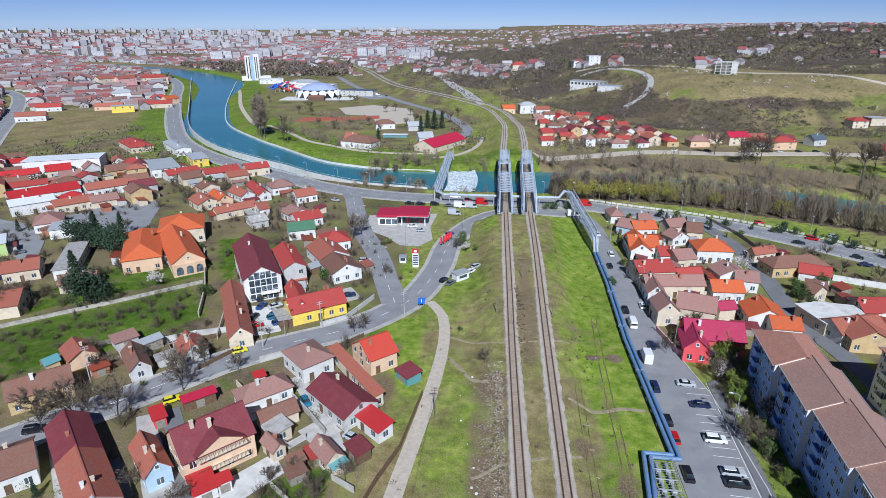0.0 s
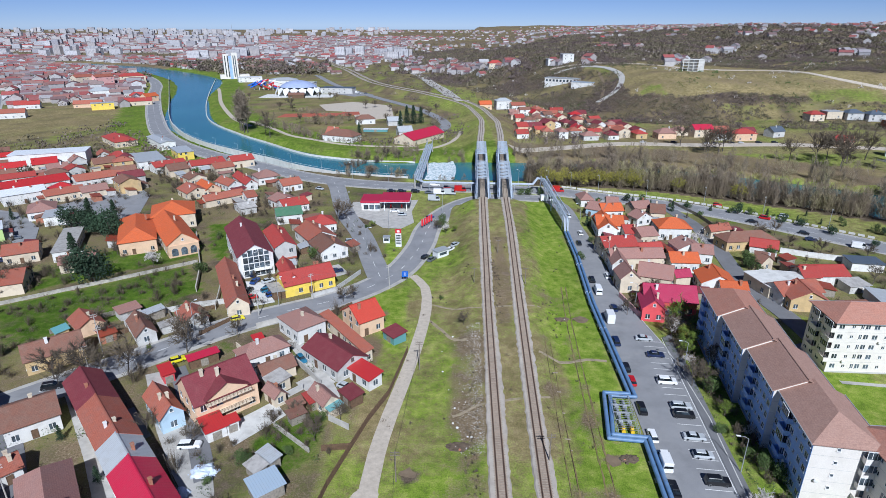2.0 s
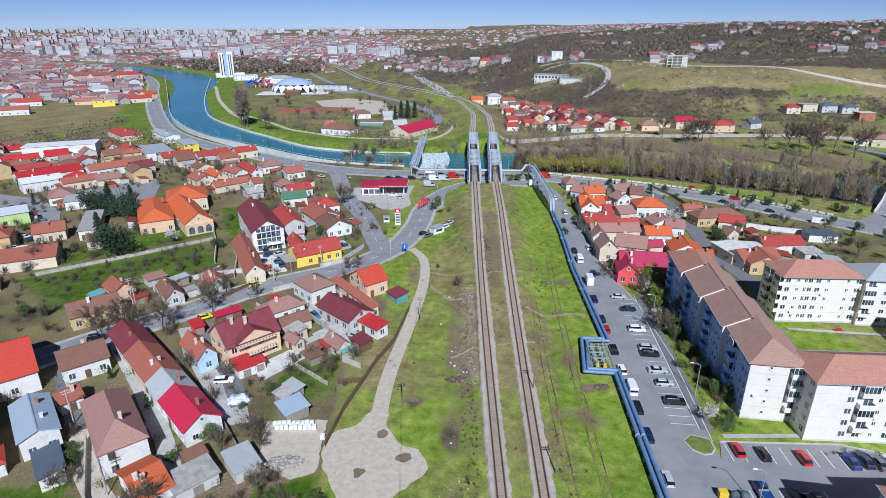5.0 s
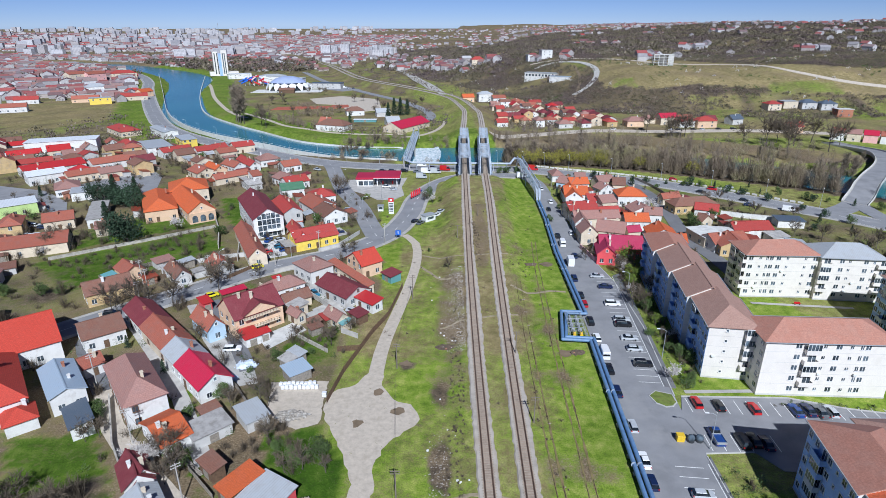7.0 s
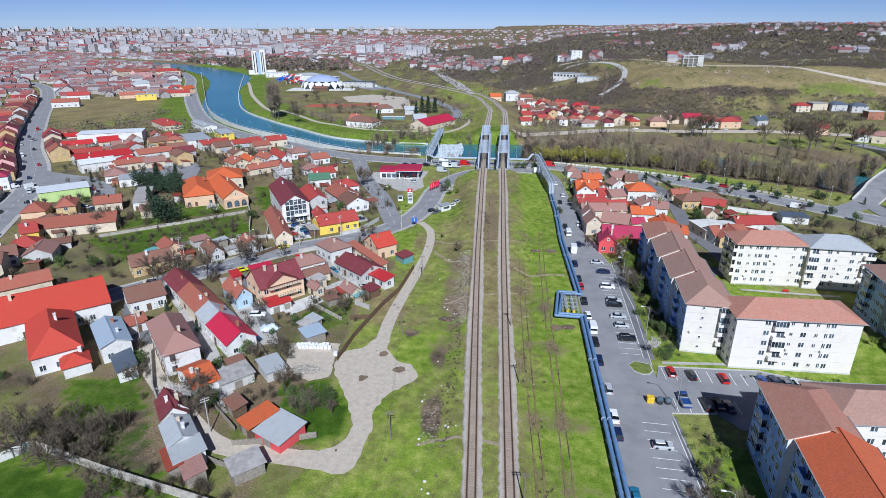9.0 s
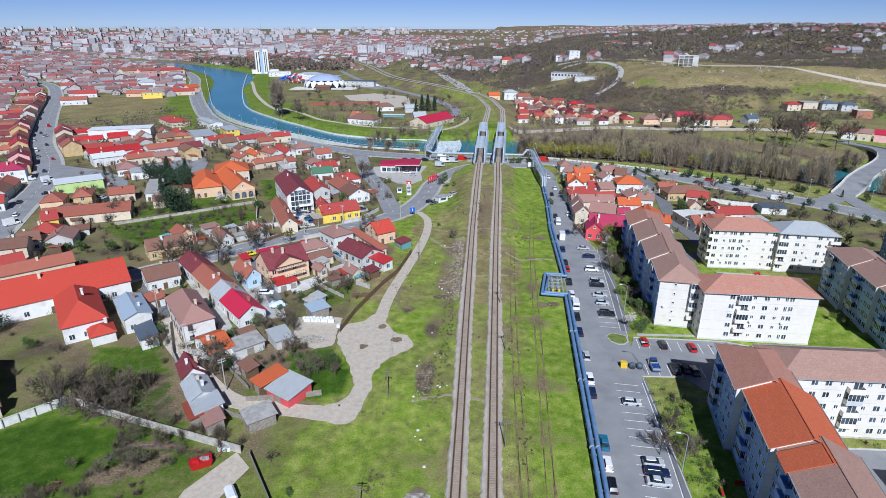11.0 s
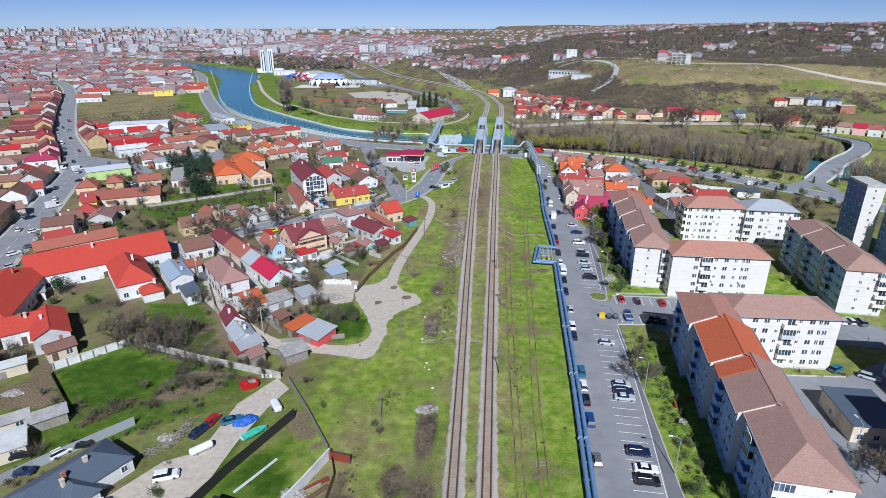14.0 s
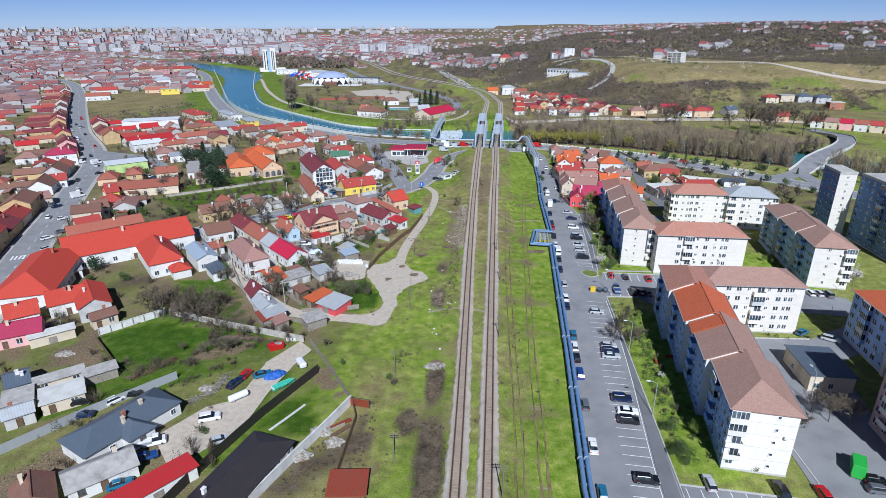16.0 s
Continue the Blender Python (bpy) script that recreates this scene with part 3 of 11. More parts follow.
    lush, bare, scrub = np.where(hill, 0.12 + 0.5 * wave(X, Y, 120, 36), lush), np.where(hill, 0.08 + 0.35 * wave(X, Y, 50, 17), bare), np.where(hill, 0.62 - 0.4 * g, scrub)
    foot = hill & (dh < 60) & (X > 235)
    scrub, lush = np.where(foot, 0.35 + 0.5 * wave(X, Y, 38, 62), scrub), np.where(foot, 0.42 + 0.4 * wave(X, Y, 60, 63), lush)
    mead = hill & inside(MEADOW, X, Y)
    scrub, bare = np.where(mead, 0.14 + 0.4 * wave(X, Y, 30, 64) + 0.25 * wave(X, Y, 11, 67), scrub), np.where(mead, 0.3 + 0.4 * wave(X, Y, 45, 65), bare)
    lush = np.where(mead, 0.05 + 0.35 * wave(X, Y, 80, 66), lush)
    for lawn in HILL_LAWNS:
        hit = inside(lawn, X, Y)
        lush, bare, scrub = np.where(hit, 0.5 + 0.3 * wave(X, Y, 25, 69), lush), np.where(hit, 0.1, bare), np.where(hit, 0.2 + 0.4 * wave(X, Y, 14, 68), scrub)
    for lawn in ([(-150, 122), (-103, 155), (-84, 128), (-104, 118), (-125, 100)], [(-145, 135), (-102, 166), (-108, 180), (-150, 165)], [(-95, 195), (-90, 165), (-84, 178), (-88, 215)], [(-40, 130), (-24, 140), (-24, 100), (-30, 102)], [(-32, 155), (-36, 185), (-29, 180)], [(-51, 64), (-47, 72), (-37, 77), (-37, 61), (-43, 56)], [(-60, 96), (-52, 104), (-48, 98), (-56, 90)], [(-75, 100), (-68, 106), (-66, 100), (-72, 95)],
                 [(-100, -12), (-62, 6), (-48, -12), (-95, -42)], [(-60, -45), (-36, -26), (-34, -34), (-52, -56)], [(-100, 5), (-56, 22), (-62, 8), (-88, -2)],
                 [(48, -50), (38.5, -47), (42, 14), (51, 14)], [(46, 40), (60, 44), (110, 30), (110, 38), (90, 90), (52, 100)]):
        hit = inside(lawn, X, Y)
        lush, bare = np.where(hit, 0.95, lush), np.where(hit, 0.05 + 0.3 * wave(X, Y, 14, 18), bare)
    for track_line in ([(-71, -19), (-60, -9), (-54, -13), (-65, -23)], [(-90, -58), (-72, -36), (-66, -40), (-84, -62)], [(-66, 10), (-60, 2), (-40, 30), (-52, 44), (-70, 22)]):
        bare = np.where(inside(track_line, X, Y), 0.75 + 0.3 * wave(X, Y, 9, 44), bare)
    for thick in ([(-98, 5), (-71, 18), (-61, 1), (-72, 0), (-90, 8)], [(-93, -12), (-82, -26), (-72, -26), (-72, -17), (-88, -8)]):
        scrub = np.where(inside(thick, X, Y), 0.62 + 0.3 * wave(X, Y, 11, 45), scrub)
    weedy = inside([(-46, -72), (-27, -30), (-22, -31), (-18, -50), (-24, -76)], X, Y)
    scrub, lush = np.where(weedy, 0.45 + 0.4 * wave(X, Y, 12, 49), scrub), np.where(weedy, 0.35, lush)
    plot = inside([(-39, -17), (-34, -17), (-29, -27), (-37, -24)], X, Y)
    bare = np.where(plot, 0.8, bare)
    town = (X < -36) & (Y > 20) & ~field & ~bank & ~corridor & ~hill
    bare, lush, scrub = np.where(town, bare + 0.2, bare), np.where(town, lush - 0.1, lush), np.where(town, 0.45 + 0.4 * wave(X, Y, 22, 35), scrub)
    far = np.hypot(X, Y) > 1300
    lush, bare, scrub = np.where(far, 0.0, lush), np.where(far, 0.5 + 0.3 * wave(X, Y, 300, 41), bare), np.where(far, 0.45 + 0.3 * wave(X, Y, 200, 42), scrub)
    inner = inside([(-330, 900), (-225, 560), (-120, 440), (-25, 430), (0, 520), (-100, 700), (-180, 960)], X, Y)
    inner &= dr > 58
    bare, lush, scrub = np.where(inner, 0.38 + 0.5 * wave(X, Y, 45, 23), bare), np.where(inner, 0.38 + 0.4 * wave(X, Y, 38, 81), lush), np.where(inner, 0.3 + 0.45 * wave(X, Y, 30, 82), scrub)
    north = (X > 20) & (Y > 345) & ~hill
    bare, lush = np.where(north, 0.38 + 0.45 * wave(X, Y, 40, 24), bare), np.where(north, 0.32 + 0.4 * wave(X, Y, 55, 50), lush)
    shoal = (X > 30) & (sr < 0) & (dr > 30) & (dr < 75) & (Y > 270) & ~hill
    lush, bare = np.where(shoal, 0.08 + 0.35 * wave(X, Y, 35, 51), lush), np.where(shoal, 0.6 + 0.4 * wave(X, Y, 30, 52), bare)
    # trodden yards round the houses
    trod = np.zeros_like(X)
    for hx, hy, r in yards:
        i0, i1 = np.searchsorted(X[0], (hx - 2 * r, hx + 2 * r))
        j0, j1 = np.searchsorted(Y[:, 0], (hy - 2 * r, hy + 2 * r))
        w = X[j0:j1, i0:i1], Y[j0:j1, i0:i1]
        trod[j0:j1, i0:i1] = np.maximum(trod[j0:j1, i0:i1], smooth01(1.6 - np.hypot(w[0] - hx, w[1] - hy) / r))
    bare = np.maximum(bare, trod * (0.48 + 0.45 * wave(X, Y, 13, 19)) * ~corridor)
    deep = np.where((X < -36) & (Y < 330) & ~corridor, 0.62, 0.0) + np.where(bank & (Y > 325), 0.45, 0.0) + np.where(hill | inner, 0.45, 0.0)
    verge = inside([(92, 110), (190, 100), (150, 196), (100, 240), (94, 200)], X, Y)
    lush, scrub, bare, deep = np.where(verge, 0.5 + 0.3 * wave(X, Y, 20, 77), lush), np.where(verge, 0.4 + 0.4 * wave(X, Y, 13, 78), scrub), np.where(verge, 0.4 + 0.4 * wave(X, Y, 16, 79), bare), np.where(verge, 0.6, deep)
    for lawn in ([(-47, 34), (-34, 30), (-31, 15), (-38, 15), (-44, 24)], [(-63, 27), (-59, 30), (-54, 27), (-52, 20), (-57, 21)], [(-70, 45), (-67, 47), (-61, 37), (-66, 37)], [(-98, 33), (-88, 32), (-80, 34), (-70, 18), (-87, 16)],
                 [(-51, 64), (-47, 72), (-37, 77), (-37, 61), (-43, 56)], [(-150, 122), (-103, 155), (-90, 136), (-104, 118), (-125, 104)], [(-145, 135), (-102, 166), (-108, 180), (-150, 165)], [(-112, 200), (-98, 204), (-92, 160), (-100, 170)],
                 [(-100, -12), (-62, 6), (-48, -12), (-95, -42)], [(-85, 4), (-71, -3), (-77, -13), (-94, -9)]):
        hit = inside(lawn, X, Y)
        lush, bare, scrub = np.where(hit, 0.85 + 0.35 * wave(X, Y, 15, 46), lush), np.where(hit, 0.12 + 0.35 * wave(X, Y, 11, 47), bare), np.where(hit, 0.15 + 0.4 * wave(X, Y, 13, 48), scrub)
        deep = np.where(hit, 0.85, deep)
    for lawn in ([(-98, -4.5), (-88, 4.5), (-69, -2.6), (-77, -16), (-88, -16.5)], [(-45, -38), (-39.6, -29.5), (-31.5, -35), (-34.3, -42)], [(-52, -36), (-47.5, -38), (-43.5, -20), (-46, -17), (-50, -29)], [(-37.8, 35.4), (-28, 22.5), (-28.2, 15), (-35.7, 11.5), (-42, 19.6), (-44, 29)]):
        hit = inside(lawn, X, Y)
        lush, bare, scrub, deep = np.where(hit, 0.95, lush), np.where(hit, 0.02, bare), np.where(hit, 0.0, scrub), np.where(hit, 1.0, deep)
    for plot in ([(-106.7, -11.5), (-98.9, -6.5), (-88.7, -17), (-103, -19.6)], [(-71, -12), (-58, -5), (-55, -8.5), (-68, -16)]):
        bare = np.where(inside(plot, X, Y), 0.85, bare)
    # gloom under the garden trees, put in as scrub and darker grass
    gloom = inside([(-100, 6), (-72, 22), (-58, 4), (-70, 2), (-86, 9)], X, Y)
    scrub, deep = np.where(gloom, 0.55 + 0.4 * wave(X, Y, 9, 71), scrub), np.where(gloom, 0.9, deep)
    att = me.color_attributes.new("cover", "FLOAT_COLOR", "POINT")
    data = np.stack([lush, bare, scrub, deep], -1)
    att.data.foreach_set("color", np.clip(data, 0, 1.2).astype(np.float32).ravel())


ground_sheet, GROUND_X, GROUND_Y = lay_ground()
bm = bmesh.new()
strip(bm, RIVER, 90, WATER_Z)
tagged(part("water", bm, "river_water"), "calm blue-green river between grassy banks", "river", kind="structure")


# ---------------- roads and paving ----------------
def flat_area(name, pts, z, material, label, category="road", thick=0.3, kind="structure"):
    a = sum(p[0] * q[1] - q[0] * p[1] for p, q in zip(pts, pts[1:] + pts[:1]))
    bm = prism(bmesh.new(), pts if a > 0 else pts[::-1], z - thick, z)
    return tagged(part(name, bm, material), label, category, kind=kind)


def road(pts, width, material="asphalt", z=0.16, label="worn grey asphalt road", name="road", thick=0.5, follow=False, category="road"):
    line = smooth_line(pts, 4 if not follow else 8)
    h = (lambda x, y: terrain_at(x, y) + z) if follow else z
    return tagged(part(name, strip(bmesh.new(), line, width, h, thick), material), label, category, kind="structure")


def dashes(pts, z, step=9.0, length=3.5, width=0.16, offset=0.0, name="lane_marking"):
    line = smooth_line(pts, 1.0)
    bm, run = bmesh.new(), 0.0
    for a, b in zip(line[:-1], line[1:]):
        d = b - a
        if run % step < length:
            s = Vector((d.y, -d.x)).normalized()
            o = s * offset
            w = s * width / 2
            e = d.normalized() * 0.02
            quad(bm, [(*(a + o - w), z), (*(a + o + w), z), (*(b + e + o + w), z), (*(b + e + o - w), z)])
        run += d.length
    return tagged(part(name, bm, "white_paint"), "faded white painted lane marking on asphalt", "road marking", kind="structure")


MAIN = [(-150, 35), (-107.6, 79), (-92, 93.5), (-73.3, 112), (-58.6, 122), (-47.5, 128.5), (-40.6, 134.6), (-33, 143.5), (-27, 155), (-22, 176), (-19, 200), (-10, 224), (2, 239), (18, 243), (33, 241)]
road(MAIN, 11.4, "paving", 0.20, "grey concrete pavement along the main road", "pavement", category="pavement")
road(MAIN, 8.6, "asphalt", 0.24)
dashes(MAIN, 0.246)
BRANCH = [(-34, 147), (-38, 160), (-46, 187.5), (-56, 212), (-62, 232), (-70, 262), (-76, 277)]
road(BRANCH, 8.4, "asphalt", 0.235, "curved asphalt slip road beside the filling station")
dashes(BRANCH, 0.241)
BOULEVARD = [(-760, 1120), (-640, 1040), (-540, 975), (-482, 900), (-425, 800), (-377, 695), (-315, 566), (-270, 478), (-237, 419), (-208, 380), (-172, 344), (-130, 312), (-88, 281), (-49, 266), (2, 259), (35, 256), (59, 246), (103, 224), (140, 190), (173, 156), (215, 100), (260, 20)]
road(BOULEVARD, 15.5, "paving", 0.17, "pale paved footway along the riverside boulevard", "pavement", category="pavement")
road(BOULEVARD, 12.5, "asphalt", 0.21, "wide riverside boulevard of grey asphalt")
dashes(BOULEVARD, 0.216)
dashes(BOULEVARD, 0.216, 1.0, 1.1, 0.14, 5.6)
dashes(BOULEVARD, 0.216, 1.0, 1.1, 0.14, -5.6)
road([(34, 246), (41, 228), (41.5, 205)], 7.5, "asphalt", 0.225, "asphalt link to the side street")
STREET_EAST = [(88, 236), (92.5, 203), (91, 177), (87.5, 155), (86, 138), (87.5, 118), (86, 104), (74, 101)]
road(STREET_EAST, 6.2, "asphalt_dark", 0.18, "narrow asphalt street between houses")
STREET_WEST = [(-130, -20), (-151, 28), (-166, 61), (-182, 98), (-202, 142), (-224, 190), (-254, 236), (-300, 294), (-349, 366), (-402, 446), (-465, 543), (-560, 672), (-640, 750)]
road(STREET_WEST, 15.5, "paving", 0.17, "concrete pavement along the western avenue", "pavement", category="pavement")
road(STREET_WEST, 11.5, "asphalt", 0.21, "western avenue of grey asphalt with lane markings")
dashes(STREET_WEST, 0.216)
flat_area("junction", [(-252, 236), (-236, 226), (-222, 221), (-204, 215), (-182, 195), (-171, 176), (-177, 174), (-196, 192), (-212, 199), (-219, 192), (-225, 188)], 0.203, "asphalt", "wide asphalt junction before a row of shops")
road([(-205, 330), (-150, 296), (-95, 268)], 5, "asphalt_dark", 0.15, "narrow lane behind houses")
# car park and street along the pipes
flat_area("parking_street", [(19.5, -80), (35, -80), (36.9, -47), (39, -6), (41.3, 40), (45.2, 74), (46, 103), (44, 120), (43, 142), (45, 186), (44.5, 224), (43.5, 236),
                             (38.5, 236), (38, 195), (36.5, 163), (33, 127), (30.6, 86), (29.4, 66), (28.4, 60), (27.4, 33), (24.7, -8), (22.6, -31)], 0.14, "asphalt",
          "grey asphalt street with marked parking bays")
flat_area("parking_court", [(40.4, 25), (50, 25.2), (53, 20), (64, 19), (88, 18), (112, 14), (112, 27), (98, 31), (84, 36), (77, 37.6), (66, 41.6), (43, 42.6), (41.2, 38)], 0.148, "asphalt", "grey asphalt court with marked parking bays")
flat_area("parking_yard", [(35, -78), (37, -51.5), (60, -54.5), (66, -56), (66, -90), (35, -90)], 0.136, "asphalt", "grey asphalt yard with marked parking bays")
flat_area("yard_road", [(60, -58), (61.5, -30), (66, -4), (70, 1.5), (88, 1.5), (95, 6), (112, 14), (112, -2), (98, -4), (88, -10), (84, -30), (82, -58)], 0.132, "asphalt", "asphalt service road behind the apartment block")

# ---------------- houses ----------------
ROOF_WORDS = {"tile_scarlet": "scarlet tiled", "tile_red": "red tiled", "tile_orange": "bright orange tiled", "tile_rust": "rust-red tiled", "tile_brown": "weathered brown tiled",
              "tile_burgundy": "dark burgundy tiled", "tile_magenta": "magenta-red tiled", "tile_pinkish": "faded pinkish tiled", "tin_red": "bright red sheet-metal",
              "tin_crimson": "crimson sheet-metal", "tin_grey": "grey sheet-metal", "tin_blue": "pale blue sheet-metal", "tin_dark": "dark slate-blue sheet-metal",
              "tin_black": "black sheet-metal", "tin_white": "white sheet-metal", "tin_green": "green sheet-metal", "tin_teal": "teal sheet-metal",
              "tin_rust": "rusty sheet-metal", "eternit": "grey fibre-cement", "concrete_pale": "pale concrete", "block_brown": "brown", "block_rust": "rust-brown",
              "block_orange": "orange"}
MESHES = {}


def shared(key, build, material):
    """One mesh for all alike pieces."""
    if key not in MESHES:
        bm = bmesh.new()
        build(bm)
        me = bpy.data.meshes.new(key[0] if isinstance(key, tuple) else key)
        bm.to_mesh(me)
        bm.free()
        me.materials.append(MATS[material])
        MESHES[key] = me
    return MESHES[key]


def frame_mesh(w, h, d=0.1, bar=0.09, mullions=1, material="frame_white"):
    def build(bm):
        box(bm, -w / 2, -w / 2 + bar, -0.05, d, 0, h)
        box(bm, w / 2 - bar, w / 2, -0.05, d, 0, h)
        box(bm, -w / 2 + bar, w / 2 - bar, -0.05, d, h - bar, h)
        box(bm, -w / 2 - 0.06, w / 2 + 0.06, -0.05, d + 0.06, -0.06, bar * 0.8)
        for k in range(mullions):
            x = -w / 2 + w * (k + 1) / (mullions + 1)
            box(bm, x - bar * 0.35, x + bar * 0.35, -0.05, d * 0.7, bar * 0.8, h - bar)
    return shared(("window", w, h, mullions, material), build, material)


def pane_mesh(w, h):
    return shared(("pane", w, h), lambda bm: box(bm, -w / 2 + 0.05, w / 2 - 0.05, -0.03, 0.035, 0.03, h - 0.05), "pane")


def window_on(parent, m, w=1.2, h=1.4, mullions=1, material="frame_white"):
    """A window on a wall; its local y points out of the wall."""
    f = reuse("window", frame_mesh(w, h, 0.1, 0.09, mullions, material), parent, m)
    reuse("pane", pane_mesh(w, h), f, Matrix())
    return f


def far_window(parent, m, w=1.2, h=1.4):
    key = ("far_window", w, h)
    if key not in MESHES:
        bm = bmesh.new()
        box(bm, -w / 2, w / 2, -0.05, 0.03, 0, h)
        n = len(bm.faces)
        box(bm, -w / 2 - 0.1, w / 2 + 0.1, -0.05, 0.12, -0.1, 0)
        box(bm, -0.05, 0.05, 0.03, 0.07, 0, h)
        bm.faces.ensure_lookup_table()
        for f in bm.faces[n:]:
            f.material_index = 1
        me = bpy.data.meshes.new("window")
        bm.to_mesh(me)
        bm.free()
        me.materials.append(MATS["pane"])
        me.materials.append(MATS["frame_white"])
        MESHES[key] = me
    return reuse("window", MESHES[key], parent, m)


def roof_slab(bm, pts, thick=0.16):
    """A roof plane with thickness; the first edge is its eave. UV in metres along eave and slope."""
    pts = [Vector(p) for p in pts]
    u = (pts[1] - pts[0]).normalized()
    n = (pts[1] - pts[0]).cross(pts[-1] - pts[0]).normalized()
    v = n.cross(u)
    uv = [((p - pts[0]).dot(u) + pts[0].x, (p - pts[0]).dot(v)) for p in pts]
    quad(bm, pts, uv)
    low = [p - Vector((0, 0, thick)) for p in pts]
    quad(bm, low[::-1], uv[::-1])
    for k in range(len(pts)):
        j = (k + 1) % len(pts)
        quad(bm, [pts[k], low[k], low[j], pts[j]], [uv[k], uv[k], uv[j], uv[j]])


def roof_mesh(bm, L, W, eave, rise, kind, over=0.4):
    a, b = L / 2 + over, W / 2 + over
    drop = rise * over / (W / 2) if kind != "flat" else 0
    z0, z1 = eave - drop + 0.12, eave + rise + 0.12
    if kind in ("gable", "cross"):
        roof_slab(bm, [(-a, -b, z0), (a, -b, z0), (a, 0, z1), (-a, 0, z1)])
        roof_slab(bm, [(a, b, z0), (-a, b, z0), (-a, 0, z1), (a, 0, z1)])
        box(bm, -a, a, -0.14, 0.14, z1 - 0.06, z1 + 0.07)
    elif kind == "hip":
        r = max(0.3, (L - W) / 2) if L > W else 0.3
        if L >= W:
            p, q = (-r, 0, z1), (r, 0, z1)
            roof_slab(bm, [(-a, -b, z0), (a, -b, z0), q, p])
            roof_slab(bm, [(a, b, z0), (-a, b, z0), p, q])
            roof_slab(bm, [(a, -b, z0), (a, b, z0), q])
            roof_slab(bm, [(-a, b, z0), (-a, -b, z0), p])
        else:
            r = (W - L) / 2
            p, q = (0, -r, z1), (0, r, z1)
            roof_slab(bm, [(a, -b, z0), (a, b, z0), q, p])
            roof_slab(bm, [(-a, b, z0), (-a, -b, z0), p, q])
            roof_slab(bm, [(-a, -b, z0), (a, -b, z0), p])
            roof_slab(bm, [(a, b, z0), (-a, b, z0), q])
    elif kind == "hip_high":
        q = L / 2 - W / 2
        roof_slab(bm, [(-a, -b, z0), (a, -b, z0), (q, 0, z1), (-a, 0, z1)])
        roof_slab(bm, [(a, b, z0), (-a, b, z0), (-a, 0, z1), (q, 0, z1)])
        roof_slab(bm, [(a, -b, z0), (a, b, z0), (q, 0, z1)])
    elif kind == "hip_low":
        q = W / 2 - L / 2
        roof_slab(bm, [(-a, -b, z0), (a, -b, z0), (a, 0, z1), (q, 0, z1)])
        roof_slab(bm, [(a, b, z0), (-a, b, z0), (q, 0, z1), (a, 0, z1)])
        roof_slab(bm, [(-a, b, z0), (-a, -b, z0), (q, 0, z1)])
    elif kind == "shed":
        roof_slab(bm, [(-a, -b, eave + 0.1), (a, -b, eave + 0.1), (a, b, eave + rise + 0.1), (-a, b, eave + rise + 0.1)])
    else:
        roof_slab(bm, [(-a, -b, eave + 0.15), (a, -b, eave + 0.15), (a, b, eave + 0.15), (-a, b, eave + 0.15)], 0.2)


def wall_mesh(bm, L, W, eave, rise, kind):
    """Outer walls with their gables, 0.3 m thick at the top edge."""
    a, b = L / 2, W / 2
    h = [eave, eave, eave, eave]
    if kind == "shed":
        h = [eave, eave, eave + rise, eave + rise]
    c = [(-a, -b), (a, -b), (a, b), (-a, b)]
    lo = [bm.verts.new((*p, -0.4)) for p in c]
    hi = [bm.verts.new((*p, z)) for p, z in zip(c, h)]
    for k in range(4):
        j = (k + 1) % 4
        bm.faces.new((lo[k], lo[j], hi[j], hi[k]))
    if kind in ("gable", "cross", "hip_high", "hip_low"):
        for s, (i, j) in ((-1, (3, 0)), (1, (1, 2))):
            if (kind, s) in (("hip_high", 1), ("hip_low", -1)):
                continue
            top = bm.verts.new((s * a, 0, eave + rise))
            bm.faces.new((hi[i], hi[j], top))
    bm.faces.new(lo[::-1])
    if kind == "flat":
        bm.faces.new(hi)


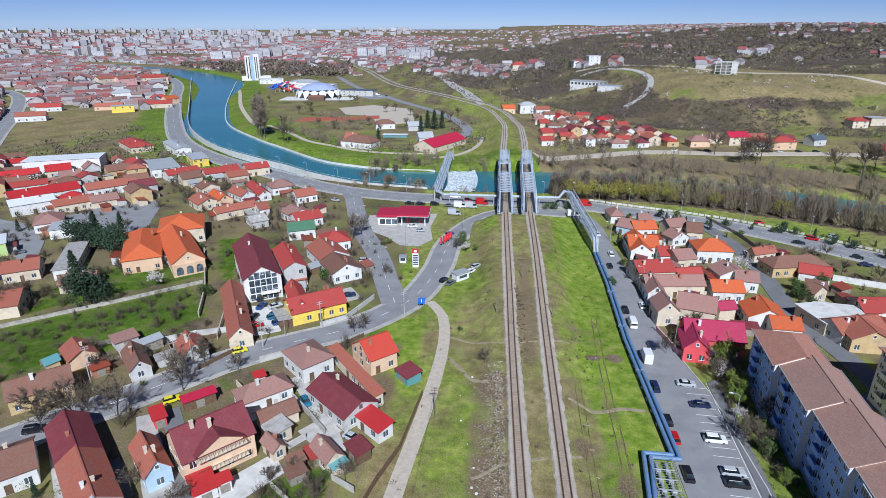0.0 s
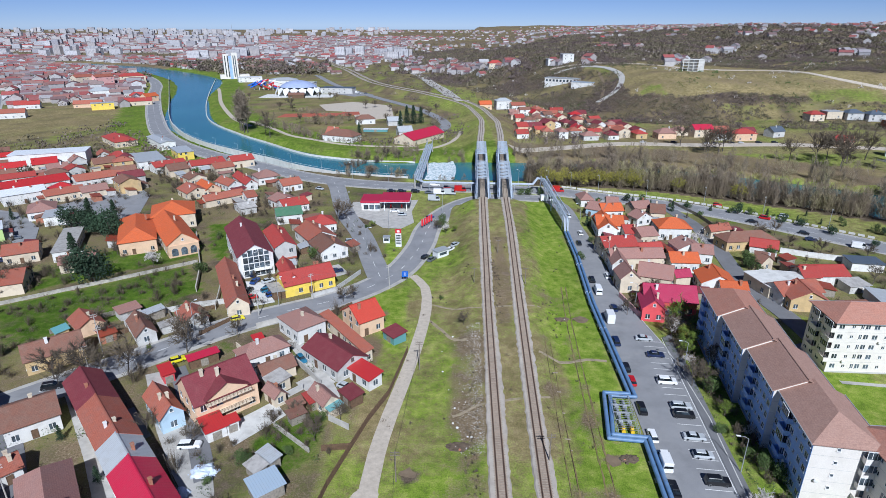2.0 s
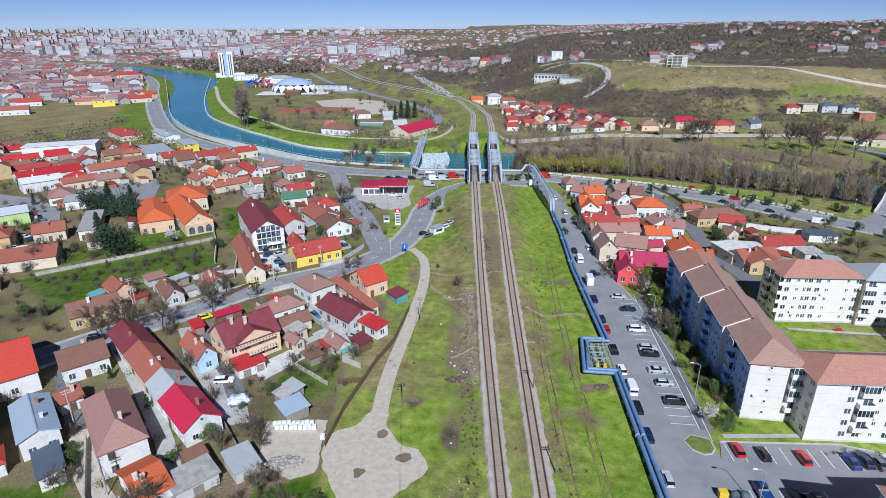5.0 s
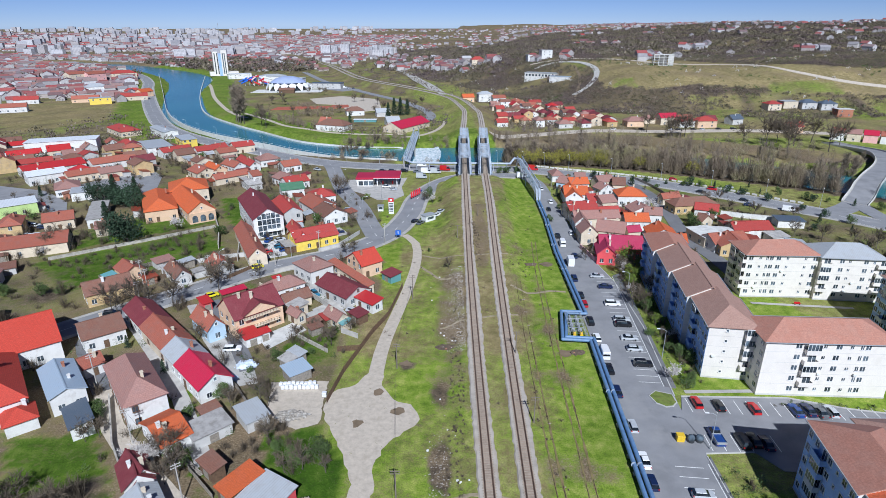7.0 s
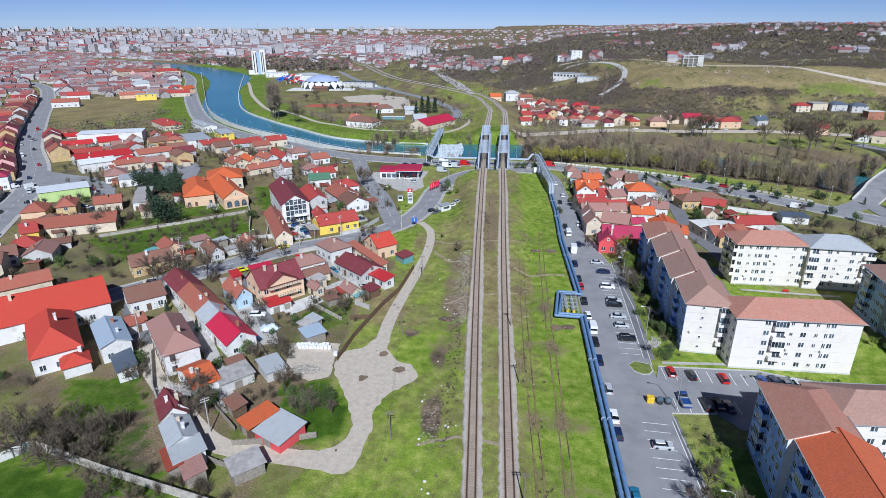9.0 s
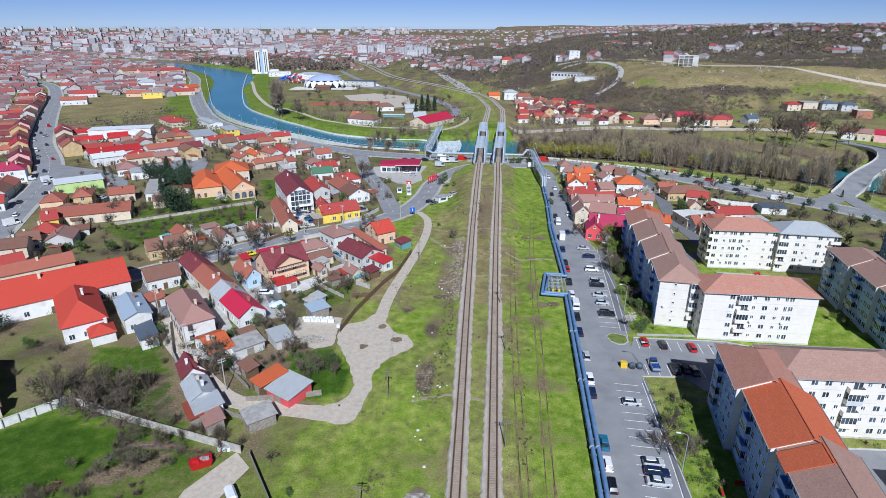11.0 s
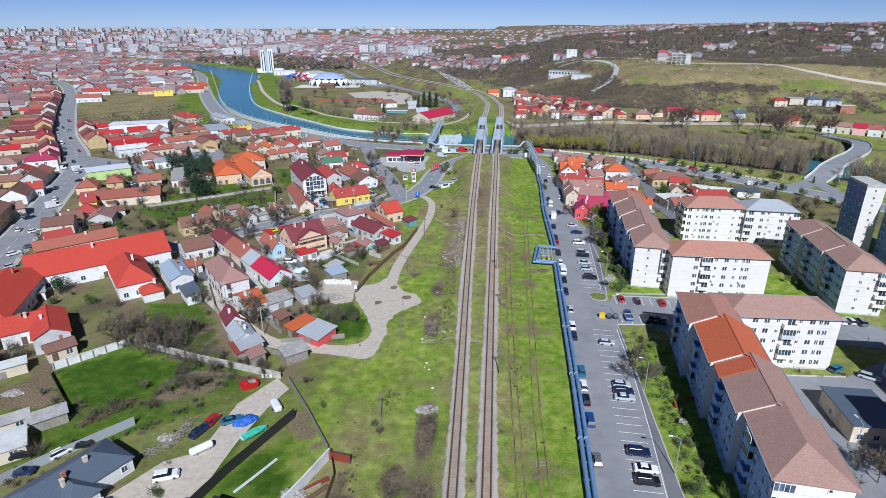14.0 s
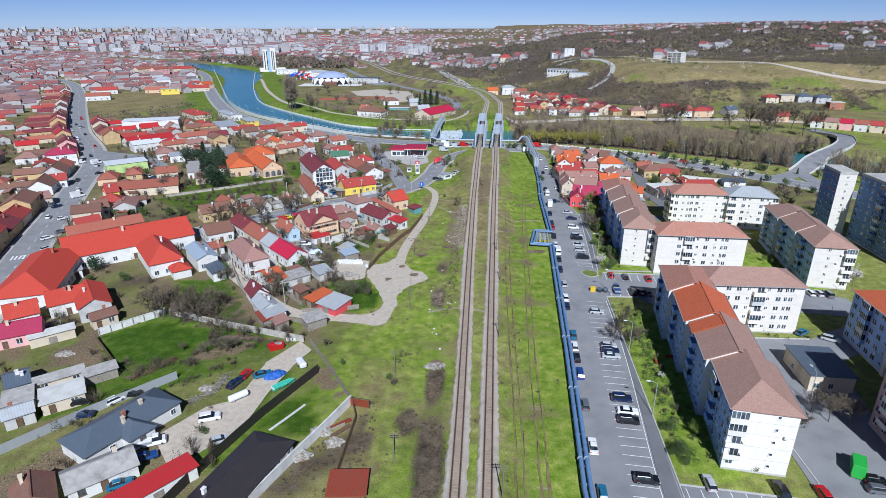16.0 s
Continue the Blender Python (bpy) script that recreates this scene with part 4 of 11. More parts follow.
def house(x, y, L, W, angle, eave, rise, roof="gable", wall="plaster_white", tile="tile_red", storeys=1, near=True, ground=None, windows=True):
    rnd = random.Random(int(x * 13 + y * 7))
    z = (terrain_at(x, y) if ground is None else ground)
    kind_word = "shed" if storeys == 0 else "warehouse" if L > 32 and roof != "hip" else "house"
    size = {0: "small", 1: "single-storey", 2: "two-storey", 3: "three-storey"}[storeys]
    shape = {"gable": "gabled", "hip": "hipped", "shed": "lean-to", "flat": "flat", "cross": "cross-gabled"}[roof]
    colour = wall.split("_")[1] if wall.startswith("plaster") else wall.replace("_", " ")
    name = {"shed": "shed", "house": "house", "warehouse": "hall"}[kind_word]
    t = thing(name, pose(x, y, z, 0, 0, angle), f"{size} {colour} {kind_word} with {ROOF_WORDS[tile]} {shape} roof", kind_word)
    bm = bmesh.new()
    wall_mesh(bm, L, W, eave, rise, roof)
    part("wall", bm, wall, t)
    bm = bmesh.new()
    roof_mesh(bm, L, W, eave, rise, roof)
    r = part("roof", bm, tile, t)
    if roof == "cross":
        bm = bmesh.new()
        g = L * 0.36
        for s in (-1, 1):
            e = s * g
            pts = [(e, -W / 2 - 0.9, eave + rise * 0.1), (0, -W / 2 - 0.9, eave + rise * 0.72), (0, 0, eave + rise * 0.72), (e, 0, eave + rise * 0.1)]
            roof_slab(bm, pts if s < 0 else pts[::-1])
        part("gable_roof", bm, tile, t)
        bm = bmesh.new()
        front = [(-g * 0.9, eave), (g * 0.9, eave), (g * 0.9, eave + rise * 0.12), (0, eave + rise * 0.68), (-g * 0.9, eave + rise * 0.12)]
        f = [bm.verts.new((px, -W / 2 - 0.5, pz)) for px, pz in front]
        bk = [bm.verts.new((px, -W / 2 + 0.2, pz)) for px, pz in front]
        bm.faces.new(f)
        for k in range(5):
            bm.faces.new((f[k], bk[k], bk[(k + 1) % 5], f[(k + 1) % 5]))
        part("gable_wall", bm, wall, t)
        for lvl in range(storeys):
            zb = 0.15 + lvl * 2.8
            bm = bmesh.new()
            box(bm, -L * 0.36, L * 0.36, -W / 2 - 1.5, -W / 2 + 0.05, zb + 2.35, zb + 2.5)
            part("balcony", bm, "plaster_cream", t)
            bm = bmesh.new()
            box(bm, -L * 0.36, L * 0.36, -W / 2 - 1.5, -W / 2 - 1.44, zb + 3.3, zb + 3.36)
            for k in range(13):
                px = -L * 0.36 + k * L * 0.06
                box(bm, px - 0.03, px + 0.03, -W / 2 - 1.5, -W / 2 - 1.44, zb + 2.5, zb + 3.3)
            part("railing", bm, "wood_dark", t)
    if storeys and roof in ("gable", "hip", "cross"):
        for k in range(1 + (rnd.random() < 0.35) if near else rnd.random() < 0.4):
            cx, cy = rnd.uniform(-0.3, 0.3) * L, rnd.choice((-1, 1)) * W * rnd.uniform(0.08, 0.2)
            top = eave + rise + rnd.uniform(0.3, 0.8)
            low = eave + rise * (1 - abs(cy) / (W / 2)) - 0.5
            bm = bmesh.new()
            box(bm, cx - 0.35, cx + 0.35, cy - 0.28, cy + 0.28, low, top, 0.03)
            box(bm, cx - 0.42, cx + 0.42, cy - 0.35, cy + 0.35, top, top + 0.12)
            part("chimney", bm, rnd.choice(("brick_red", "plaster_white", "plaster_cream")), t)
    if storeys and windows:
        fm = rnd.choice(("frame_white", "frame_white", "frame_brown"))
        for s, length, depth, turn in ((0, L, W / 2, 180), (1, W, L / 2, 270), (2, L, W / 2, 0), (3, W, L / 2, 90)):
            m0 = pose(0, 0, 0, 0, 0, turn)
            out = radians(angle + turn)
            if -math.sin(out) * (-5 - x) + math.cos(out) * (-60 - y) < 3:
                continue
            n = max(1, int(length / (3.1 if near else 6)))
            for lvl in range(storeys):
                for k in range(n):
                    px = (k + 0.5) / n * length - length / 2 + rnd.uniform(-0.15, 0.15)
                    if rnd.random() < (0.18 if near else 0.4):
                        continue
                    if near and lvl == 0 and s == 0 and k == n // 2:
                        def dbuild(bm):
                            box(bm, -0.5, 0.5, -0.05, 0.07, 0, 2.05, 0.02)
                            box(bm, -0.58, -0.5, -0.05, 0.12, 0, 2.13)
                            box(bm, 0.5, 0.58, -0.05, 0.12, 0, 2.13)
                            box(bm, -0.5, 0.5, -0.05, 0.12, 2.05, 2.13)
                        reuse("door", shared("door", dbuild, "wood_dark"), t, m0 @ Matrix.Translation((px, depth, 0.1)))
                        continue
                    hz = 0.95 + lvl * (eave - 0.1) / storeys
                    if y > 70 or x < -80:
                        far_window(t, m0 @ Matrix.Translation((px, depth, hz)), 1.2, 1.35)
                    else:
                        window_on(t, m0 @ Matrix.Translation((px, depth, hz)), 1.2, 1.35, 1, fm)
        if roof in ("gable",) and rise > 2 and near:
            for turn in (90, 270):
                out = radians(angle + turn)
                if -math.sin(out) * (-5 - x) + math.cos(out) * (-60 - y) < 3:
                    continue
                window_on(t, pose(0, 0, 0, 0, 0, turn) @ Matrix.Translation((0, L / 2, eave + rise * 0.22)), 0.8, 0.9, 0, fm)
    elif storeys == 0:
        def gbuild(bm):
            box(bm, -0.9, 0.9, -0.05, 0.06, 0, 1.9, 0.02)
        reuse("door", shared("shed_door", gbuild, "wood_grey"), t, pose(0, 0, 0, 0, 0, 180) @ Matrix.Translation((0, W / 2, 0)))
    return t



# ---------------- apartment blocks ----------------
STOREY = 2.68


def balcony_mesh(w, d, wall):
    def build(bm):
        box(bm, -w / 2, w / 2, 0, d, -0.14, 0)
        box(bm, -w / 2, w / 2, d - 0.09, d, 0, 0.95)
        box(bm, -w / 2, -w / 2 + 0.09, 0, d - 0.09, 0, 0.95)
        box(bm, w / 2 - 0.09, w / 2, 0, d - 0.09, 0, 0.95)
    return shared(("balcony", w, d, wall), build, wall)


def loggia_mesh(w, d):
    """Glazing set on a closed balcony."""
    def build(bm):
        for k in range(5):
            x = -w / 2 + k * (w - 0.08) / 4
            box(bm, x, x + 0.08, d - 0.1, d - 0.02, 0.95, 2.42)
        box(bm, -w / 2, w / 2, d - 0.12, d, 2.42, 2.54)
    return shared(("loggia_frame", w, d), build, "frame_white")


def block(x, y, L, W, angle, storeys, tile, wall, label, sides, rise=2.7, parapet=False, base=0.4, front=None, shape="hip", lift=0.0):
    """An apartment block. Its local x runs along its length; sides names the faces: (turn, wall length, depth, pattern)."""
    t = thing("apartment_block", pose(x, y, 0, 0, 0, angle), label, "apartment block")
    h = base + storeys * STOREY
    bm = bmesh.new()
    wall_mesh(bm, L, W, h + lift, rise if shape != "hip" else 0, shape if shape != "hip" else "flat")
    part("wall", bm, wall, t)
    bm = bmesh.new()
    box(bm, -L / 2 - 0.06, L / 2 + 0.06, -W / 2 - 0.06, W / 2 + 0.06, -0.3, base)
    part("plinth", bm, "plaster_grey", t)
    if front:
        # cladding on the long front; its paint takes in the front's shade
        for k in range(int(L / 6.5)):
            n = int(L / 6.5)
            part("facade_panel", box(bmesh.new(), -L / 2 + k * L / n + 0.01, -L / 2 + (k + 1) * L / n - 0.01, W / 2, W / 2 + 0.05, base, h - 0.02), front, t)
    bm = bmesh.new()
    if parapet:
        box(bm, -L / 2 - 0.1, L / 2 + 0.1, -W / 2 - 0.1, W / 2 + 0.1, h, h + 0.9)
    else:
        roof_mesh(bm, L, W, h + lift, rise, shape, 0.6)
    part("roof", bm, tile, t)
    if not parapet:
        for a in (-1, 1):
            part("gutter", box(bmesh.new(), -L / 2 - 0.65, L / 2 + 0.65, a * (W / 2 + 0.68) - 0.07, a * (W / 2 + 0.68) + 0.07, h + lift - 0.25, h + lift - 0.1), "metal_grey", t)
    # joints between the wall panels
    bm = bmesh.new()
    for k in range(1, storeys):
        z = base + k * STOREY
        for a in (-1, 1):
            box(bm, -L / 2 - 0.015, L / 2 + 0.015, a * W / 2 - 0.015, a * W / 2 + 0.015, z - 0.03, z + 0.03)
            box(bm, a * L / 2 - 0.015, a * L / 2 + 0.015, -W / 2, W / 2, z - 0.03, z + 0.03)
    part("panel_joints", bm, "plaster_grey", t)
    far = x > 65

    def put(m, w, h, mull):
        return far_window(t, m, w, h) if far else window_on(t, m, w, h, mull)
    for turn, pattern in sides:
        length, depth = (L, W / 2 + (0.05 if front and turn == 0 else 0)) if turn % 180 == 0 else (W, L / 2)
        m0 = pose(0, 0, 0, 0, 0, turn)
        bay = length / max(1, len(pattern))
        if not pattern:
            continue
        for k, c in enumerate(pattern):
            px = -length / 2 + (k + 0.5) * bay
            for lvl in range(storeys):
                rnd = random.Random(k * 31 + lvl * 7 + int(x) + turn)
                z = base + lvl * STOREY
                at = lambda dx, dz: m0 @ Matrix.Translation((px + dx, depth, z + dz))
                if c == "w":
                    put(at(rnd.uniform(-0.1, 0.1), 0.95), 1.3 if turn == 0 else 1.15, 1.25 if turn == 0 else 1.1, 1)
                elif c == "s":
                    put(at(0, 1.15), 0.65, 0.7, 0)
                elif c == "d":
                    put(at(-0.6, 1.0), 1.0, 1.1, 1)
                    put(at(0.65, 1.0), 0.65, 1.1, 0)
                elif c == "b" and lvl:
                    bal = reuse("balcony", balcony_mesh(3.0, 1.1, (front if front and turn == 0 else "panel_white") if rnd.random() < 0.8 else "panel_grey"), t, at(0, 0.05))
                    if rnd.random() < 0.6:
                        reuse("loggia_frame", loggia_mesh(3.0, 1.1), bal, Matrix())
                        reuse("pane", shared(("loggia_pane", 3.0), lambda bm: box(bm, -1.42, 1.42, 1.02, 1.05, 0.95, 2.42), "pane"), bal, Matrix())
                    put(at(-0.5, 0.15), 1.6, 2.1, 1)
                elif c == "b":
                    put(at(0, 0.95), 1.3, 1.25, 1)
                elif c == "v" and lvl == 0:
                    reuse("stair_bay", shared(("stair_bay", storeys), lambda bm: box(bm, -0.7, 0.7, -0.1, 0.9, 0, storeys * STOREY - 1.6, 0.05), "panel_white"), t, at(0, 0.0))
        for k in range(2):
            rr = random.Random(turn + k + int(y))
            dz = base + STOREY * rr.randrange(1, storeys) + 0.3

            def dish(bm):
                bmesh.ops.create_uvsphere(bm, u_segments=10, v_segments=6, radius=0.42, matrix=Matrix.Diagonal((1, 0.28, 1, 1)) @ Matrix.Translation((0, 1.6, 0)))
                cyl(bm, (0, 0, 0), (0, 0.4, 0), 0.03, n=5)
            reuse("satellite_dish", shared("satellite_dish", dish, "plastic_white"), t, m0 @ Matrix.Translation((rr.uniform(-0.4, 0.4) * length, depth, dz)))
    return t


def block_row(x, y, L, W, angle, n, lean, storeys, tiled, label, pattern, end):
    """A long block of stepped sections, each turned a little so that its white southern end stands clear of the next one."""
    step = L / n
    for k in range(n):
        u = -L / 2 + (k + 0.5) * step
        sides = [(0, pattern)] + ([(90, end)] if k == 0 else [(90, "")])
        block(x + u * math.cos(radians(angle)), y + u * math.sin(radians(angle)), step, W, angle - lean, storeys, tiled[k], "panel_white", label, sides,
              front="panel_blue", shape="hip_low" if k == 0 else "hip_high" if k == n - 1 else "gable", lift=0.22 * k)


# local turns: 90 faces -x, 180 faces -y in a block whose length runs along +y after turning
block_row(58.6, 79.0, 59, 10.6, 86, 4, 5.2, 5, ("block_brown", "block_brown", "block_brown", "block_rust"), "section of a five-storey grey-blue panel apartment block with brown roof", "wwswbww", "b.s.")
block(73.9, 48.0, 27.5, 11, -4, 5, "block_rust", "panel_white", "five-storey white panel apartment block with rust-brown hipped roof",
      [(180, "..dswsbw.."), (90, "ws.w")])
block(91.5, 97.2, 21, 11, -3, 5, "block_rust", "panel_white", "five-storey white panel apartment block with rust-brown roof",
      [(180, "ws.swdsw"), (90, "bwbw")])
block(111.0, 94.2, 17.5, 11, -8, 5, "tin_grey", "panel_white", "five-storey white panel apartment block with grey roof", [(180, "bsw.sw.b")])
block_row(112.2, 54.5, 41, 11.2, 86, 3, 5.0, 5, ("block_brown",) * 3, "section of a five-storey blue-grey panel apartment block with brown roof", "wwswbww", "b.s.")
block_row(54.4, -16.2, 63, 11.0, 85.5, 4, 5.2, 5, ("block_brown", "block_brown", "block_orange", "block_rust"), "section of a five-storey blue panel apartment block with stepped tiled roof", "wwswbww", ".s..b")
block(73.2, 11.0, 25.5, 11.4, -2, 5, "block_brown", "panel_white", "five-storey white panel apartment block with brown roof",
      [(180, ".dwsbsww.w")])
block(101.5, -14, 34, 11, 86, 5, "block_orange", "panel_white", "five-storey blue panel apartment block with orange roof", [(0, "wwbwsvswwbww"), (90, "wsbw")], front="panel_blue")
block(141.0, 89.0, 12.5, 6, 84, 9, "concrete", "panel_white", "nine-storey blue panel tower block with white gable", [(0, "wwsw"), (90, "s")], parapet=True, front="panel_blue_shade")
block(151.0, 65.0, 33, 14, 88, 9, "concrete", "panel_white", "nine-storey blue panel tower block with shade-darkened front and window rows", [(0, "wwbwwbwwsw"), (90, "wsb")], parapet=True, front="panel_blue_shade")
block(87.5, -45.0, 24, 14, 86, 8, "concrete", "panel_pink", "eight-storey dark pinkish tower block with rounded balconies", [(0, "wbwsbwbw"), (90, "wbw")], parapet=True)
# orange tiles that run over onto the next section of the near block
t = thing("roof_covering", pose(53.95, -19.6, 0.0, 0, 0, 80.3), "narrow band of orange tiles on a brown roof", "roof covering")
bm = bmesh.new()
roof_mesh(bm, 3.4, 11.0, 14.11, 2.7, "gable", 0.6)
part("tile_field", bm, "block_orange", t)
house(80.2, -15.4, 12.5, 9.5, 86, 4.2, 0.3, "flat", "plaster_cream", "tin_dark", 1)
house(-76.3, 43.4, 19.4, 8.0, -52, 6, 3.2, "hip", "plaster_white", "tile_pinkish", 2)
house(-64.5, 30.6, 5.5, 10.3, 46, 3, 2, "gable", "plaster_white", "tile_orange", 1)
house(-64.8, 19.4, 6.9, 3.8, -43, 3, 2.2, "gable", "plaster_white", "tile_burgundy", 1)
house(-93.6, 45.7, 14.5, 6.6, -50, 4.5, 1.3, "gable", "plaster_white", "tin_blue", 1)
house(-84.1, 34.8, 8.3, 4.0, -51, 3, 0.8, "shed", "plaster_white", "tin_dark", 1)
house(-98.4, 70.0, 9.6, 10.3, 39, 4, 2.4, "gable", "plaster_white", "tile_brown", 1)
house(-93.1, 55.2, 4.4, 5.5, 47, 3, 1.5, "gable", "plaster_white", "tile_rust", 1)
house(-61.5, 77.5, 13.5, 10.3, 43, 6, 4.2, "cross", "plaster_peach", "tile_burgundy", 2)
house(-71.6, 72.9, 10.7, 4.6, -47, 4, 2.4, "gable", "plaster_blue", "tile_rust", 1)
house(-51.0, 109.8, 8.4, 10.3, 44, 4.5, 2.4, "hip", "plaster_white", "tile_pinkish", 1)
house(-25.4, 106.4, 5.0, 4.0, -50, 2.4, 0.6, "shed", "tin_teal", "tile_burgundy", 0)
house(-36.2, 75.2, 3.6, 2.8, -48, 2.2, 0.5, "shed", "plaster_cream", "tin_teal", 0)
house(-32.6, 79.2, 4.4, 3.2, -48, 2.4, 0.5, "shed", "wood_dark", "tile_burgundy", 0)
house(-41.0, 77.4, 2.4, 3.4, 39, 2.3, 0.5, "shed", "wood_dark", "tile_red", 0)
house(-43.2, 72.2, 3.2, 2.2, 39, 2.2, 0.4, "shed", "wood_grey", "tile_brown", 0)
house(-46.8, 56.6, 3.4, 2.4, -40, 2.2, 0.4, "shed", "wood_grey", "eternit", 0)
house(-45.2, 59.4, 4.2, 2.2, -40, 2.2, 0.4, "shed", "wood_grey", "tin_grey", 0)
house(-58.6, 37.6, 3.6, 2.6, 43, 2.2, 0.4, "shed", "wood_dark", "tile_brown", 0)
house(-99.2, 112.4, 5.0, 3.4, -47, 2.4, 0.5, "shed", "plaster_white", "eternit", 0)
house(-96.0, 117.8, 3.2, 5.0, -47, 2.4, 0.5, "shed", "wood_grey", "tin_grey", 0)
house(-87.6, 111.0, 3.0, 6.0, -51, 2.4, 0.4, "shed", "plaster_grey", "eternit", 0)
house(-116.0, 107.0, 3.6, 3.0, -43, 2.2, 0.4, "shed", "plaster_ochre", "tin_teal", 0)
house(-39.1, 94.5, 14.6, 8.9, -44, 3.5, 2.2, "gable", "plaster_grey", "tile_burgundy", 1)
house(-38.4, 105.3, 25.1, 2.1, -53, 3.2, 0.6, "shed", "plaster_cream", "tile_rust", 1)
house(-30.5, 86.8, 7.4, 3.8, -43, 3, 0.7, "shed", "plaster_white", "tin_red", 1)
house(-34.8, 113.3, 7.6, 9.6, 39, 4.6, 3.2, "gable", "plaster_peach", "tile_scarlet", 2)
house(-57.8, 96.3, 11.7, 6.2, 39, 3.5, 2.2, "hip", "plaster_white", "tile_pinkish", 1)
house(-52.1, 88.7, 7.9, 4.4, 39, 3, 1.8, "gable", "plaster_cream", "tile_brown", 1)
house(-51.0, 84.3, 5.3, 4.3, -43, 2.8, 0.6, "shed", "plaster_cream", "eternit", 1)
house(-49.7, 79.0, 4.7, 2.7, -43, 2.8, 1.2, "gable", "plaster_cream", "tile_pinkish", 1)
house(-38.4, 77.3, 6.4, 3.7, -48, 3, 1.6, "gable", "plaster_cream", "tile_pinkish", 1)
house(-44.0, 75.1, 2.9, 2.0, 39, 2.4, 0.5, "shed", "wood_dark", "tile_brown", 0)
house(-72.0, 94.1, 6.9, 2.0, 39, 2.6, 0.4, "shed", "wood_dark", "tin_crimson", 0)
house(-61.0, 102.7, 2.2, 2.0, 35, 2.6, 0.4, "shed", "plaster_grey", "tin_red", 0)
house(-78.0, 87.4, 2.4, 4.3, 39, 2.6, 0.4, "shed", "plaster_red", "tin_red", 0)
house(-59.4, 68.1, 3.9, 5.0, 39, 2.6, 0.4, "shed", "plaster_white", "tin_red", 0)
house(-56.0, 69.2, 2.4, 2.0, 38, 2.6, 0.4, "shed", "plaster_white", "tin_red", 0)
house(-111.2, 110.8, 8.5, 6.4, -43, 3, 2, "gable", "plaster_peach", "tile_rust", 1)
house(-94.1, 107.6, 11.3, 4.8, -51, 3.2, 2.2, "gable", "plaster_grey", "tile_brown", 1)
house(-83.1, 114.2, 8.0, 6.5, -51, 3.2, 2.4, "gable", "plaster_grey", "tile_rust", 1)
house(-109.8, 95.0, 12.4, 8.0, 39, 4, 2.6, "gable", "plaster_ochre", "tile_brown", 1)
house(-78.7, 133.3, 33.0, 6.0, -64, 4, 2.6, "gable", "plaster_cream", "tile_rust", 1)
house(-82.8, 162.1, 33.3, 11.3, -63, 8, 3.6, "gable", "plaster_white", "tile_burgundy", 3)
house(-72.8, 166.4, 19.7, 7.3, -62, 7, 2.0, "gable", "plaster_grey", "tile_red", 2)
house(-57.0, 139.4, 16.2, 9.6, 32, 4, 2.8, "gable", "plaster_yellow", "tile_red", 1)
house(-63.2, 142.4, 17, 4.7, -64, 4, 2.2, "gable", "plaster_white", "tile_red", 1)
house(-63.1, 180.7, 14.9, 11.0, -56, 4, 2.6, "gable", "plaster_white", "tile_rust", 1)
house(-55.3, 167.4, 11.9, 10.3, -57, 4, 2.6, "gable", "plaster_white", "tile_brown", 1)
house(-63.7, 194.5, 10.3, 10.3, 24, 4, 2.6, "hip", "plaster_white", "tile_red", 1)
house(-80.6, 207.0, 10.5, 10.3, 22, 4, 2, "gable", "plaster_white", "tin_green", 1)
house(-82.6, 221.9, 11.5, 10.3, 36, 3.5, 2.2, "gable", "plaster_white", "tile_red", 1)
house(-174.8, 297.4, 17.4, 11.2, 44, 4, 2, "gable", "plaster_white", "tile_red", 1)
house(-156.2, 298.9, 12.0, 10.3, 35, 4, 2, "gable", "plaster_white", "tile_red", 1)
house(-136.3, 309.1, 12.9, 10.3, 36, 4.5, 2.2, "gable", "plaster_cream", "tile_red", 1)
house(-149.9, 304.7, 8.2, 10.3, 44, 4, 2.2, "gable", "plaster_cream", "tile_red", 1)
house(-141.4, 292.5, 10.7, 10.3, 39, 4, 2, "gable", "plaster_cream", "tile_rust", 1)
house(-109.7, 271.7, 11.8, 10.3, 36, 4, 2.8, "hip", "plaster_white", "tile_pinkish", 1)
house(-118.8, 264.2, 22.7, 6.0, -54, 3.5, 2.2, "gable", "plaster_white", "tile_red", 1)
house(-125.0, 257.8, 14.2, 7.2, -43, 3.5, 2.2, "gable", "plaster_white", "tile_rust", 1)
house(-132.7, 249.8, 13.8, 7.4, -46, 3.5, 2.4, "gable", "plaster_peach", "tile_orange", 1)
house(-137.9, 244.3, 13.2, 10.3, -46, 3.5, 2.2, "gable", "plaster_cream", "tile_rust", 1)
house(-147.4, 269.2, 9.5, 9.3, -46, 3.5, 2, "gable", "plaster_cream", "tile_brown", 1)
house(-118.2, 232.1, 18.5, 5.4, 44, 3.5, 2, "gable", "plaster_cream", "tile_rust", 1)
house(-103.6, 219.4, 6.9, 10.3, 36, 3, 1.2, "gable", "plaster_grey", "eternit", 1)
house(-107.0, 235.1, 4.5, 10.3, 36, 3.5, 1.8, "gable", "plaster_white", "tile_rust", 1)
house(-88.8, 228.6, 9.3, 10.3, -46, 3.5, 2, "gable", "plaster_white", "tile_pinkish", 1)
house(-93.6, 257.7, 10.0, 10.3, 36, 3.5, 2.2, "gable", "plaster_white", "tile_rust", 1)
house(-132.6, 181.0, 12.5, 31.3, 27, 5, 3.4, "hip", "plaster_peach", "tile_orange", 1)
house(-117.6, 179.5, 33.3, 10.7, -55, 5, 3.8, "gable", "plaster_peach", "tile_orange", 1)
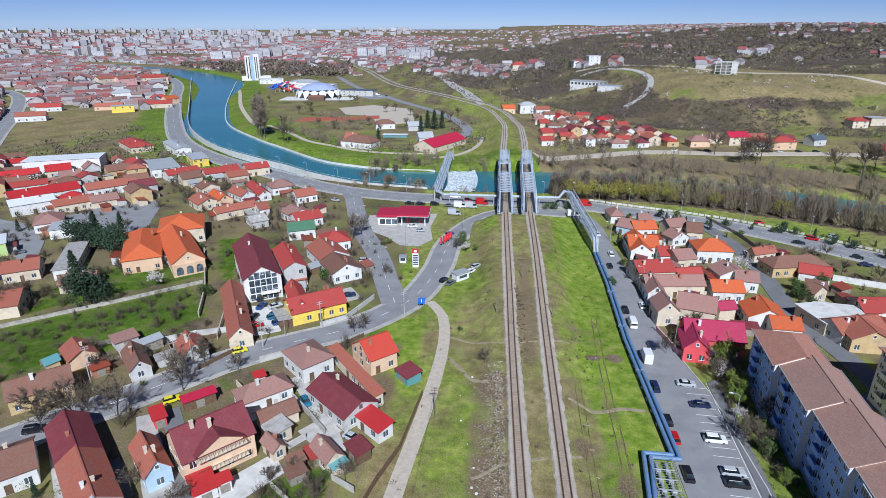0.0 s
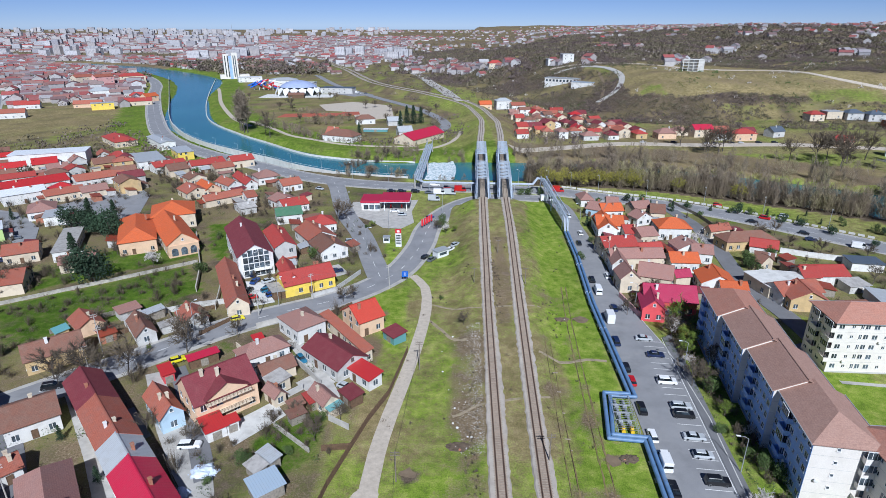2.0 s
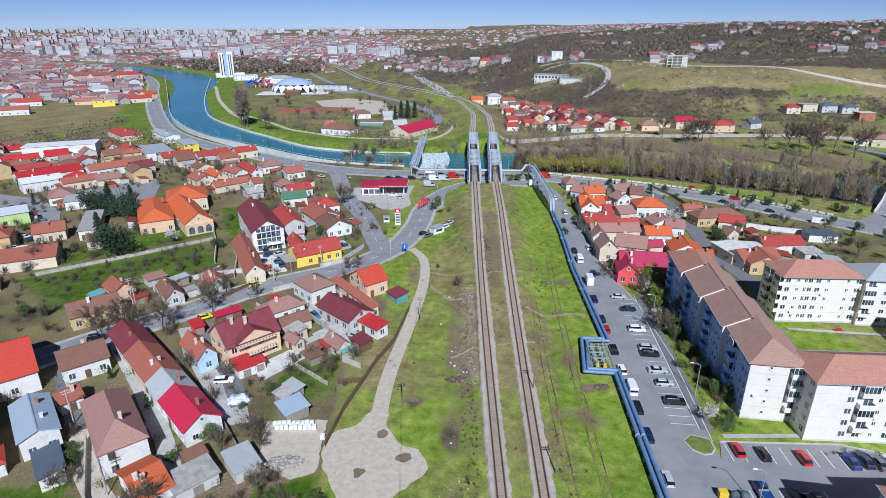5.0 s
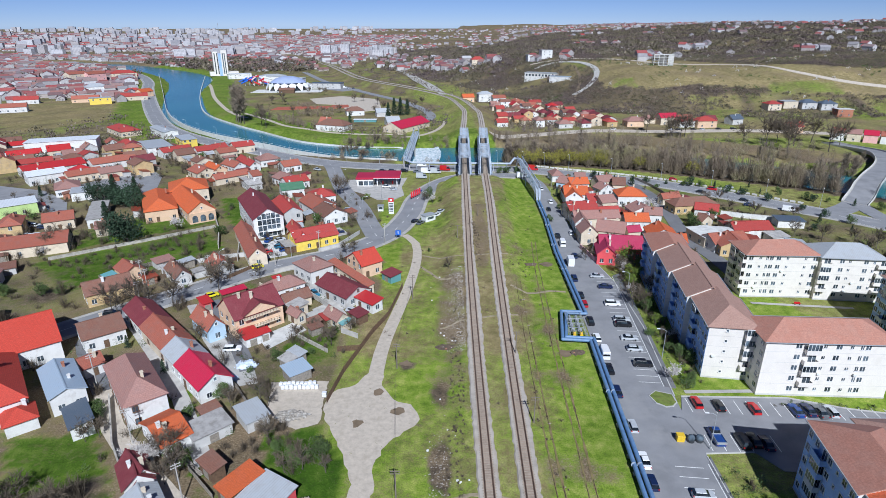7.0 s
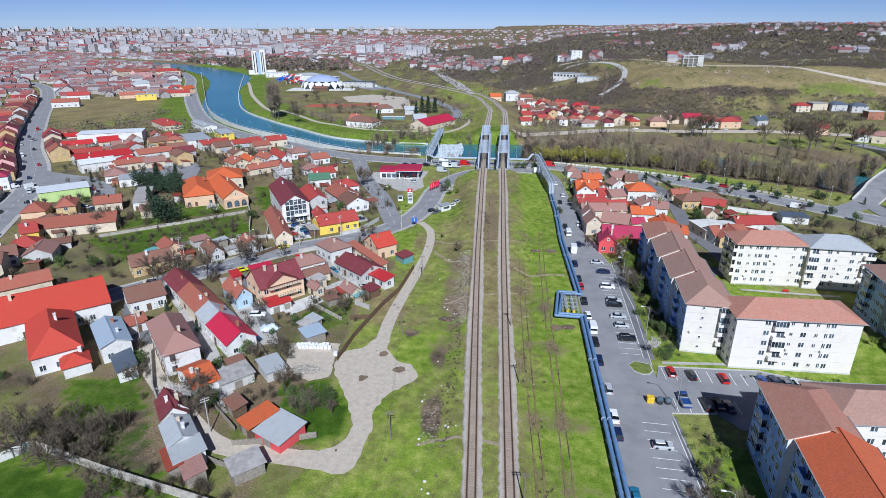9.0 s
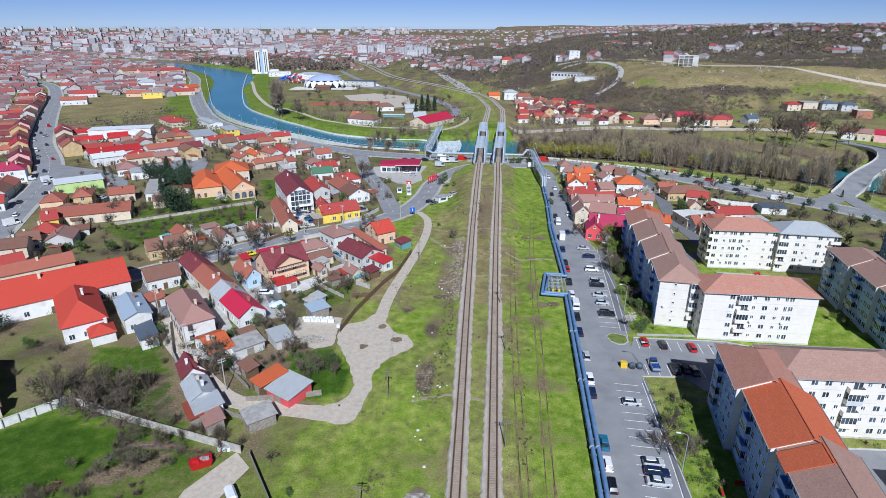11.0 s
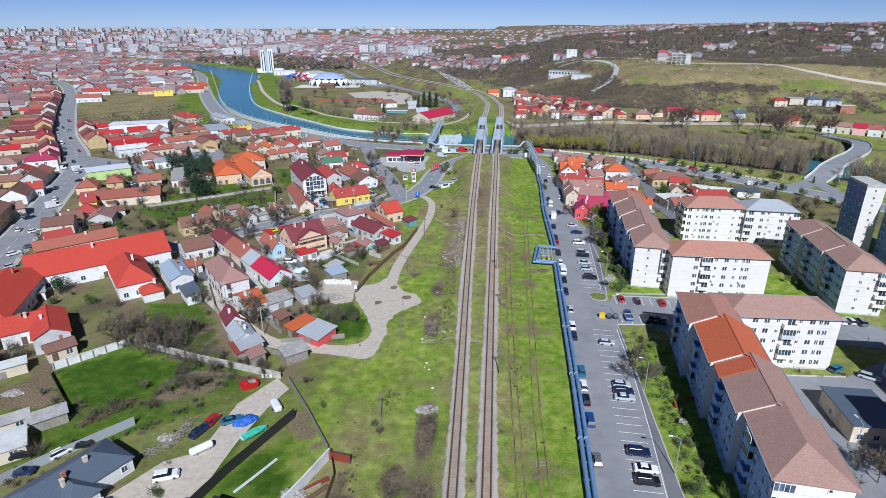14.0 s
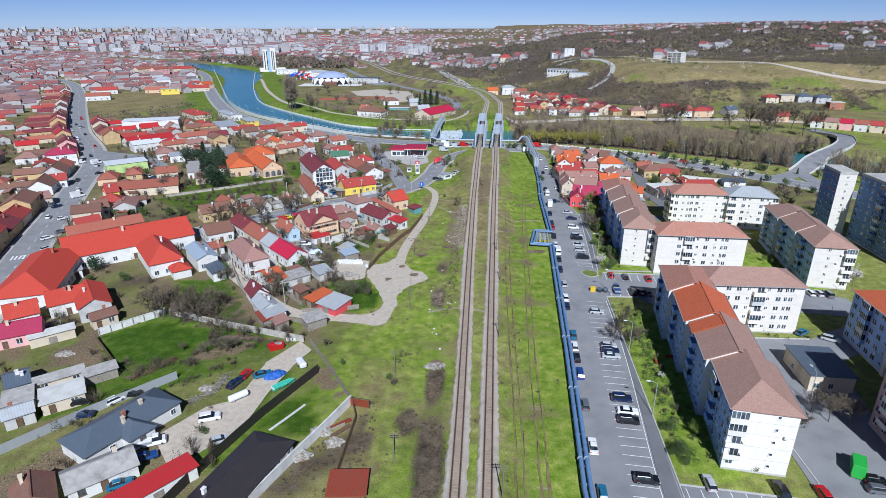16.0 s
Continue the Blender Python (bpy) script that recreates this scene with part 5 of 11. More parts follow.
house(-128.5, 203.4, 16.5, 18.3, 24, 6, 3.6, "hip", "plaster_cream", "tile_orange", 1)
house(-252.8, 312.5, 40, 15, 20, 8, 0.4, "flat", "plaster_white", "tin_white", 1)
house(-224.9, 254.6, 29.9, 14.3, 47, 4, 2.2, "gable", "plaster_white", "tin_red", 1)
house(-199.0, 268.9, 23.4, 13.3, 44, 4, 2, "gable", "plaster_white", "tile_rust", 1)
house(-197.8, 237.4, 16.2, 8.3, 44, 4, 2, "gable", "plaster_cream", "tile_rust", 1)
house(-215.9, 234.6, 17.5, 12.2, 43, 5, 1.6, "gable", "plaster_white", "tin_white", 1)
house(-191.1, 211.9, 14.2, 10.5, -58, 4, 2.6, "hip", "plaster_white", "tile_pinkish", 1)
house(-179.7, 203.8, 8.1, 11.7, 27, 4, 0.4, "flat", "plaster_white", "tin_grey", 1)
house(-164.7, 161.7, 10.5, 10.3, 29, 4, 2.2, "gable", "plaster_cream", "tile_rust", 1)
house(-154.3, 171.9, 6.3, 27.8, 24, 4, 0.4, "flat", "plaster_white", "eternit", 1)
house(-139.6, 154.0, 10.5, 8.3, 24, 3.5, 1.6, "gable", "plaster_cream", "tile_pinkish", 1)
house(-247.1, 377.6, 32.6, 14.3, -46, 4, 2.6, "hip", "plaster_cream", "tile_red", 1)
house(-193.6, 311.7, 14.9, 29.0, 36, 5, 0.4, "flat", "plaster_white", "tin_grey", 2)
house(-182.5, 333.7, 9.3, 21.1, 36, 5, 0.4, "flat", "plaster_yellow", "tin_grey", 2)
house(-212.7, 368.4, 33.3, 9.5, -49, 5, 1, "gable", "plaster_white", "tin_grey", 1)
house(55.5, 217.0, 7.4, 10.1, -35, 3.5, 2.2, "gable", "plaster_blue", "tile_pinkish", 1)
house(60.1, 215.2, 9.3, 8.1, 7, 3.5, 2.2, "gable", "plaster_white", "tile_orange", 1)
house(63.6, 225.1, 5.0, 10.3, -8, 3.5, 2.2, "gable", "plaster_white", "tile_pinkish", 1)
house(52.9, 232.7, 6.0, 9.6, 3, 3.5, 2.2, "hip", "plaster_white", "tile_pinkish", 1)
house(70.3, 204.5, 6.1, 7.5, -69, 3.5, 2.2, "gable", "plaster_white", "tile_pinkish", 1)
house(73.5, 217.2, 8.5, 7.5, 18, 4, 2.2, "gable", "plaster_cream", "tile_pinkish", 1)
house(79.7, 211.7, 5.7, 10.3, -13, 4, 2.4, "gable", "plaster_cream", "tile_brown", 1)
house(53.5, 192.4, 10.4, 10.3, -5, 5, 2.6, "gable", "plaster_white", "tile_orange", 1)
house(52.0, 192.4, 16.1, 7.4, 86, 4.5, 2.6, "gable", "plaster_white", "tile_orange", 1)
house(60.2, 186.9, 5.4, 9.2, 3, 3.5, 1.8, "gable", "plaster_white", "tile_red", 1)
house(64.8, 182.7, 6.9, 9.5, 12, 4, 2, "gable", "plaster_cream", "tile_pinkish", 1)
house(50.3, 169.0, 12.3, 10.3, 8, 5, 2.2, "gable", "plaster_cream", "tile_red", 1)
house(61.7, 166.6, 8.2, 4.4, 10, 4, 1.6, "gable", "plaster_white", "tile_red", 1)
house(77.9, 189.3, 12.5, 10.3, -3, 5, 2.8, "hip", "plaster_white", "tile_orange", 1)
house(76.0, 168.7, 7.7, 9.9, -83, 4, 2.2, "gable", "plaster_white", "tile_pinkish", 1)
house(79.6, 164.1, 6.7, 8.2, -15, 4, 2, "gable", "plaster_white", "tile_pinkish", 1)
house(53.9, 158.1, 18.4, 6.9, 3, 4.5, 2.2, "gable", "plaster_cream", "tile_pinkish", 1)
house(46.9, 154.3, 11.0, 5.1, 85, 4.5, 2.4, "gable", "plaster_white", "tile_pinkish", 1)
house(69.6, 155.8, 9.3, 7.9, -3, 4, 2.2, "gable", "plaster_white", "tile_orange", 1)
house(55.7, 141.8, 10.1, 10.3, -21, 5, 2.6, "gable", "plaster_cream", "tile_pinkish", 1)
house(46.0, 139.8, 7.4, 6.1, -89, 5, 2.8, "gable", "plaster_cream", "tile_pinkish", 1)
house(54.2, 126.2, 14.5, 9.5, -8, 4.3, 3.2, "gable", "plaster_red", "tile_magenta", 1)
house(48.0, 121.8, 9.5, 6.2, 80, 4.2, 2.7, "gable", "plaster_red", "tile_magenta", 1)
t = thing("awning", pose(53.0, 118.3, 0, 0, 0, -8), "white sheet awning on posts over a terrace", "awning")
part("canopy", box(bmesh.new(), -2.4, 2.4, -1.8, 1.8, 2.6, 2.72, 0.03), "tin_white", t)
for px, py in ((-2.2, -1.6), (2.2, -1.6), (2.2, 1.6), (-2.2, 1.6)):
    part("post", box(bmesh.new(), px - 0.06, px + 0.06, py - 0.06, py + 0.06, 0, 2.6), "plaster_red", t)
house(73.9, 139.5, 9.3, 10.3, 82, 4, 2.6, "gable", "plaster_white", "tile_orange", 1)
house(76.6, 133.3, 7.5, 7.3, -8, 3.5, 2, "gable", "plaster_white", "tile_orange", 1)
house(64.0, 142.0, 5.1, 3.6, 12, 4, 1.6, "gable", "plaster_cream", "tile_magenta", 1)
house(101.6, 177.3, 20.2, 8.3, 9, 4, 2.4, "hip", "plaster_ochre", "tile_brown", 1)
house(96.1, 188.5, 9.3, 3.7, 19, 3.5, 1.8, "gable", "plaster_cream", "tile_rust", 1)
house(95.8, 139.6, 10.2, 11.0, 78, 4, 0.4, "flat", "plaster_cream", "concrete_pale", 1)
house(95.3, 128.3, 9.4, 10.3, 84, 4, 2.6, "gable", "plaster_ochre", "tile_rust", 1)
house(105.0, 143.7, 5.4, 7.4, 3, 4, 2.2, "gable", "plaster_cream", "tile_red", 1)
house(97.6, 155.1, 2.6, 5.8, -65, 3.5, 2, "gable", "plaster_cream", "tile_brown", 1)
house(-125.3, 56.4, 40.6, 20.1, 39, 5, 4.2, "gable", "plaster_white", "tile_scarlet", 1)
house(-107.4, 43.9, 22.4, 10.3, -51, 5, 4.2, "hip", "plaster_white", "tile_scarlet", 1)
house(-96.4, 35.4, 5.6, 6.1, 39, 3, 1.6, "hip", "plaster_white", "tile_scarlet", 1)
house(-118.0, 11.0, 9.4, 10.3, 39, 4, 2.4, "gable", "plaster_white", "tile_scarlet", 1)
house(-110.0, 10.4, 15.6, 8.0, -51, 4.5, 2, "gable", "plaster_grey", "tile_scarlet", 1)
house(-124.0, 1.4, 7.4, 7.3, 39, 4, 2.6, "gable", "plaster_white", "tile_scarlet", 1)
house(-119.5, -8.0, 13.0, 7.5, 30, 3.4, 2.2, "gable", "plaster_pink", "tile_magenta", 1)
house(-131.3, 34.4, 3.2, 8.3, 39, 2.8, 0.3, "flat", "plaster_white", "tin_grey", 1)
house(-101.9, 2.2, 6.2, 4.1, 47, 3, 1.2, "gable", "plaster_cream", "tile_brown", 1)
house(-109.9, -7.2, 10.0, 3.3, 39, 2.8, 0.3, "flat", "plaster_cream", "concrete_pale", 0)
house(-70.6, -41.8, 19.5, 8.8, 61, 3.2, 2.2, "hip", "plaster_white", "tin_dark", 1)
house(-67.4, -43.8, 6.5, 5.0, -29, 3.1, 1.7, "hip", "plaster_white", "tin_dark", 1)
house(-67.4, -54.6, 11.0, 6.4, 42, 2.8, 1.6, "gable", "plaster_white", "eternit", 1)
house(-75.0, -61.0, 7.0, 6.0, -51, 3, 2.0, "gable", "plaster_white", "tile_brown", 1)
house(-56.0, -57.6, 14.0, 3.6, 51, 2.8, 0.5, "shed", "plaster_white", "tin_red", 0)
house(-42.4, -57.2, 25.0, 8.6, 73, 3, 2.0, "hip", "concrete", "tin_black", 1)
house(-22.0, -56.2, 6.2, 5.2, 4, 2.6, 0.4, "shed", "wood_dark", "tin_rust", 0)
house(-86.8, -23.5, 6.6, 3.1, 40, 2.5, 0.4, "shed", "wood_grey", "eternit", 0)
house(-89.5, -32.6, 8.0, 6.6, 37, 2.9, 0.3, "flat", "plaster_cream", "concrete_pale", 1)
house(-94.1, -26.8, 9.5, 2.4, 39, 2.8, 0.5, "shed", "plaster_cream", "eternit", 1)
house(-102.9, -28.2, 4.4, 7.1, 39, 3, 1.4, "gable", "plaster_white", "tin_dark", 1)
house(-97.5, -35.0, 5.2, 5.1, 35, 3, 0.5, "shed", "plaster_white", "eternit", 1)
house(-94.0, -39.6, 5.1, 3.7, 39, 3, 1.2, "gable", "plaster_grey", "tin_grey", 1)
house(-64.8, 18.8, 7.1, 4.8, -55, 3, 2, "gable", "plaster_white", "tile_burgundy", 1)
house(-59.6, 11.4, 7.6, 5.2, -52, 2.9, 1.3, "gable", "plaster_grey", "tin_grey", 1)
house(-55.6, 6.4, 5.0, 5.4, -52, 2.6, 0.7, "shed", "plaster_white", "tin_grey", 0)
house(-52.6, 2.2, 4.6, 3.4, -52, 2.4, 0.6, "shed", "wood_grey", "tile_pinkish", 0)
house(-57.8, 4.6, 6.2, 2.2, -52, 2.2, 0.5, "shed", "wood_grey", "tin_rust", 0)
house(-43.5, 3.8, 5.6, 4.1, 39, 2.6, 0.5, "shed", "wood_grey", "eternit", 0)
house(-45.6, 16.6, 4.0, 6.6, -40, 2.6, 0.9, "shed", "wood_dark", "tile_orange", 0)
house(-40.2, 13.6, 7.2, 6.6, -32, 2.3, 0.9, "shed", "plaster_red", "tin_grey", 0)
house(-52.2, 21.2, 4.7, 2.6, -42, 2.6, 0.5, "shed", "wood_dark", "tile_brown", 0)
house(-56.7, 31.8, 7.5, 5.2, 43, 2.6, 0.5, "shed", "plaster_grey", "eternit", 0)
house(-49.2, 35.9, 4.6, 6.1, 39, 2.6, 0.5, "shed", "plaster_grey", "tin_grey", 0)
house(-43.6, 51.9, 5.1, 4.5, 39, 2.6, 0.4, "shed", "wood_grey", "tin_blue", 0)
house(-197.0, 178.5, 20.5, 12.5, 38, 5, 0.4, "flat", "plaster_green", "tin_white", 1)
house(-169.9, 119.6, 5.3, 10.3, 39, 5, 2.4, "gable", "plaster_yellow", "tile_red", 1)
house(-162.2, 132.8, 32.5, 14.3, 24, 4, 2.2, "gable", "plaster_cream", "tile_rust", 1)
house(-242.7, 191.0, 15.4, 11.4, 32, 7, 3.2, "hip", "plaster_white", "tile_magenta", 2)
house(-212.0, 143.5, 6.9, 10.3, 32, 4, 2.4, "gable", "plaster_white", "tile_red", 1)
house(-162.9, 98.6, 6.4, 10.3, 39, 4, 2.4, "gable", "plaster_white", "tile_brown", 1)
house(-142.8, 70.6, 25.6, 7.6, 42, 4.5, 2.2, "gable", "plaster_cream", "tile_rust", 1)
house(-153.9, 76.6, 8.6, 7.5, 46, 4, 2, "gable", "plaster_cream", "tile_red", 1)
house(-198.4, 110.2, 8.1, 10.3, 47, 4, 2, "gable", "plaster_cream", "tile_pinkish", 1)
house(-89.9, 77.3, 14.0, 7.4, -47, 4, 2.4, "gable", "plaster_white", "tile_burgundy", 1)
house(-79.6, 66.2, 16.1, 7.4, -47, 4, 2.4, "gable", "plaster_cream", "tile_rust", 1)
house(-71.4, 57.2, 8.3, 7.4, -47, 4, 2.4, "gable", "plaster_white", "tin_grey", 1)
house(-64.0, 49.2, 13.5, 7.4, -47, 4, 2.4, "gable", "plaster_white", "tin_crimson", 1)

# ---------------- railway ----------------
def ribbon_rail(bm, line, offset, z, w=0.09, h=0.17):
    strip(bm, line, 0.15, lambda x, y: z(x, y) - h + 0.03, 0.03, offset)
    strip(bm, line, w, z, h - 0.01, offset)


def ragged_strip(line, width, wander, z, thick, seed):
    """A ribbon whose two edges wander in and out."""
    rr = random.Random(seed)
    bm, last = bmesh.new(), None
    for k, q in enumerate(line):
        d = (line[min(k + 1, len(line) - 1)] - line[max(k - 1, 0)]).normalized()
        row = []
        for side in (-1, 1):
            w = width / 2 + wander * (0.5 * math.sin(k * 0.05 + side * 2 + seed) + 0.4 * math.sin(k * 0.021 * (3 + side) + seed * 2) + rr.uniform(-0.6, 0.6))
            x, y = q.x + side * d.y * w, q.y - side * d.x * w
            top = z(x, y)
            row += [bm.verts.new((x, y, top)), bm.verts.new((x + side * d.y * thick, y - side * d.x * thick, top - thick))]
        if last:
            bm.faces.new((last[0], last[2], row[2], row[0]))
            bm.faces.new((last[1], last[0], row[0], row[1]))
            bm.faces.new((last[2], last[3], row[3], row[2]))
        last = row
    return bm


def track(pts, z, label, material="rail_steel", bed=True, sleepers=True, gap=0.62, lost=0.0):
    line = smooth_line(pts, 6)
    t = thing("railway_track", Matrix(), label, "railway track")
    if bed:
        part("ballast_bed", ragged_strip(smooth_line(pts, 0.9), 3.5, 0.3, lambda x, y: z(x, y) - 0.2, 0.5, 5 + int(pts[0][0] * 3)), "ballast", t)
        if sleepers:
            part("track_middle", strip(bmesh.new(), line, 2.1, lambda x, y: z(x, y) - 0.165, 0.03), "ballast_oily", t, "oil-darkened ballast between the rails")
    for s in (-0.75, 0.75):
        bm = bmesh.new()
        ribbon_rail(bm, line, s, z)
        part("rail", bm, material, t)
        # dark strip along the rail: rust stain, with the rail's shadow painted in
        if bed:
            part("rust_stain", strip(bmesh.new(), line, 0.36, lambda x, y: z(x, y) - 0.125, 0.06, s), "ballast_rust_shadow", t, "rust-stained stones and rail shadow in one dark strip")
    if sleepers:
        fine = smooth_line(pts, gap)
        vs, fs = [], []
        for a, b in zip(fine[:-1], fine[1:]):
            if random.Random(int(a.y * 91)).random() < lost:
                continue
            d = (b - a).normalized()
            zz, n = z(a.x, a.y), len(vs)
            for dz in (-0.25, -0.13):
                for e, g in ((-0.13, -1.25), (0.13, -1.25), (0.13, 1.25), (-0.13, 1.25)):
                    vs.append((a.x + d.x * e + d.y * g, a.y + d.y * e - d.x * g, zz + dz))
            fs += [(n + 4, n + 7, n + 6, n + 5)] + [(n + k, n + (k + 1) % 4, n + 4 + (k + 1) % 4, n + 4 + k)[::-1] for k in range(4)]
        me = bpy.data.meshes.new("sleeper_row")
        me.from_pydata(vs, [], fs)
        me.materials.append(MATS["sleeper"])
        o = new("sleeper_row", me)
        o.parent = t
        o["kind"] = "stuff"
    return t


def rail_z(x, y):
    return float(bank_height(np.array(y))) + 0.45


def deck_z(x, y):
    return 5.45


def north_z(x, y):
    return 5.45 if y < 1100 else 5.0


track([(x_left(y), y) for y in (-140, -55, 0, 60, 112, 150, 189, 226)], rail_z, "single railway track on brown ballast")
track([(x_right(y), y) for y in (-140, -55, 0, 60, 112, 150, 189, 226)], rail_z, "single railway track on brown ballast")
track([(x_left(y), y) for y in (226, 250, 300, 337)], deck_z, "railway track laid across the river bridge", bed=False)
track([(x_right(y), y) for y in (226, 250, 300, 337)], deck_z, "railway track laid across the river bridge", bed=False)
track([(9.1, 337), (10.4, 368), (13.5, 420), (14.5, 476), (0, 570), (-44, 662), (-122, 800), (-205, 1056), (-290, 1290)], north_z, "railway track curving away north of the river", sleepers=False)
track([(22.3, 337), (24.4, 368), (27, 420), (26.5, 470), (10, 575), (-36, 668), (-114, 806), (-197, 1060), (-282, 1294)], north_z, "railway track curving away north of the river", sleepers=False)


def old_z(x, y):
    return terrain_at(x, y) + 0.03 + 0.06 * math.sin(y * 0.21 + x) + 0.05 * math.sin(y * 0.57)


for pts, lost in (([(7.0, -140), (8.2, -60), (9.2, -40), (10.2, 0), (11.2, 32), (13, 70), (15.2, 104)], 0.9), ([(11.2, -140), (12.6, -57), (13.5, -38), (14.3, -15), (16.4, 18), (18.2, 45), (20.2, 75), (23, 112), (26, 140)], 0.55)):
    track(pts, old_z, "disused rusty track sunk in grass", bed=False, gap=0.8, lost=lost)
    for side in (-0.75, 0.75):
        line = smooth_line(pts, 1.5)
        edge = [Vector((q.x + side, q.y)) for q in line]
        tagged(part("track_bed", ragged_strip(edge, 0.26, 0.2, lambda x, y: terrain_at(x, y) + 0.05 + 0.05 * math.sin(y * 0.33), 0.06, int(side * 4 + lost * 10)), "old_bed"), "strip of bare soil along a disused rail", "track bed", kind="structure")


# ---------------- river bridges ----------------
def member(bm, a, b, w=0.36):
    a, b = Vector(a), Vector(b)
    d = b - a
    m = Matrix.Translation((a + b) / 2) @ d.to_track_quat("Z", "Y").to_matrix().to_4x4() @ Matrix.Diagonal((w, w, d.length, 1))
    bmesh.ops.create_cube(bm, size=1, matrix=m)


def truss_bridge(xa, xb, y0, y1, spans):
    """A railway bridge of several truss spans; its axis runs from (xa, y0) to (xb, y1)."""
    ang = math.atan2(xa - xb, y1 - y0)
    t = thing("railway_bridge", Matrix.Translation((xa, y0, 0)) @ Matrix.Rotation(ang, 4, "Z"), "pale blue-grey steel truss railway bridge over the river", "bridge")
    length = math.hypot(xb - xa, y1 - y0)
    half, zb, zt = 2.65, 4.9, 12.0
    part("deck", box(bmesh.new(), -2.3, 2.3, 0, length, 4.6, 4.95), "metal_dark", t)
    for n in range(spans):
        s0, s1 = n * length / spans + 0.3, (n + 1) * length / spans - 0.3
        panels = 9
        st = (s1 - s0) / panels
        for e in (-1, 1):
            bm = bmesh.new()
            x = e * half
            box(bm, x - 0.22, x + 0.22, s0, s1, zb - 0.7, zb)
            box(bm, x - 0.2, x + 0.2, s0 + 1.5 * st, s1 - 1.5 * st, zt - 0.45, zt)
            member(bm, (x, s0, zb), (x, s0 + 1.5 * st, zt - 0.2), 0.42)
            member(bm, (x, s1, zb), (x, s1 - 1.5 * st, zt - 0.2), 0.42)
            for k in range(1, panels):
                y = s0 + k * st
                top = zt - 0.2 if 1.5 <= k <= panels - 1.5 else zb + (zt - zb) * 0.66
                member(bm, (x, y, zb), (x, y, top), 0.24)
                if 2 <= k <= panels - 2:
                    member(bm, (x, y, zb), (x, y + (st if k < panels / 2 else -st), zt - 0.2) if 2 < k < panels - 2 else (x, y + (-0.5 * st if k == 2 else 0.5 * st), zt - 0.2), 0.26)
            for k in range(int((s1 - s0) / 2.2)):
                y = s0 + k * 2.2
                box(bm, x + e * 0.95, x + e * 1.0, y, y + 0.06, zb - 0.1, zb + 1.0)
            box(bm, x + e * 0.93, x + e * 1.02, s0, s1, zb + 0.95, zb + 1.02)
            box(bm, min(x, x + e), max(x, x + e), s0, s1, zb - 0.15, zb - 0.08)
            part("side_truss", bm, "truss_paint", t)
        k, y = 0, s0 + 1.5 * st
        while y <= s1 - 1.5 * st + 0.1:
            bm = bmesh.new()
            box(bm, -half, half, y - 0.14, y + 0.14, zt - 0.4, zt - 0.1)
            if y + st / 2 <= s1 - 1.5 * st + 0.1:
                member(bm, (-half, y, zt - 0.25), (half, y + st / 2, zt - 0.25), 0.18)
            part("top_brace", bm, "truss_paint", t)
            y += st / 2
    for y, w in ((1.5, 3.4), (length / 2, 2.6), (length - 1.5, 3.4)):
        bm = bmesh.new()
        box(bm, -3.6, 3.6, y - w / 2, y + w / 2, -6, 4.2, 0.1)
        part("pier", bm, "concrete", t)
    return t


truss_bridge(4.4, 9.05, 226, 336, 2)
truss_bridge(14.9, 22.25, 226, 336, 2)

# lattice bridge that carries pipes over the river
t = thing("pipe_bridge", Matrix(), "narrow blue-grey lattice bridge carrying pipes over the river", "bridge")
A0, A1 = Vector((-27.2, 259, 0)), Vector((-24.0, 352, 0))
u = (A1 - A0).normalized()
sd = Vector((u.y, -u.x, 0))
for e in (-1, 1):
    bm = bmesh.new()
    for z in (4.2, 7.4):
        member(bm, A0 + sd * e * 1.7 + Vector((0, 0, z)), A1 + sd * e * 1.7 + Vector((0, 0, z)), 0.3)
    n = 18
    for k in range(n):
        p, q = A0.lerp(A1, k / n) + sd * e * 1.7, A0.lerp(A1, (k + 1) / n) + sd * e * 1.7
        member(bm, p + Vector((0, 0, 4.2)), p + Vector((0, 0, 7.4)), 0.18)
        member(bm, p + Vector((0, 0, 4.2 if k % 2 else 7.4)), q + Vector((0, 0, 7.4 if k % 2 else 4.2)), 0.16)
    part("side_truss", bm, "truss_paint", t)
for e in (-0.6, 0.6):
    bm = bmesh.new()
    cyl(bm, A0 + sd * e + Vector((0, 0, 4.9)), A1 + sd * e + Vector((0, 0, 4.9)), 0.5, n=12)
    part("pipe", bm, "pipe_grey", t)
for f in (0.0, 0.5, 1.0):
    p = A0.lerp(A1, f)
    bm = bmesh.new()
    for e in (-1.6, 1.6):
        q = p + sd * e
        cyl(bm, (q.x, q.y, -6), (q.x, q.y, 4.2), 0.35, n=8)
    part("pier", bm, "concrete", t)


# ---------------- district-heating pipes ----------------
def pipe_run(pts, radius, material, name="pipe", parent=None):
    bm = bmesh.new()
    for a, b in zip(pts[:-1], pts[1:]):
        cyl(bm, a, b, radius, n=10)
    for p in pts[1:-1]:
        bmesh.ops.create_uvsphere(bm, u_segments=10, v_segments=6, radius=radius * 1.02, matrix=Matrix.Translation(p))
    return part(name, bm, material, parent)


t = thing("heating_pipes", Matrix(), "pair of blue insulated heating pipes on low supports", "pipeline")
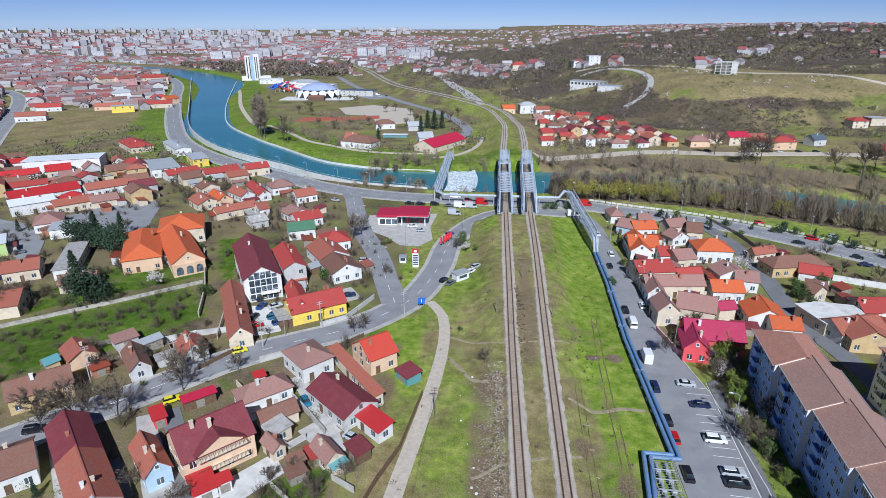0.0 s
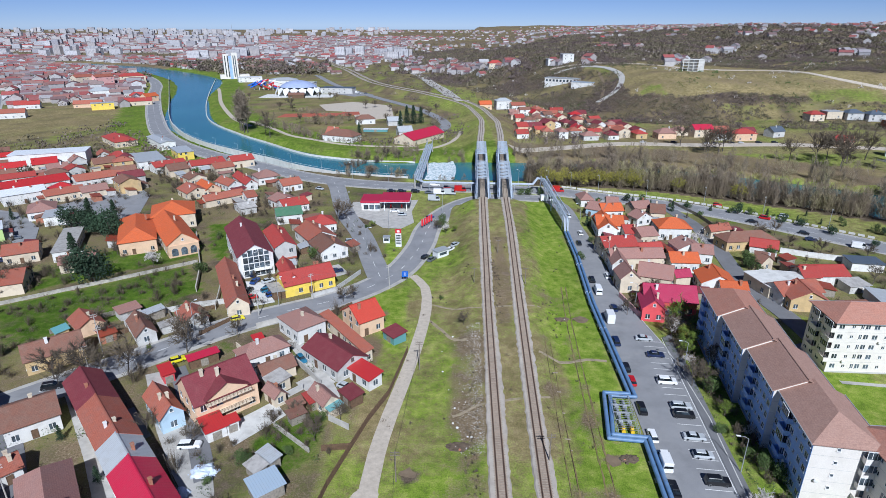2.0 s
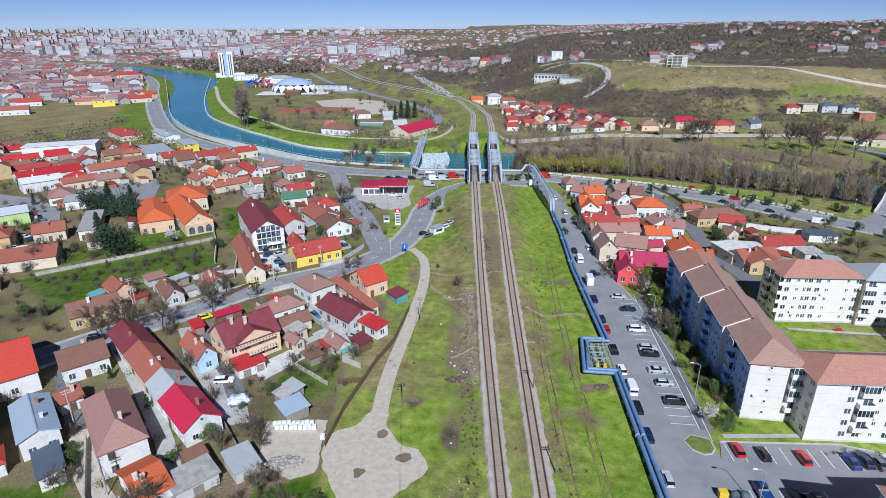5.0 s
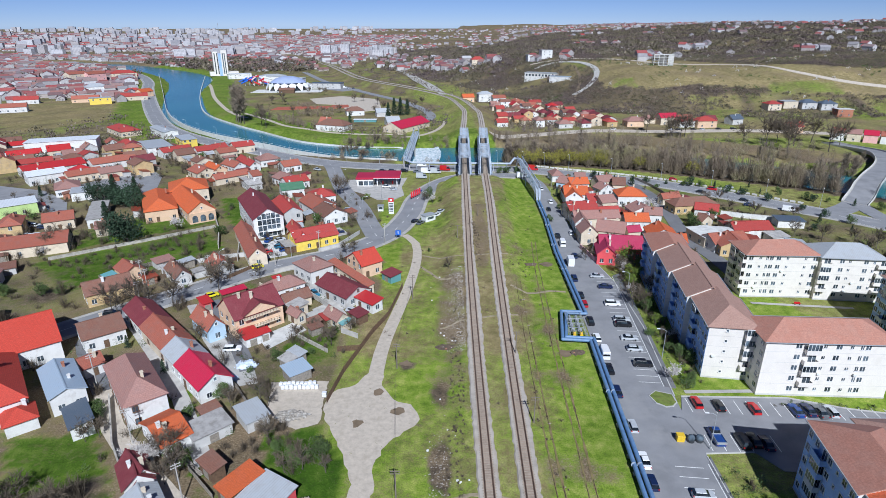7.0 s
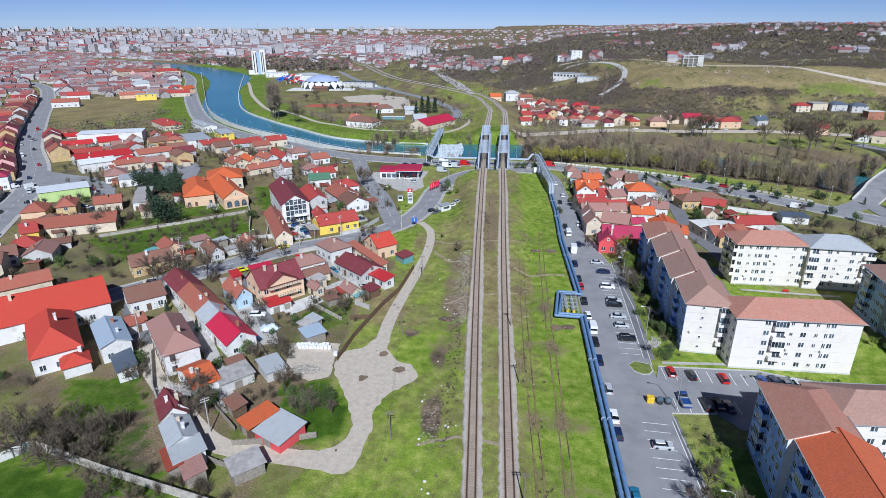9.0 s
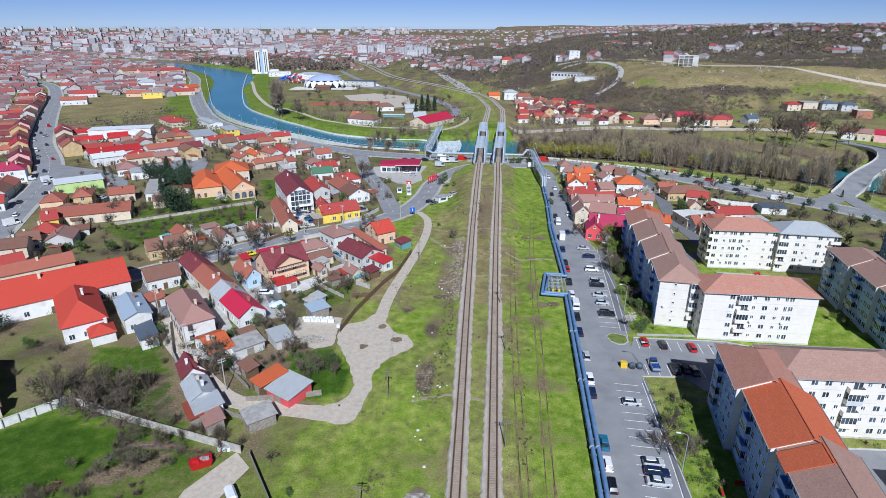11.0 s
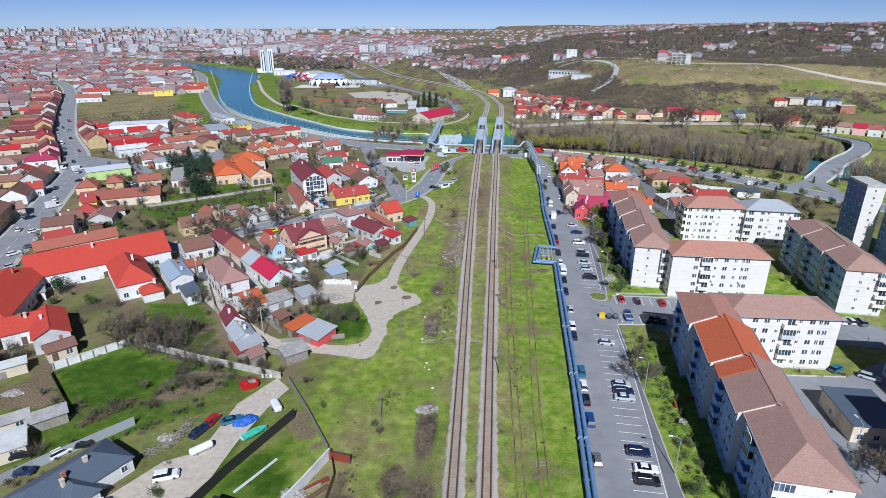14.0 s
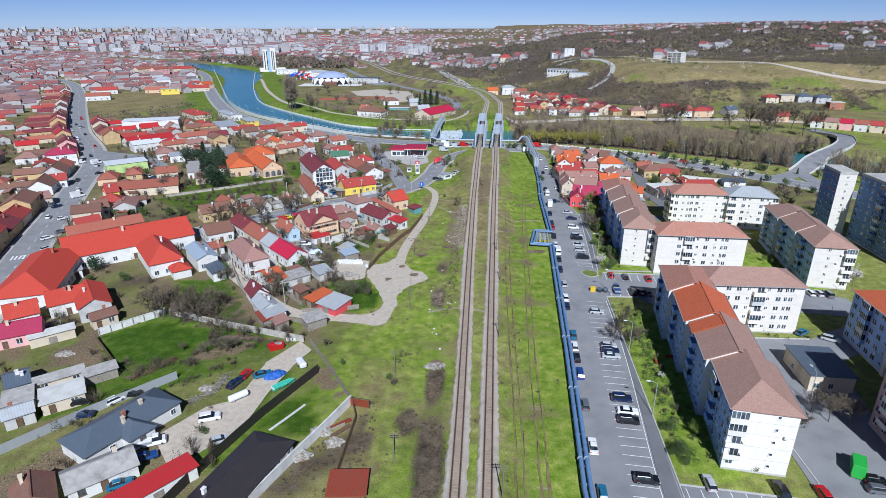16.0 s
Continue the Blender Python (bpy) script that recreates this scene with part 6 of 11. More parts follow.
# the run steps aside round the valve station, then rises to cross the road
RUN = [(17.9, -140), (19.3, -54.5), (21.3, -30.7), (23.2, -8), (26.2, 33), (28.6, 65.3), (21.6, 66.2), (24.4, 81.6), (30.0, 81.2), (31.6, 126.6), (34.6, 163.5), (35.8, 190)]
for off in (0.0, 1.15):
    pts = []
    for k, p in enumerate(RUN):
        s = off if k not in (6, 7) else -off * 0.0
        pts.append((p[0] + off * (1 if k not in (6,) else 1), p[1] + (off if k in (5, 6) else -off if k in (7, 8) else 0), 1.15))
    pipe_run(pts, 0.44, "pipe_blue", "pipe", t)
for k in range(74):
    y = -138 + k * 4.5
    if 60 < y < 88 or y > 190:
        continue
    seg = next(j for j in range(len(RUN) - 1) if RUN[j][1] <= y <= RUN[j + 1][1])
    f = (y - RUN[seg][1]) / (RUN[seg + 1][1] - RUN[seg][1])
    x = RUN[seg][0] + f * (RUN[seg + 1][0] - RUN[seg][0])
    reuse("support", shared("support", lambda bm: (box(bm, -0.55, 1.7, -0.18, 0.18, 0.55, 0.75), box(bm, -0.35, 0.0, -0.16, 0.16, -0.6, 0.55), box(bm, 1.15, 1.5, -0.16, 0.16, -0.6, 0.55)), "concrete"), t, pose(x, y, 0))
    if k % 5 == 0:
        reuse("band", shared("band", lambda bm: (cyl(bm, (0, -0.12, 1.15), (0, 0.12, 1.15), 0.5, n=10), cyl(bm, (1.15, -0.12, 1.15), (1.15, 0.12, 1.15), 0.5, n=10)), "pipe_grey"), t, pose(x, y + 1.5, 0))
# elevated lattice over the road
up = thing("pipe_gantry", Matrix(), "elevated blue lattice gantry carrying pipes over the road", "pipeline")
G0, G1 = Vector((37.0, 196, 4.6)), Vector((36.2, 253, 6.2))
for e in (-1, 1):
    bm = bmesh.new()
    s = Vector((e * 1.3, 0, 0))
    for z in (0, 2.2):
        member(bm, G0 + s + Vector((0, 0, z)), G1 + s + Vector((0, 0, z)), 0.26)
    n = 14
    for k in range(n):
        p, q = G0.lerp(G1, k / n) + s, G0.lerp(G1, (k + 1) / n) + s
        member(bm, p, p + Vector((0, 0, 2.2)), 0.15)
        member(bm, p + Vector((0, 0, 0 if k % 2 else 2.2)), q + Vector((0, 0, 2.2 if k % 2 else 0)), 0.14)
    part("side_truss", bm, "truss_paint", up)
for e in (-0.55, 0.55):
    pipe_run([(35.8 + e + 0.6, 190, 1.15), (36.8 + e, 195, 5.2), tuple(G1 + Vector((e, 0, 0.6))), (33.5, 254.5 + e, 6.8), (31, 252.6 + e, 4.2), (-24, 256 + e, 4.2), (-27.2 + e, 259, 4.9)], 0.42, "pipe_grey", "pipe", up)
for p in (G0, G0.lerp(G1, 0.45), G1):
    bm = bmesh.new()
    for e in (-1.3, 1.3):
        cyl(bm, (p.x + e, p.y, -0.5), (p.x + e, p.y, p.z), 0.22, n=8)
    part("column", bm, "truss_paint", up)
for k in range(8):
    x = 29 - k * 7.2
    bm = bmesh.new()
    cyl(bm, (x, 252.6 + (k * 0.45), -0.5), (x, 252.6 + k * 0.45, 3.8), 0.2, n=8)
    box(bm, x - 0.2, x + 0.2, 251.8 + k * 0.45, 253.4 + k * 0.45, 3.55, 3.8)
    part("column", bm, "truss_paint", up)
# valve station inside the loop of the pipes
t = thing("valve_station", pose(26.6, 73.6, 0.14, 0, 0, 85), "grey steel valve cage with yellow valves at one end", "valve station")
for dx, dy in ((-4.6, -0.9), (-4.6, 0.9)):
    bm = bmesh.new()
    cyl(bm, (dx - 0.8, dy, 0.8), (dx + 0.8, dy, 0.8), 0.42, n=10)
    cyl(bm, (dx, dy, 0.0), (dx, dy, 1.5), 0.22, n=8)
    box(bm, dx - 0.4, dx + 0.4, dy - 0.32, dy + 0.32, 1.2, 1.5, 0.05)
    valve = part("valve", bm, "yellow_paint", t)
    bm = bmesh.new()
    for k in range(10):
        u, w = math.tau * k / 10, math.tau * (k + 1) / 10
        cyl(bm, (dx + 0.32 * math.cos(u), dy + 0.32 * math.sin(u), 1.85), (dx + 0.32 * math.cos(w), dy + 0.32 * math.sin(w), 1.85), 0.035, n=5)
    cyl(bm, (dx, dy, 1.45), (dx, dy, 1.87), 0.05, n=6)
    cyl(bm, (dx - 0.32, dy, 1.85), (dx + 0.32, dy, 1.85), 0.03, n=5)
    part("hand_wheel", bm, "metal_grey", valve)
for e in (-1, 1):
    bm = bmesh.new()
    for k in range(9):
        box(bm, -6 + k * 1.5 - 0.04, -6 + k * 1.5 + 0.04, e * 2.2 - 0.04, e * 2.2 + 0.04, 0, 1.9)
    for z in (0.3, 1.0, 1.8):
        box(bm, -6, 6, e * 2.2 - 0.03, e * 2.2 + 0.03, z, z + 0.06)
    part("fence_side", bm, "metal_grey", t)
bm = bmesh.new()
for e in (-1, 1):
    cyl(bm, (-3.8, e * 0.9, 0.8), (5.4, e * 0.9, 0.8), 0.3, n=8)
    cyl(bm, (5.1, e * 0.9, 0.0), (5.1, e * 0.9, 0.9), 0.3, n=8)
for x in (-2, 0.6, 3.2):
    cyl(bm, (x, -2, 1.25), (x, 2, 1.25), 0.14, n=6)
    for e in (-1, 1):
        box(bm, x - 0.4, x + 0.4, e * 0.9 - 0.45, e * 0.9 + 0.45, 0.3, 1.1, 0.05)
part("pipework", bm, "metal_grey", t)
bm = bmesh.new()
for k in range(19):
    box(bm, -6 + k * 0.66, -5.95 + k * 0.66, -2.2, 2.2, 1.86, 1.9)
part("grating", bm, "metal_grey", t)

# ---------------- vehicles ----------------
CARS = {}
SHAPES = {  # length, width, height, bonnet end, cabin front top, cabin rear top, cabin rear, belt
    "hatch": (3.9, 1.68, 1.46, 0.95, 0.25, -1.45, -1.9, 0.92), "sedan": (4.45, 1.74, 1.43, 0.95, 0.2, -1.0, -1.65, 0.92),
    "wagon": (4.55, 1.74, 1.48, 1.0, 0.3, -1.8, -2.2, 0.93), "suv": (4.5, 1.85, 1.72, 1.1, 0.4, -1.8, -2.15, 1.08),
    "van": (5.4, 1.98, 2.35, 2.05, 1.35, -2.6, -2.68, 1.25), "boxvan": (5.9, 2.0, 2.2, 2.6, 2.0, 1.0, 0.9, 1.2), "pickup": (5.2, 1.9, 2.0, 1.9, 1.3, 0.3, 0.2, 1.1)}


def taper(bm, x0, x1, w, z0, tx0, tx1, tw, z1):
    lo = [bm.verts.new(p) for p in ((x0, -w, z0), (x1, -w, z0), (x1, w, z0), (x0, w, z0))]
    hi = [bm.verts.new(p) for p in ((tx0, -tw, z1), (tx1, -tw, z1), (tx1, tw, z1), (tx0, tw, z1))]
    bm.faces.new(hi), bm.faces.new(lo[::-1])
    for k in range(4):
        bm.faces.new((lo[k], lo[(k + 1) % 4], hi[(k + 1) % 4], hi[k]))


def wheel_mesh():
    if "wheel" not in MESHES:
        bm = bmesh.new()
        cyl(bm, (0, -0.1, 0), (0, 0.1, 0), 0.31, n=12)
        n = len(bm.faces)
        cyl(bm, (0, 0.08, 0), (0, 0.125, 0), 0.19, n=8)
        bm.faces.ensure_lookup_table()
        for f in bm.faces[n:]:
            f.material_index = 1
        me = bpy.data.meshes.new("wheel")
        bm.to_mesh(me)
        bm.free()
        me.materials.append(MATS["rubber"])
        me.materials.append(MATS["rim"])
        MESHES["wheel"] = me
    return MESHES["wheel"]


def build_car(kind, colour, lights):
    L, W, H, bonnet, ft, rt, rear, belt = SHAPES[kind]
    word = {"hatch": "hatchback", "sedan": "saloon car", "wagon": "estate car", "suv": "off-road car", "van": "panel van", "boxvan": "box truck", "pickup": "flatbed truck"}[kind]
    t = thing({"van": "van", "boxvan": "truck", "pickup": "truck"}.get(kind, "car"), Matrix(), f"{colour} {word} with dark tinted windows", {"van": "van", "boxvan": "truck", "pickup": "truck"}.get(kind, "car"), group="parked vehicles")
    a, w = L / 2, W / 2
    bm = bmesh.new()
    taper(bm, -a, a, w, 0.3, -a + 0.05, a - 0.02, w, 0.62)
    taper(bm, -a + 0.05, a - 0.02, w, 0.62, -a + 0.14, a - 0.22, w - 0.08, belt)
    bmesh.ops.remove_doubles(bm, verts=bm.verts, dist=0.001)
    bmesh.ops.bevel(bm, geom=[e for e in bm.edges if abs(e.verts[0].co.z - e.verts[1].co.z) > 0.1], offset=0.12, segments=2, affect="EDGES")
    part("body", bm, "paint_" + colour, t)
    bm = bmesh.new()
    taper(bm, rear, bonnet, w - 0.1, belt - 0.02, rt, ft, w - 0.26, H - 0.06)
    part("glazing", bm, "car_glass", t)
    bm = bmesh.new()
    taper(bm, rt - 0.06, ft + 0.06, w - 0.25, H - 0.08, rt + 0.05, ft - 0.05, w - 0.32, H)
    part("roof", bm, "paint_" + colour, t)
    if kind == "van":
        bm = bmesh.new()
        box(bm, -a + 0.06, 0.7, -w + 0.06, w - 0.06, 0.6, H + 0.02, 0.1)
        part("load_box", bm, "paint_" + colour, t)
    if kind == "boxvan":
        bm = bmesh.new()
        box(bm, -a, 0.85, -w - 0.06, w + 0.06, 0.75, 2.95, 0.05)
        part("load_box", bm, "paint_white" if colour in ("white", "blue") else "paint_" + colour, t)
    if kind == "pickup":
        bm = bmesh.new()
        box(bm, -a, 0.1, -w, w, 0.75, 0.9)
        for e in (-1, 1):
            box(bm, -a, 0.1, e * w - 0.04, e * w + 0.04, 0.9, 1.3)
        box(bm, -a - 0.04, -a + 0.04, -w, w, 0.9, 1.3)
        box(bm, 0.06, 0.14, -w, w, 0.9, 1.3)
        part("load_bed", bm, "metal_grey", t)
    for x in (-a + 0.78, a - 0.8):
        for e in (-1, 1):
            wh = reuse("wheel", wheel_mesh(), t, Matrix.Translation((x, e * (w - 0.1), 0.31)) @ Matrix.Rotation(0 if e > 0 else math.pi, 4, "Z"))
    for e in (-1, 1) if lights else ():
        part("headlight", box(bmesh.new(), a - 0.2, a - 0.015, e * (w - 0.3) - 0.17, e * (w - 0.3) + 0.17, 0.6, 0.75), "lamp_clear", t)
        part("tail_light", box(bmesh.new(), -a + 0.015, -a + 0.15, e * (w - 0.2) - 0.12, e * (w - 0.2) + 0.12, 0.62, 0.82), "lamp_red", t)
    return t


def car(x, y, heading, kind, colour, z=None):
    z = (0.26 if y > 220 or x < -60 else 0.145) if z is None else z
    m = pose(x, y, z, 0, 0, heading)
    key = kind, colour, y < 45 and x > -60
    if key not in CARS:
        CARS[key] = build_car(*key)
        CARS[key].matrix_basis = m
        return CARS[key]
    return copy_thing(CARS[key], m)


car(36.2, 136.2, 86, "van", "white")
car(35.1, 118.0, 86, "boxvan", "white")
car(33.6, 105.2, 86, "wagon", "navy")
car(32.7, 92.7, 86, "hatch", "black")
car(32.4, 87.0, 86, "hatch", "red")
car(31.5, 76.6, 86, "sedan", "black")
car(30.9, 67.6, 86, "hatch", "white")
car(30.7, 60.1, 86, "van", "white")
car(30.0, 53.1, 86, "sedan", "black")
car(29.2, 44.2, 86, "sedan", "navy")
car(28.8, 32.4, 86, "hatch", "silver")
car(27.8, 22.6, 86, "sedan", "white")
car(27.3, 17.0, 86, "hatch", "navy")
car(41.4, 106.8, -6, "sedan", "silver")
car(41.8, 98.6, -6, "sedan", "navy")
car(40.6, 86.9, -6, "suv", "white")
car(40.4, 77.5, -6, "wagon", "silver")
car(39.9, 74.5, -6, "suv", "black")
car(39.3, 67.4, -6, "sedan", "silver")
car(39.0, 62.1, -6, "hatch", "silver")
car(38.7, 55.1, -6, "suv", "black")
car(35.2, 14.0, -6, "hatch", "silver")
car(45.1, 39.9, 88, "hatch", "red")
car(49.4, 38.7, 88, "hatch", "black")
car(56.4, 37.6, 88, "hatch", "red")
car(64.9, 36.7, 88, "sedan", "blue")
car(67.6, 36.9, 88, "sedan", "navy")
car(69.8, 36.3, 88, "sedan", "grey")
car(72.1, 36.3, 88, "hatch", "silver")
car(44.3, 28.9, 88, "pickup", "blue")
car(48.9, 27.5, 88, "suv", "black")
car(51.2, 27.7, 88, "sedan", "black")
car(53.2, 26.9, 88, "sedan", "navy")
car(26.4, 0.5, 86, "sedan", "teal")
car(25.8, -5.3, 86, "hatch", "white")
car(25.4, -10.7, 86, "hatch", "black")
car(25.0, -17.5, 86, "wagon", "blue")
car(24.0, -29.4, 86, "hatch", "grey")
car(23.1, -42.4, 86, "sedan", "white")
car(22.4, -54.5, 86, "hatch", "teal")
car(34.5, -4.5, -6, "hatch", "silver")
car(34.4, -7.0, -6, "wagon", "navy")
car(34.0, -9.4, -6, "sedan", "silver")
car(32.4, -26.8, -6, "suv", "navy")
car(32.6, -31.2, -6, "sedan", "white")
car(32.0, -34.3, -6, "suv", "black")
car(31.0, -50.9, -6, "suv", "black")
car(42.0, -51.2, 88, "hatch", "silver")
car(53.8, -52.4, 88, "suv", "black")
car(60.9, -52.9, 88, "hatch", "red")
car(87.3, 4.4, 30, "hatch", "teal")
car(92.9, 1.2, -35, "wagon", "silver")
car(70.6, -46.1, 60, "boxvan", "green")
car(71.9, -49.2, -10, "hatch", "black")
car(71.4, -51.6, -10, "wagon", "grey")
car(102.7, 29.0, 88, "hatch", "white")
car(105.1, 28.9, 88, "hatch", "silver")
car(107.5, 28.3, 88, "suv", "grey")
car(41.6, 212.5, 92, "hatch", "white")
car(42.1, 190.3, 88, "wagon", "white")
car(39.1, 178.7, 88, "hatch", "black")
car(36.3, 144.7, 86, "sedan", "black")
car(42.2, 147.8, 86, "hatch", "white")
car(38.1, 124.2, 86, "hatch", "navy")
car(93.4, 193.5, 80, "hatch", "white")
car(35.7, 236.8, 5, "boxvan", "white")
car(126.4, 210.3, -40, "suv", "red")
car(132.3, 191.0, -40, "hatch", "black")
car(-54.6, -24.9, 70, "sedan", "navy")
car(-53.4, -21.3, 80, "hatch", "red")
car(-49.4, -21.1, 30, "sedan", "teal")
car(-55.1, -37.2, 20, "suv", "white")
car(-63.1, -45.2, 25, "pickup", "white")
car(-62.3, -49.3, 30, "wagon", "blue")
car(-50.1, -43.9, 30, "hatch", "silver")
car(-63.1, -56.2, 30, "sedan", "teal")
car(-85.4, -33.2, 20, "suv", "black")
car(-81.8, -37.5, 15, "hatch", "navy")
car(-75.7, -30.0, 15, "hatch", "black")
car(-78.2, -32.3, 55, "hatch", "white")
car(-71.3, 116.3, 30, "hatch", "yellow")
car(-78.8, 94.6, 35, "hatch", "yellow")
car(-47.9, 95.5, -55, "hatch", "teal")
car(-34.8, 83.9, -30, "sedan", "silver")
car(-76.3, 147.3, 80, "hatch", "navy")
car(-74.5, 142.0, 80, "sedan", "blue")
car(-70.3, 142.2, 40, "sedan", "silver")
car(-68.3, 137.6, 40, "sedan", "navy")
car(-66.0, 132.1, 40, "hatch", "blue")
car(-74.3, 135.0, 80, "hatch", "black")
car(-71.8, 130.1, 20, "hatch", "red")
car(-68.6, 135.3, 40, "hatch", "teal")
car(-40.5, 252.0, -6, "sedan", "black")
car(-35.0, 251.2, -6, "wagon", "black")
car(-28.2, 251.0, -6, "suv", "black")
car(-21.2, 249.2, -6, "sedan", "grey")
car(-18.7, 263.9, -6, "van", "white")
car(-12.3, 258.6, -6, "hatch", "red")
car(-15.9, 247.9, -6, "boxvan", "white")
car(-10.7, 247.7, -6, "boxvan", "silver")
car(-5.4, 253.6, -6, "boxvan", "red")
car(44.1, 253.2, -10, "boxvan", "red")
car(-18.3, 236.6, -4, "boxvan", "silver")
car(-19.4, 209.5, 40, "hatch", "blue")
car(-35.6, 218.7, 0, "sedan", "white")
car(-31.8, 213.6, 0, "hatch", "silver")
car(-77.6, 255.7, -30, "sedan", "silver")
car(-49.2, 179.9, 10, "wagon", "silver")
car(-49.3, 150.9, 20, "sedan", "navy")
car(-62.5, 63.6, 5, "wagon", "white")
car(-102.8, 82.9, 20, "suv", "black")
car(-223.0, 191.5, 60, "boxvan", "white")
car(-188.8, 122.5, 62, "boxvan", "white")
car(-173.8, 89.6, 62, "hatch", "white")
car(-163.7, 66.1, 62, "wagon", "white")
car(-163.2, 73.4, 62, "sedan", "grey")
car(-187.9, 106.2, 62, "sedan", "navy")
car(-313.4, 315.5, 75, "hatch", "silver")
car(-206.4, 167.5, 40, "sedan", "black")
car(-233.5, 192.5, 55, "van", "white")
car(-156.3, 55.2, 62, "hatch", "silver")
car(-302.7, 317.4, 60, "sedan", "white")
car(-314.1, 316.9, 70, "hatch", "black")
car(118.7, 205.6, -24, "sedan", "black")
car(136.5, 213.6, -24, "hatch", "silver")
car(131.0, 183.8, -24, "sedan", "navy")
car(144.5, 175.9, -28, "van", "white")
car(114.3, 229.7, -14, "hatch", "red")
car(-178.6, 162.9, 20, "sedan", "black")
car(-174.3, 160.6, 20, "hatch", "white")
car(-169.7, 158.3, 20, "wagon", "navy")
car(-169.9, 149.3, 20, "sedan", "silver")
car(-164.4, 146.1, 20, "van", "white")
car(-159.4, 144.1, 20, "hatch", "black")
car(-182.1, 181.4, 30, "sedan", "grey")
for k, (f, side) in enumerate(((0.30, 2), (0.34, -2), (0.40, 2), (0.46, -2), (0.52, 2), (0.55, -5), (0.585, -5), (0.62, 2), (0.66, -5), (0.72, -2), (0.78, 2), (0.26, -5), (0.22, -2))):
    run = smooth_line(STREET_WEST, 3)
    i = int(f * 0.6 * len(run))
    d = (run[i + 1] - run[i]).normalized()
    car(round(run[i].x + d.y * side, 1), round(run[i].y - d.x * side, 1), round(math.degrees(math.atan2(d.y, d.x))), ("hatch", "sedan", "van", "wagon")[k % 4], ("white", "black", "silver", "navy", "red", "grey")[k % 6])

# ---------------- trees and shrubs ----------------
TREES = {}


def branch(bm, p, d, length, r, n=4, bend=0.15, rnd=random):
    """A bent limb; returns the points along it."""
    pts, q = [p.copy()], p.copy()
    rings = []
    for k in range(n + 1):
        f = k / n
        rr = r * (1 - 0.75 * f)
        side = d.orthogonal().normalized()
        up = d.cross(side)
        rings.append([bm.verts.new(q + (side * math.cos(a) + up * math.sin(a)) * rr) for a in (0, 2.09, 4.19)])
        if k < n:
            d = (d + Vector((rnd.uniform(-1, 1), rnd.uniform(-1, 1), rnd.uniform(-0.3, 0.8))) * bend).normalized()
            q = q + d * length / n
            pts.append(q.copy())
    for a, b in zip(rings[:-1], rings[1:]):
        for k in range(3):
            bm.faces.new((a[k], a[(k + 1) % 3], b[(k + 1) % 3], b[k]))
    return pts, d


def twig(bm, p, d, length, w, rnd):
    s = d.orthogonal().normalized()
    s.rotate(Matrix.Rotation(rnd.uniform(0, 6.28), 3, d))
    e = p + d * length
    a, b, c = bm.verts.new(p - s * w), bm.verts.new(p + s * w), bm.verts.new(e)
    bm.faces.new((a, b, c))


def leaf(bm, p, size, rnd):
    n = Vector((rnd.gauss(0, 1), rnd.gauss(0, 1), rnd.gauss(0, 1))).normalized()
    s = n.orthogonal().normalized() * size
    t = n.cross(s)
    bm.faces.new([bm.verts.new(p + s), bm.verts.new(p + t), bm.verts.new(p - s), bm.verts.new(p - t)])


def spread(d, angle, rnd):
    s = d.orthogonal().normalized()
    s.rotate(Matrix.Rotation(rnd.uniform(0, 6.28), 3, d))
    return (d * math.cos(angle) + s * math.sin(angle)).normalized()


def build_bare(seed, kind):
    """A leafless tree one metre high: trunk and limbs, and a crown of twigs."""
    rnd = random.Random(seed)
    trunk, crown = bmesh.new(), bmesh.new()
    slim = kind == "poplar"
    gold = kind in ("gold", "bloom", "fresh")
    stem, _ = branch(trunk, Vector((0, 0, -0.03)), Vector((0, 0, 1)), 0.95 if slim else 0.55, 0.022, 5, 0.06, rnd)
    for k in range(26 if slim else 12):
        f = rnd.uniform(0.25, 0.98) if slim else rnd.uniform(0.45, 1.0)
        base = stem[0].lerp(stem[-1], f)
        d = spread(Vector((0, 0, 1)), 0.3 if slim else rnd.uniform(0.45, 1.15), rnd)
        limb, ld = branch(trunk, base, d, (0.22 if slim else rnd.uniform(0.32, 0.5)), 0.0095, 3, 0.16, rnd)
        for j in range(6 if slim else 7):
            q = limb[0].lerp(limb[-1], rnd.uniform(0.25, 1))
            sub, sdir = branch(trunk, q, spread(ld, rnd.uniform(0.3, 0.95), rnd), rnd.uniform(0.08, 0.22), 0.0042, 2, 0.2, rnd)
            for i in range(9):
                tp = sub[0].lerp(sub[-1], rnd.uniform(0.2, 1))
                td = spread(sdir, rnd.uniform(0.2, 1.0), rnd)
                twig(crown, tp, td, rnd.uniform(0.07, 0.19), 0.0058, rnd)
                if gold:
                    for w in range(5 if kind == "bloom" else 3):
                        leaf(crown, tp + td * rnd.uniform(0, 0.14) + Vector((0, 0, rnd.uniform(-0.03, 0.02))), rnd.uniform(0.006, 0.014), rnd)
    return trunk, crown


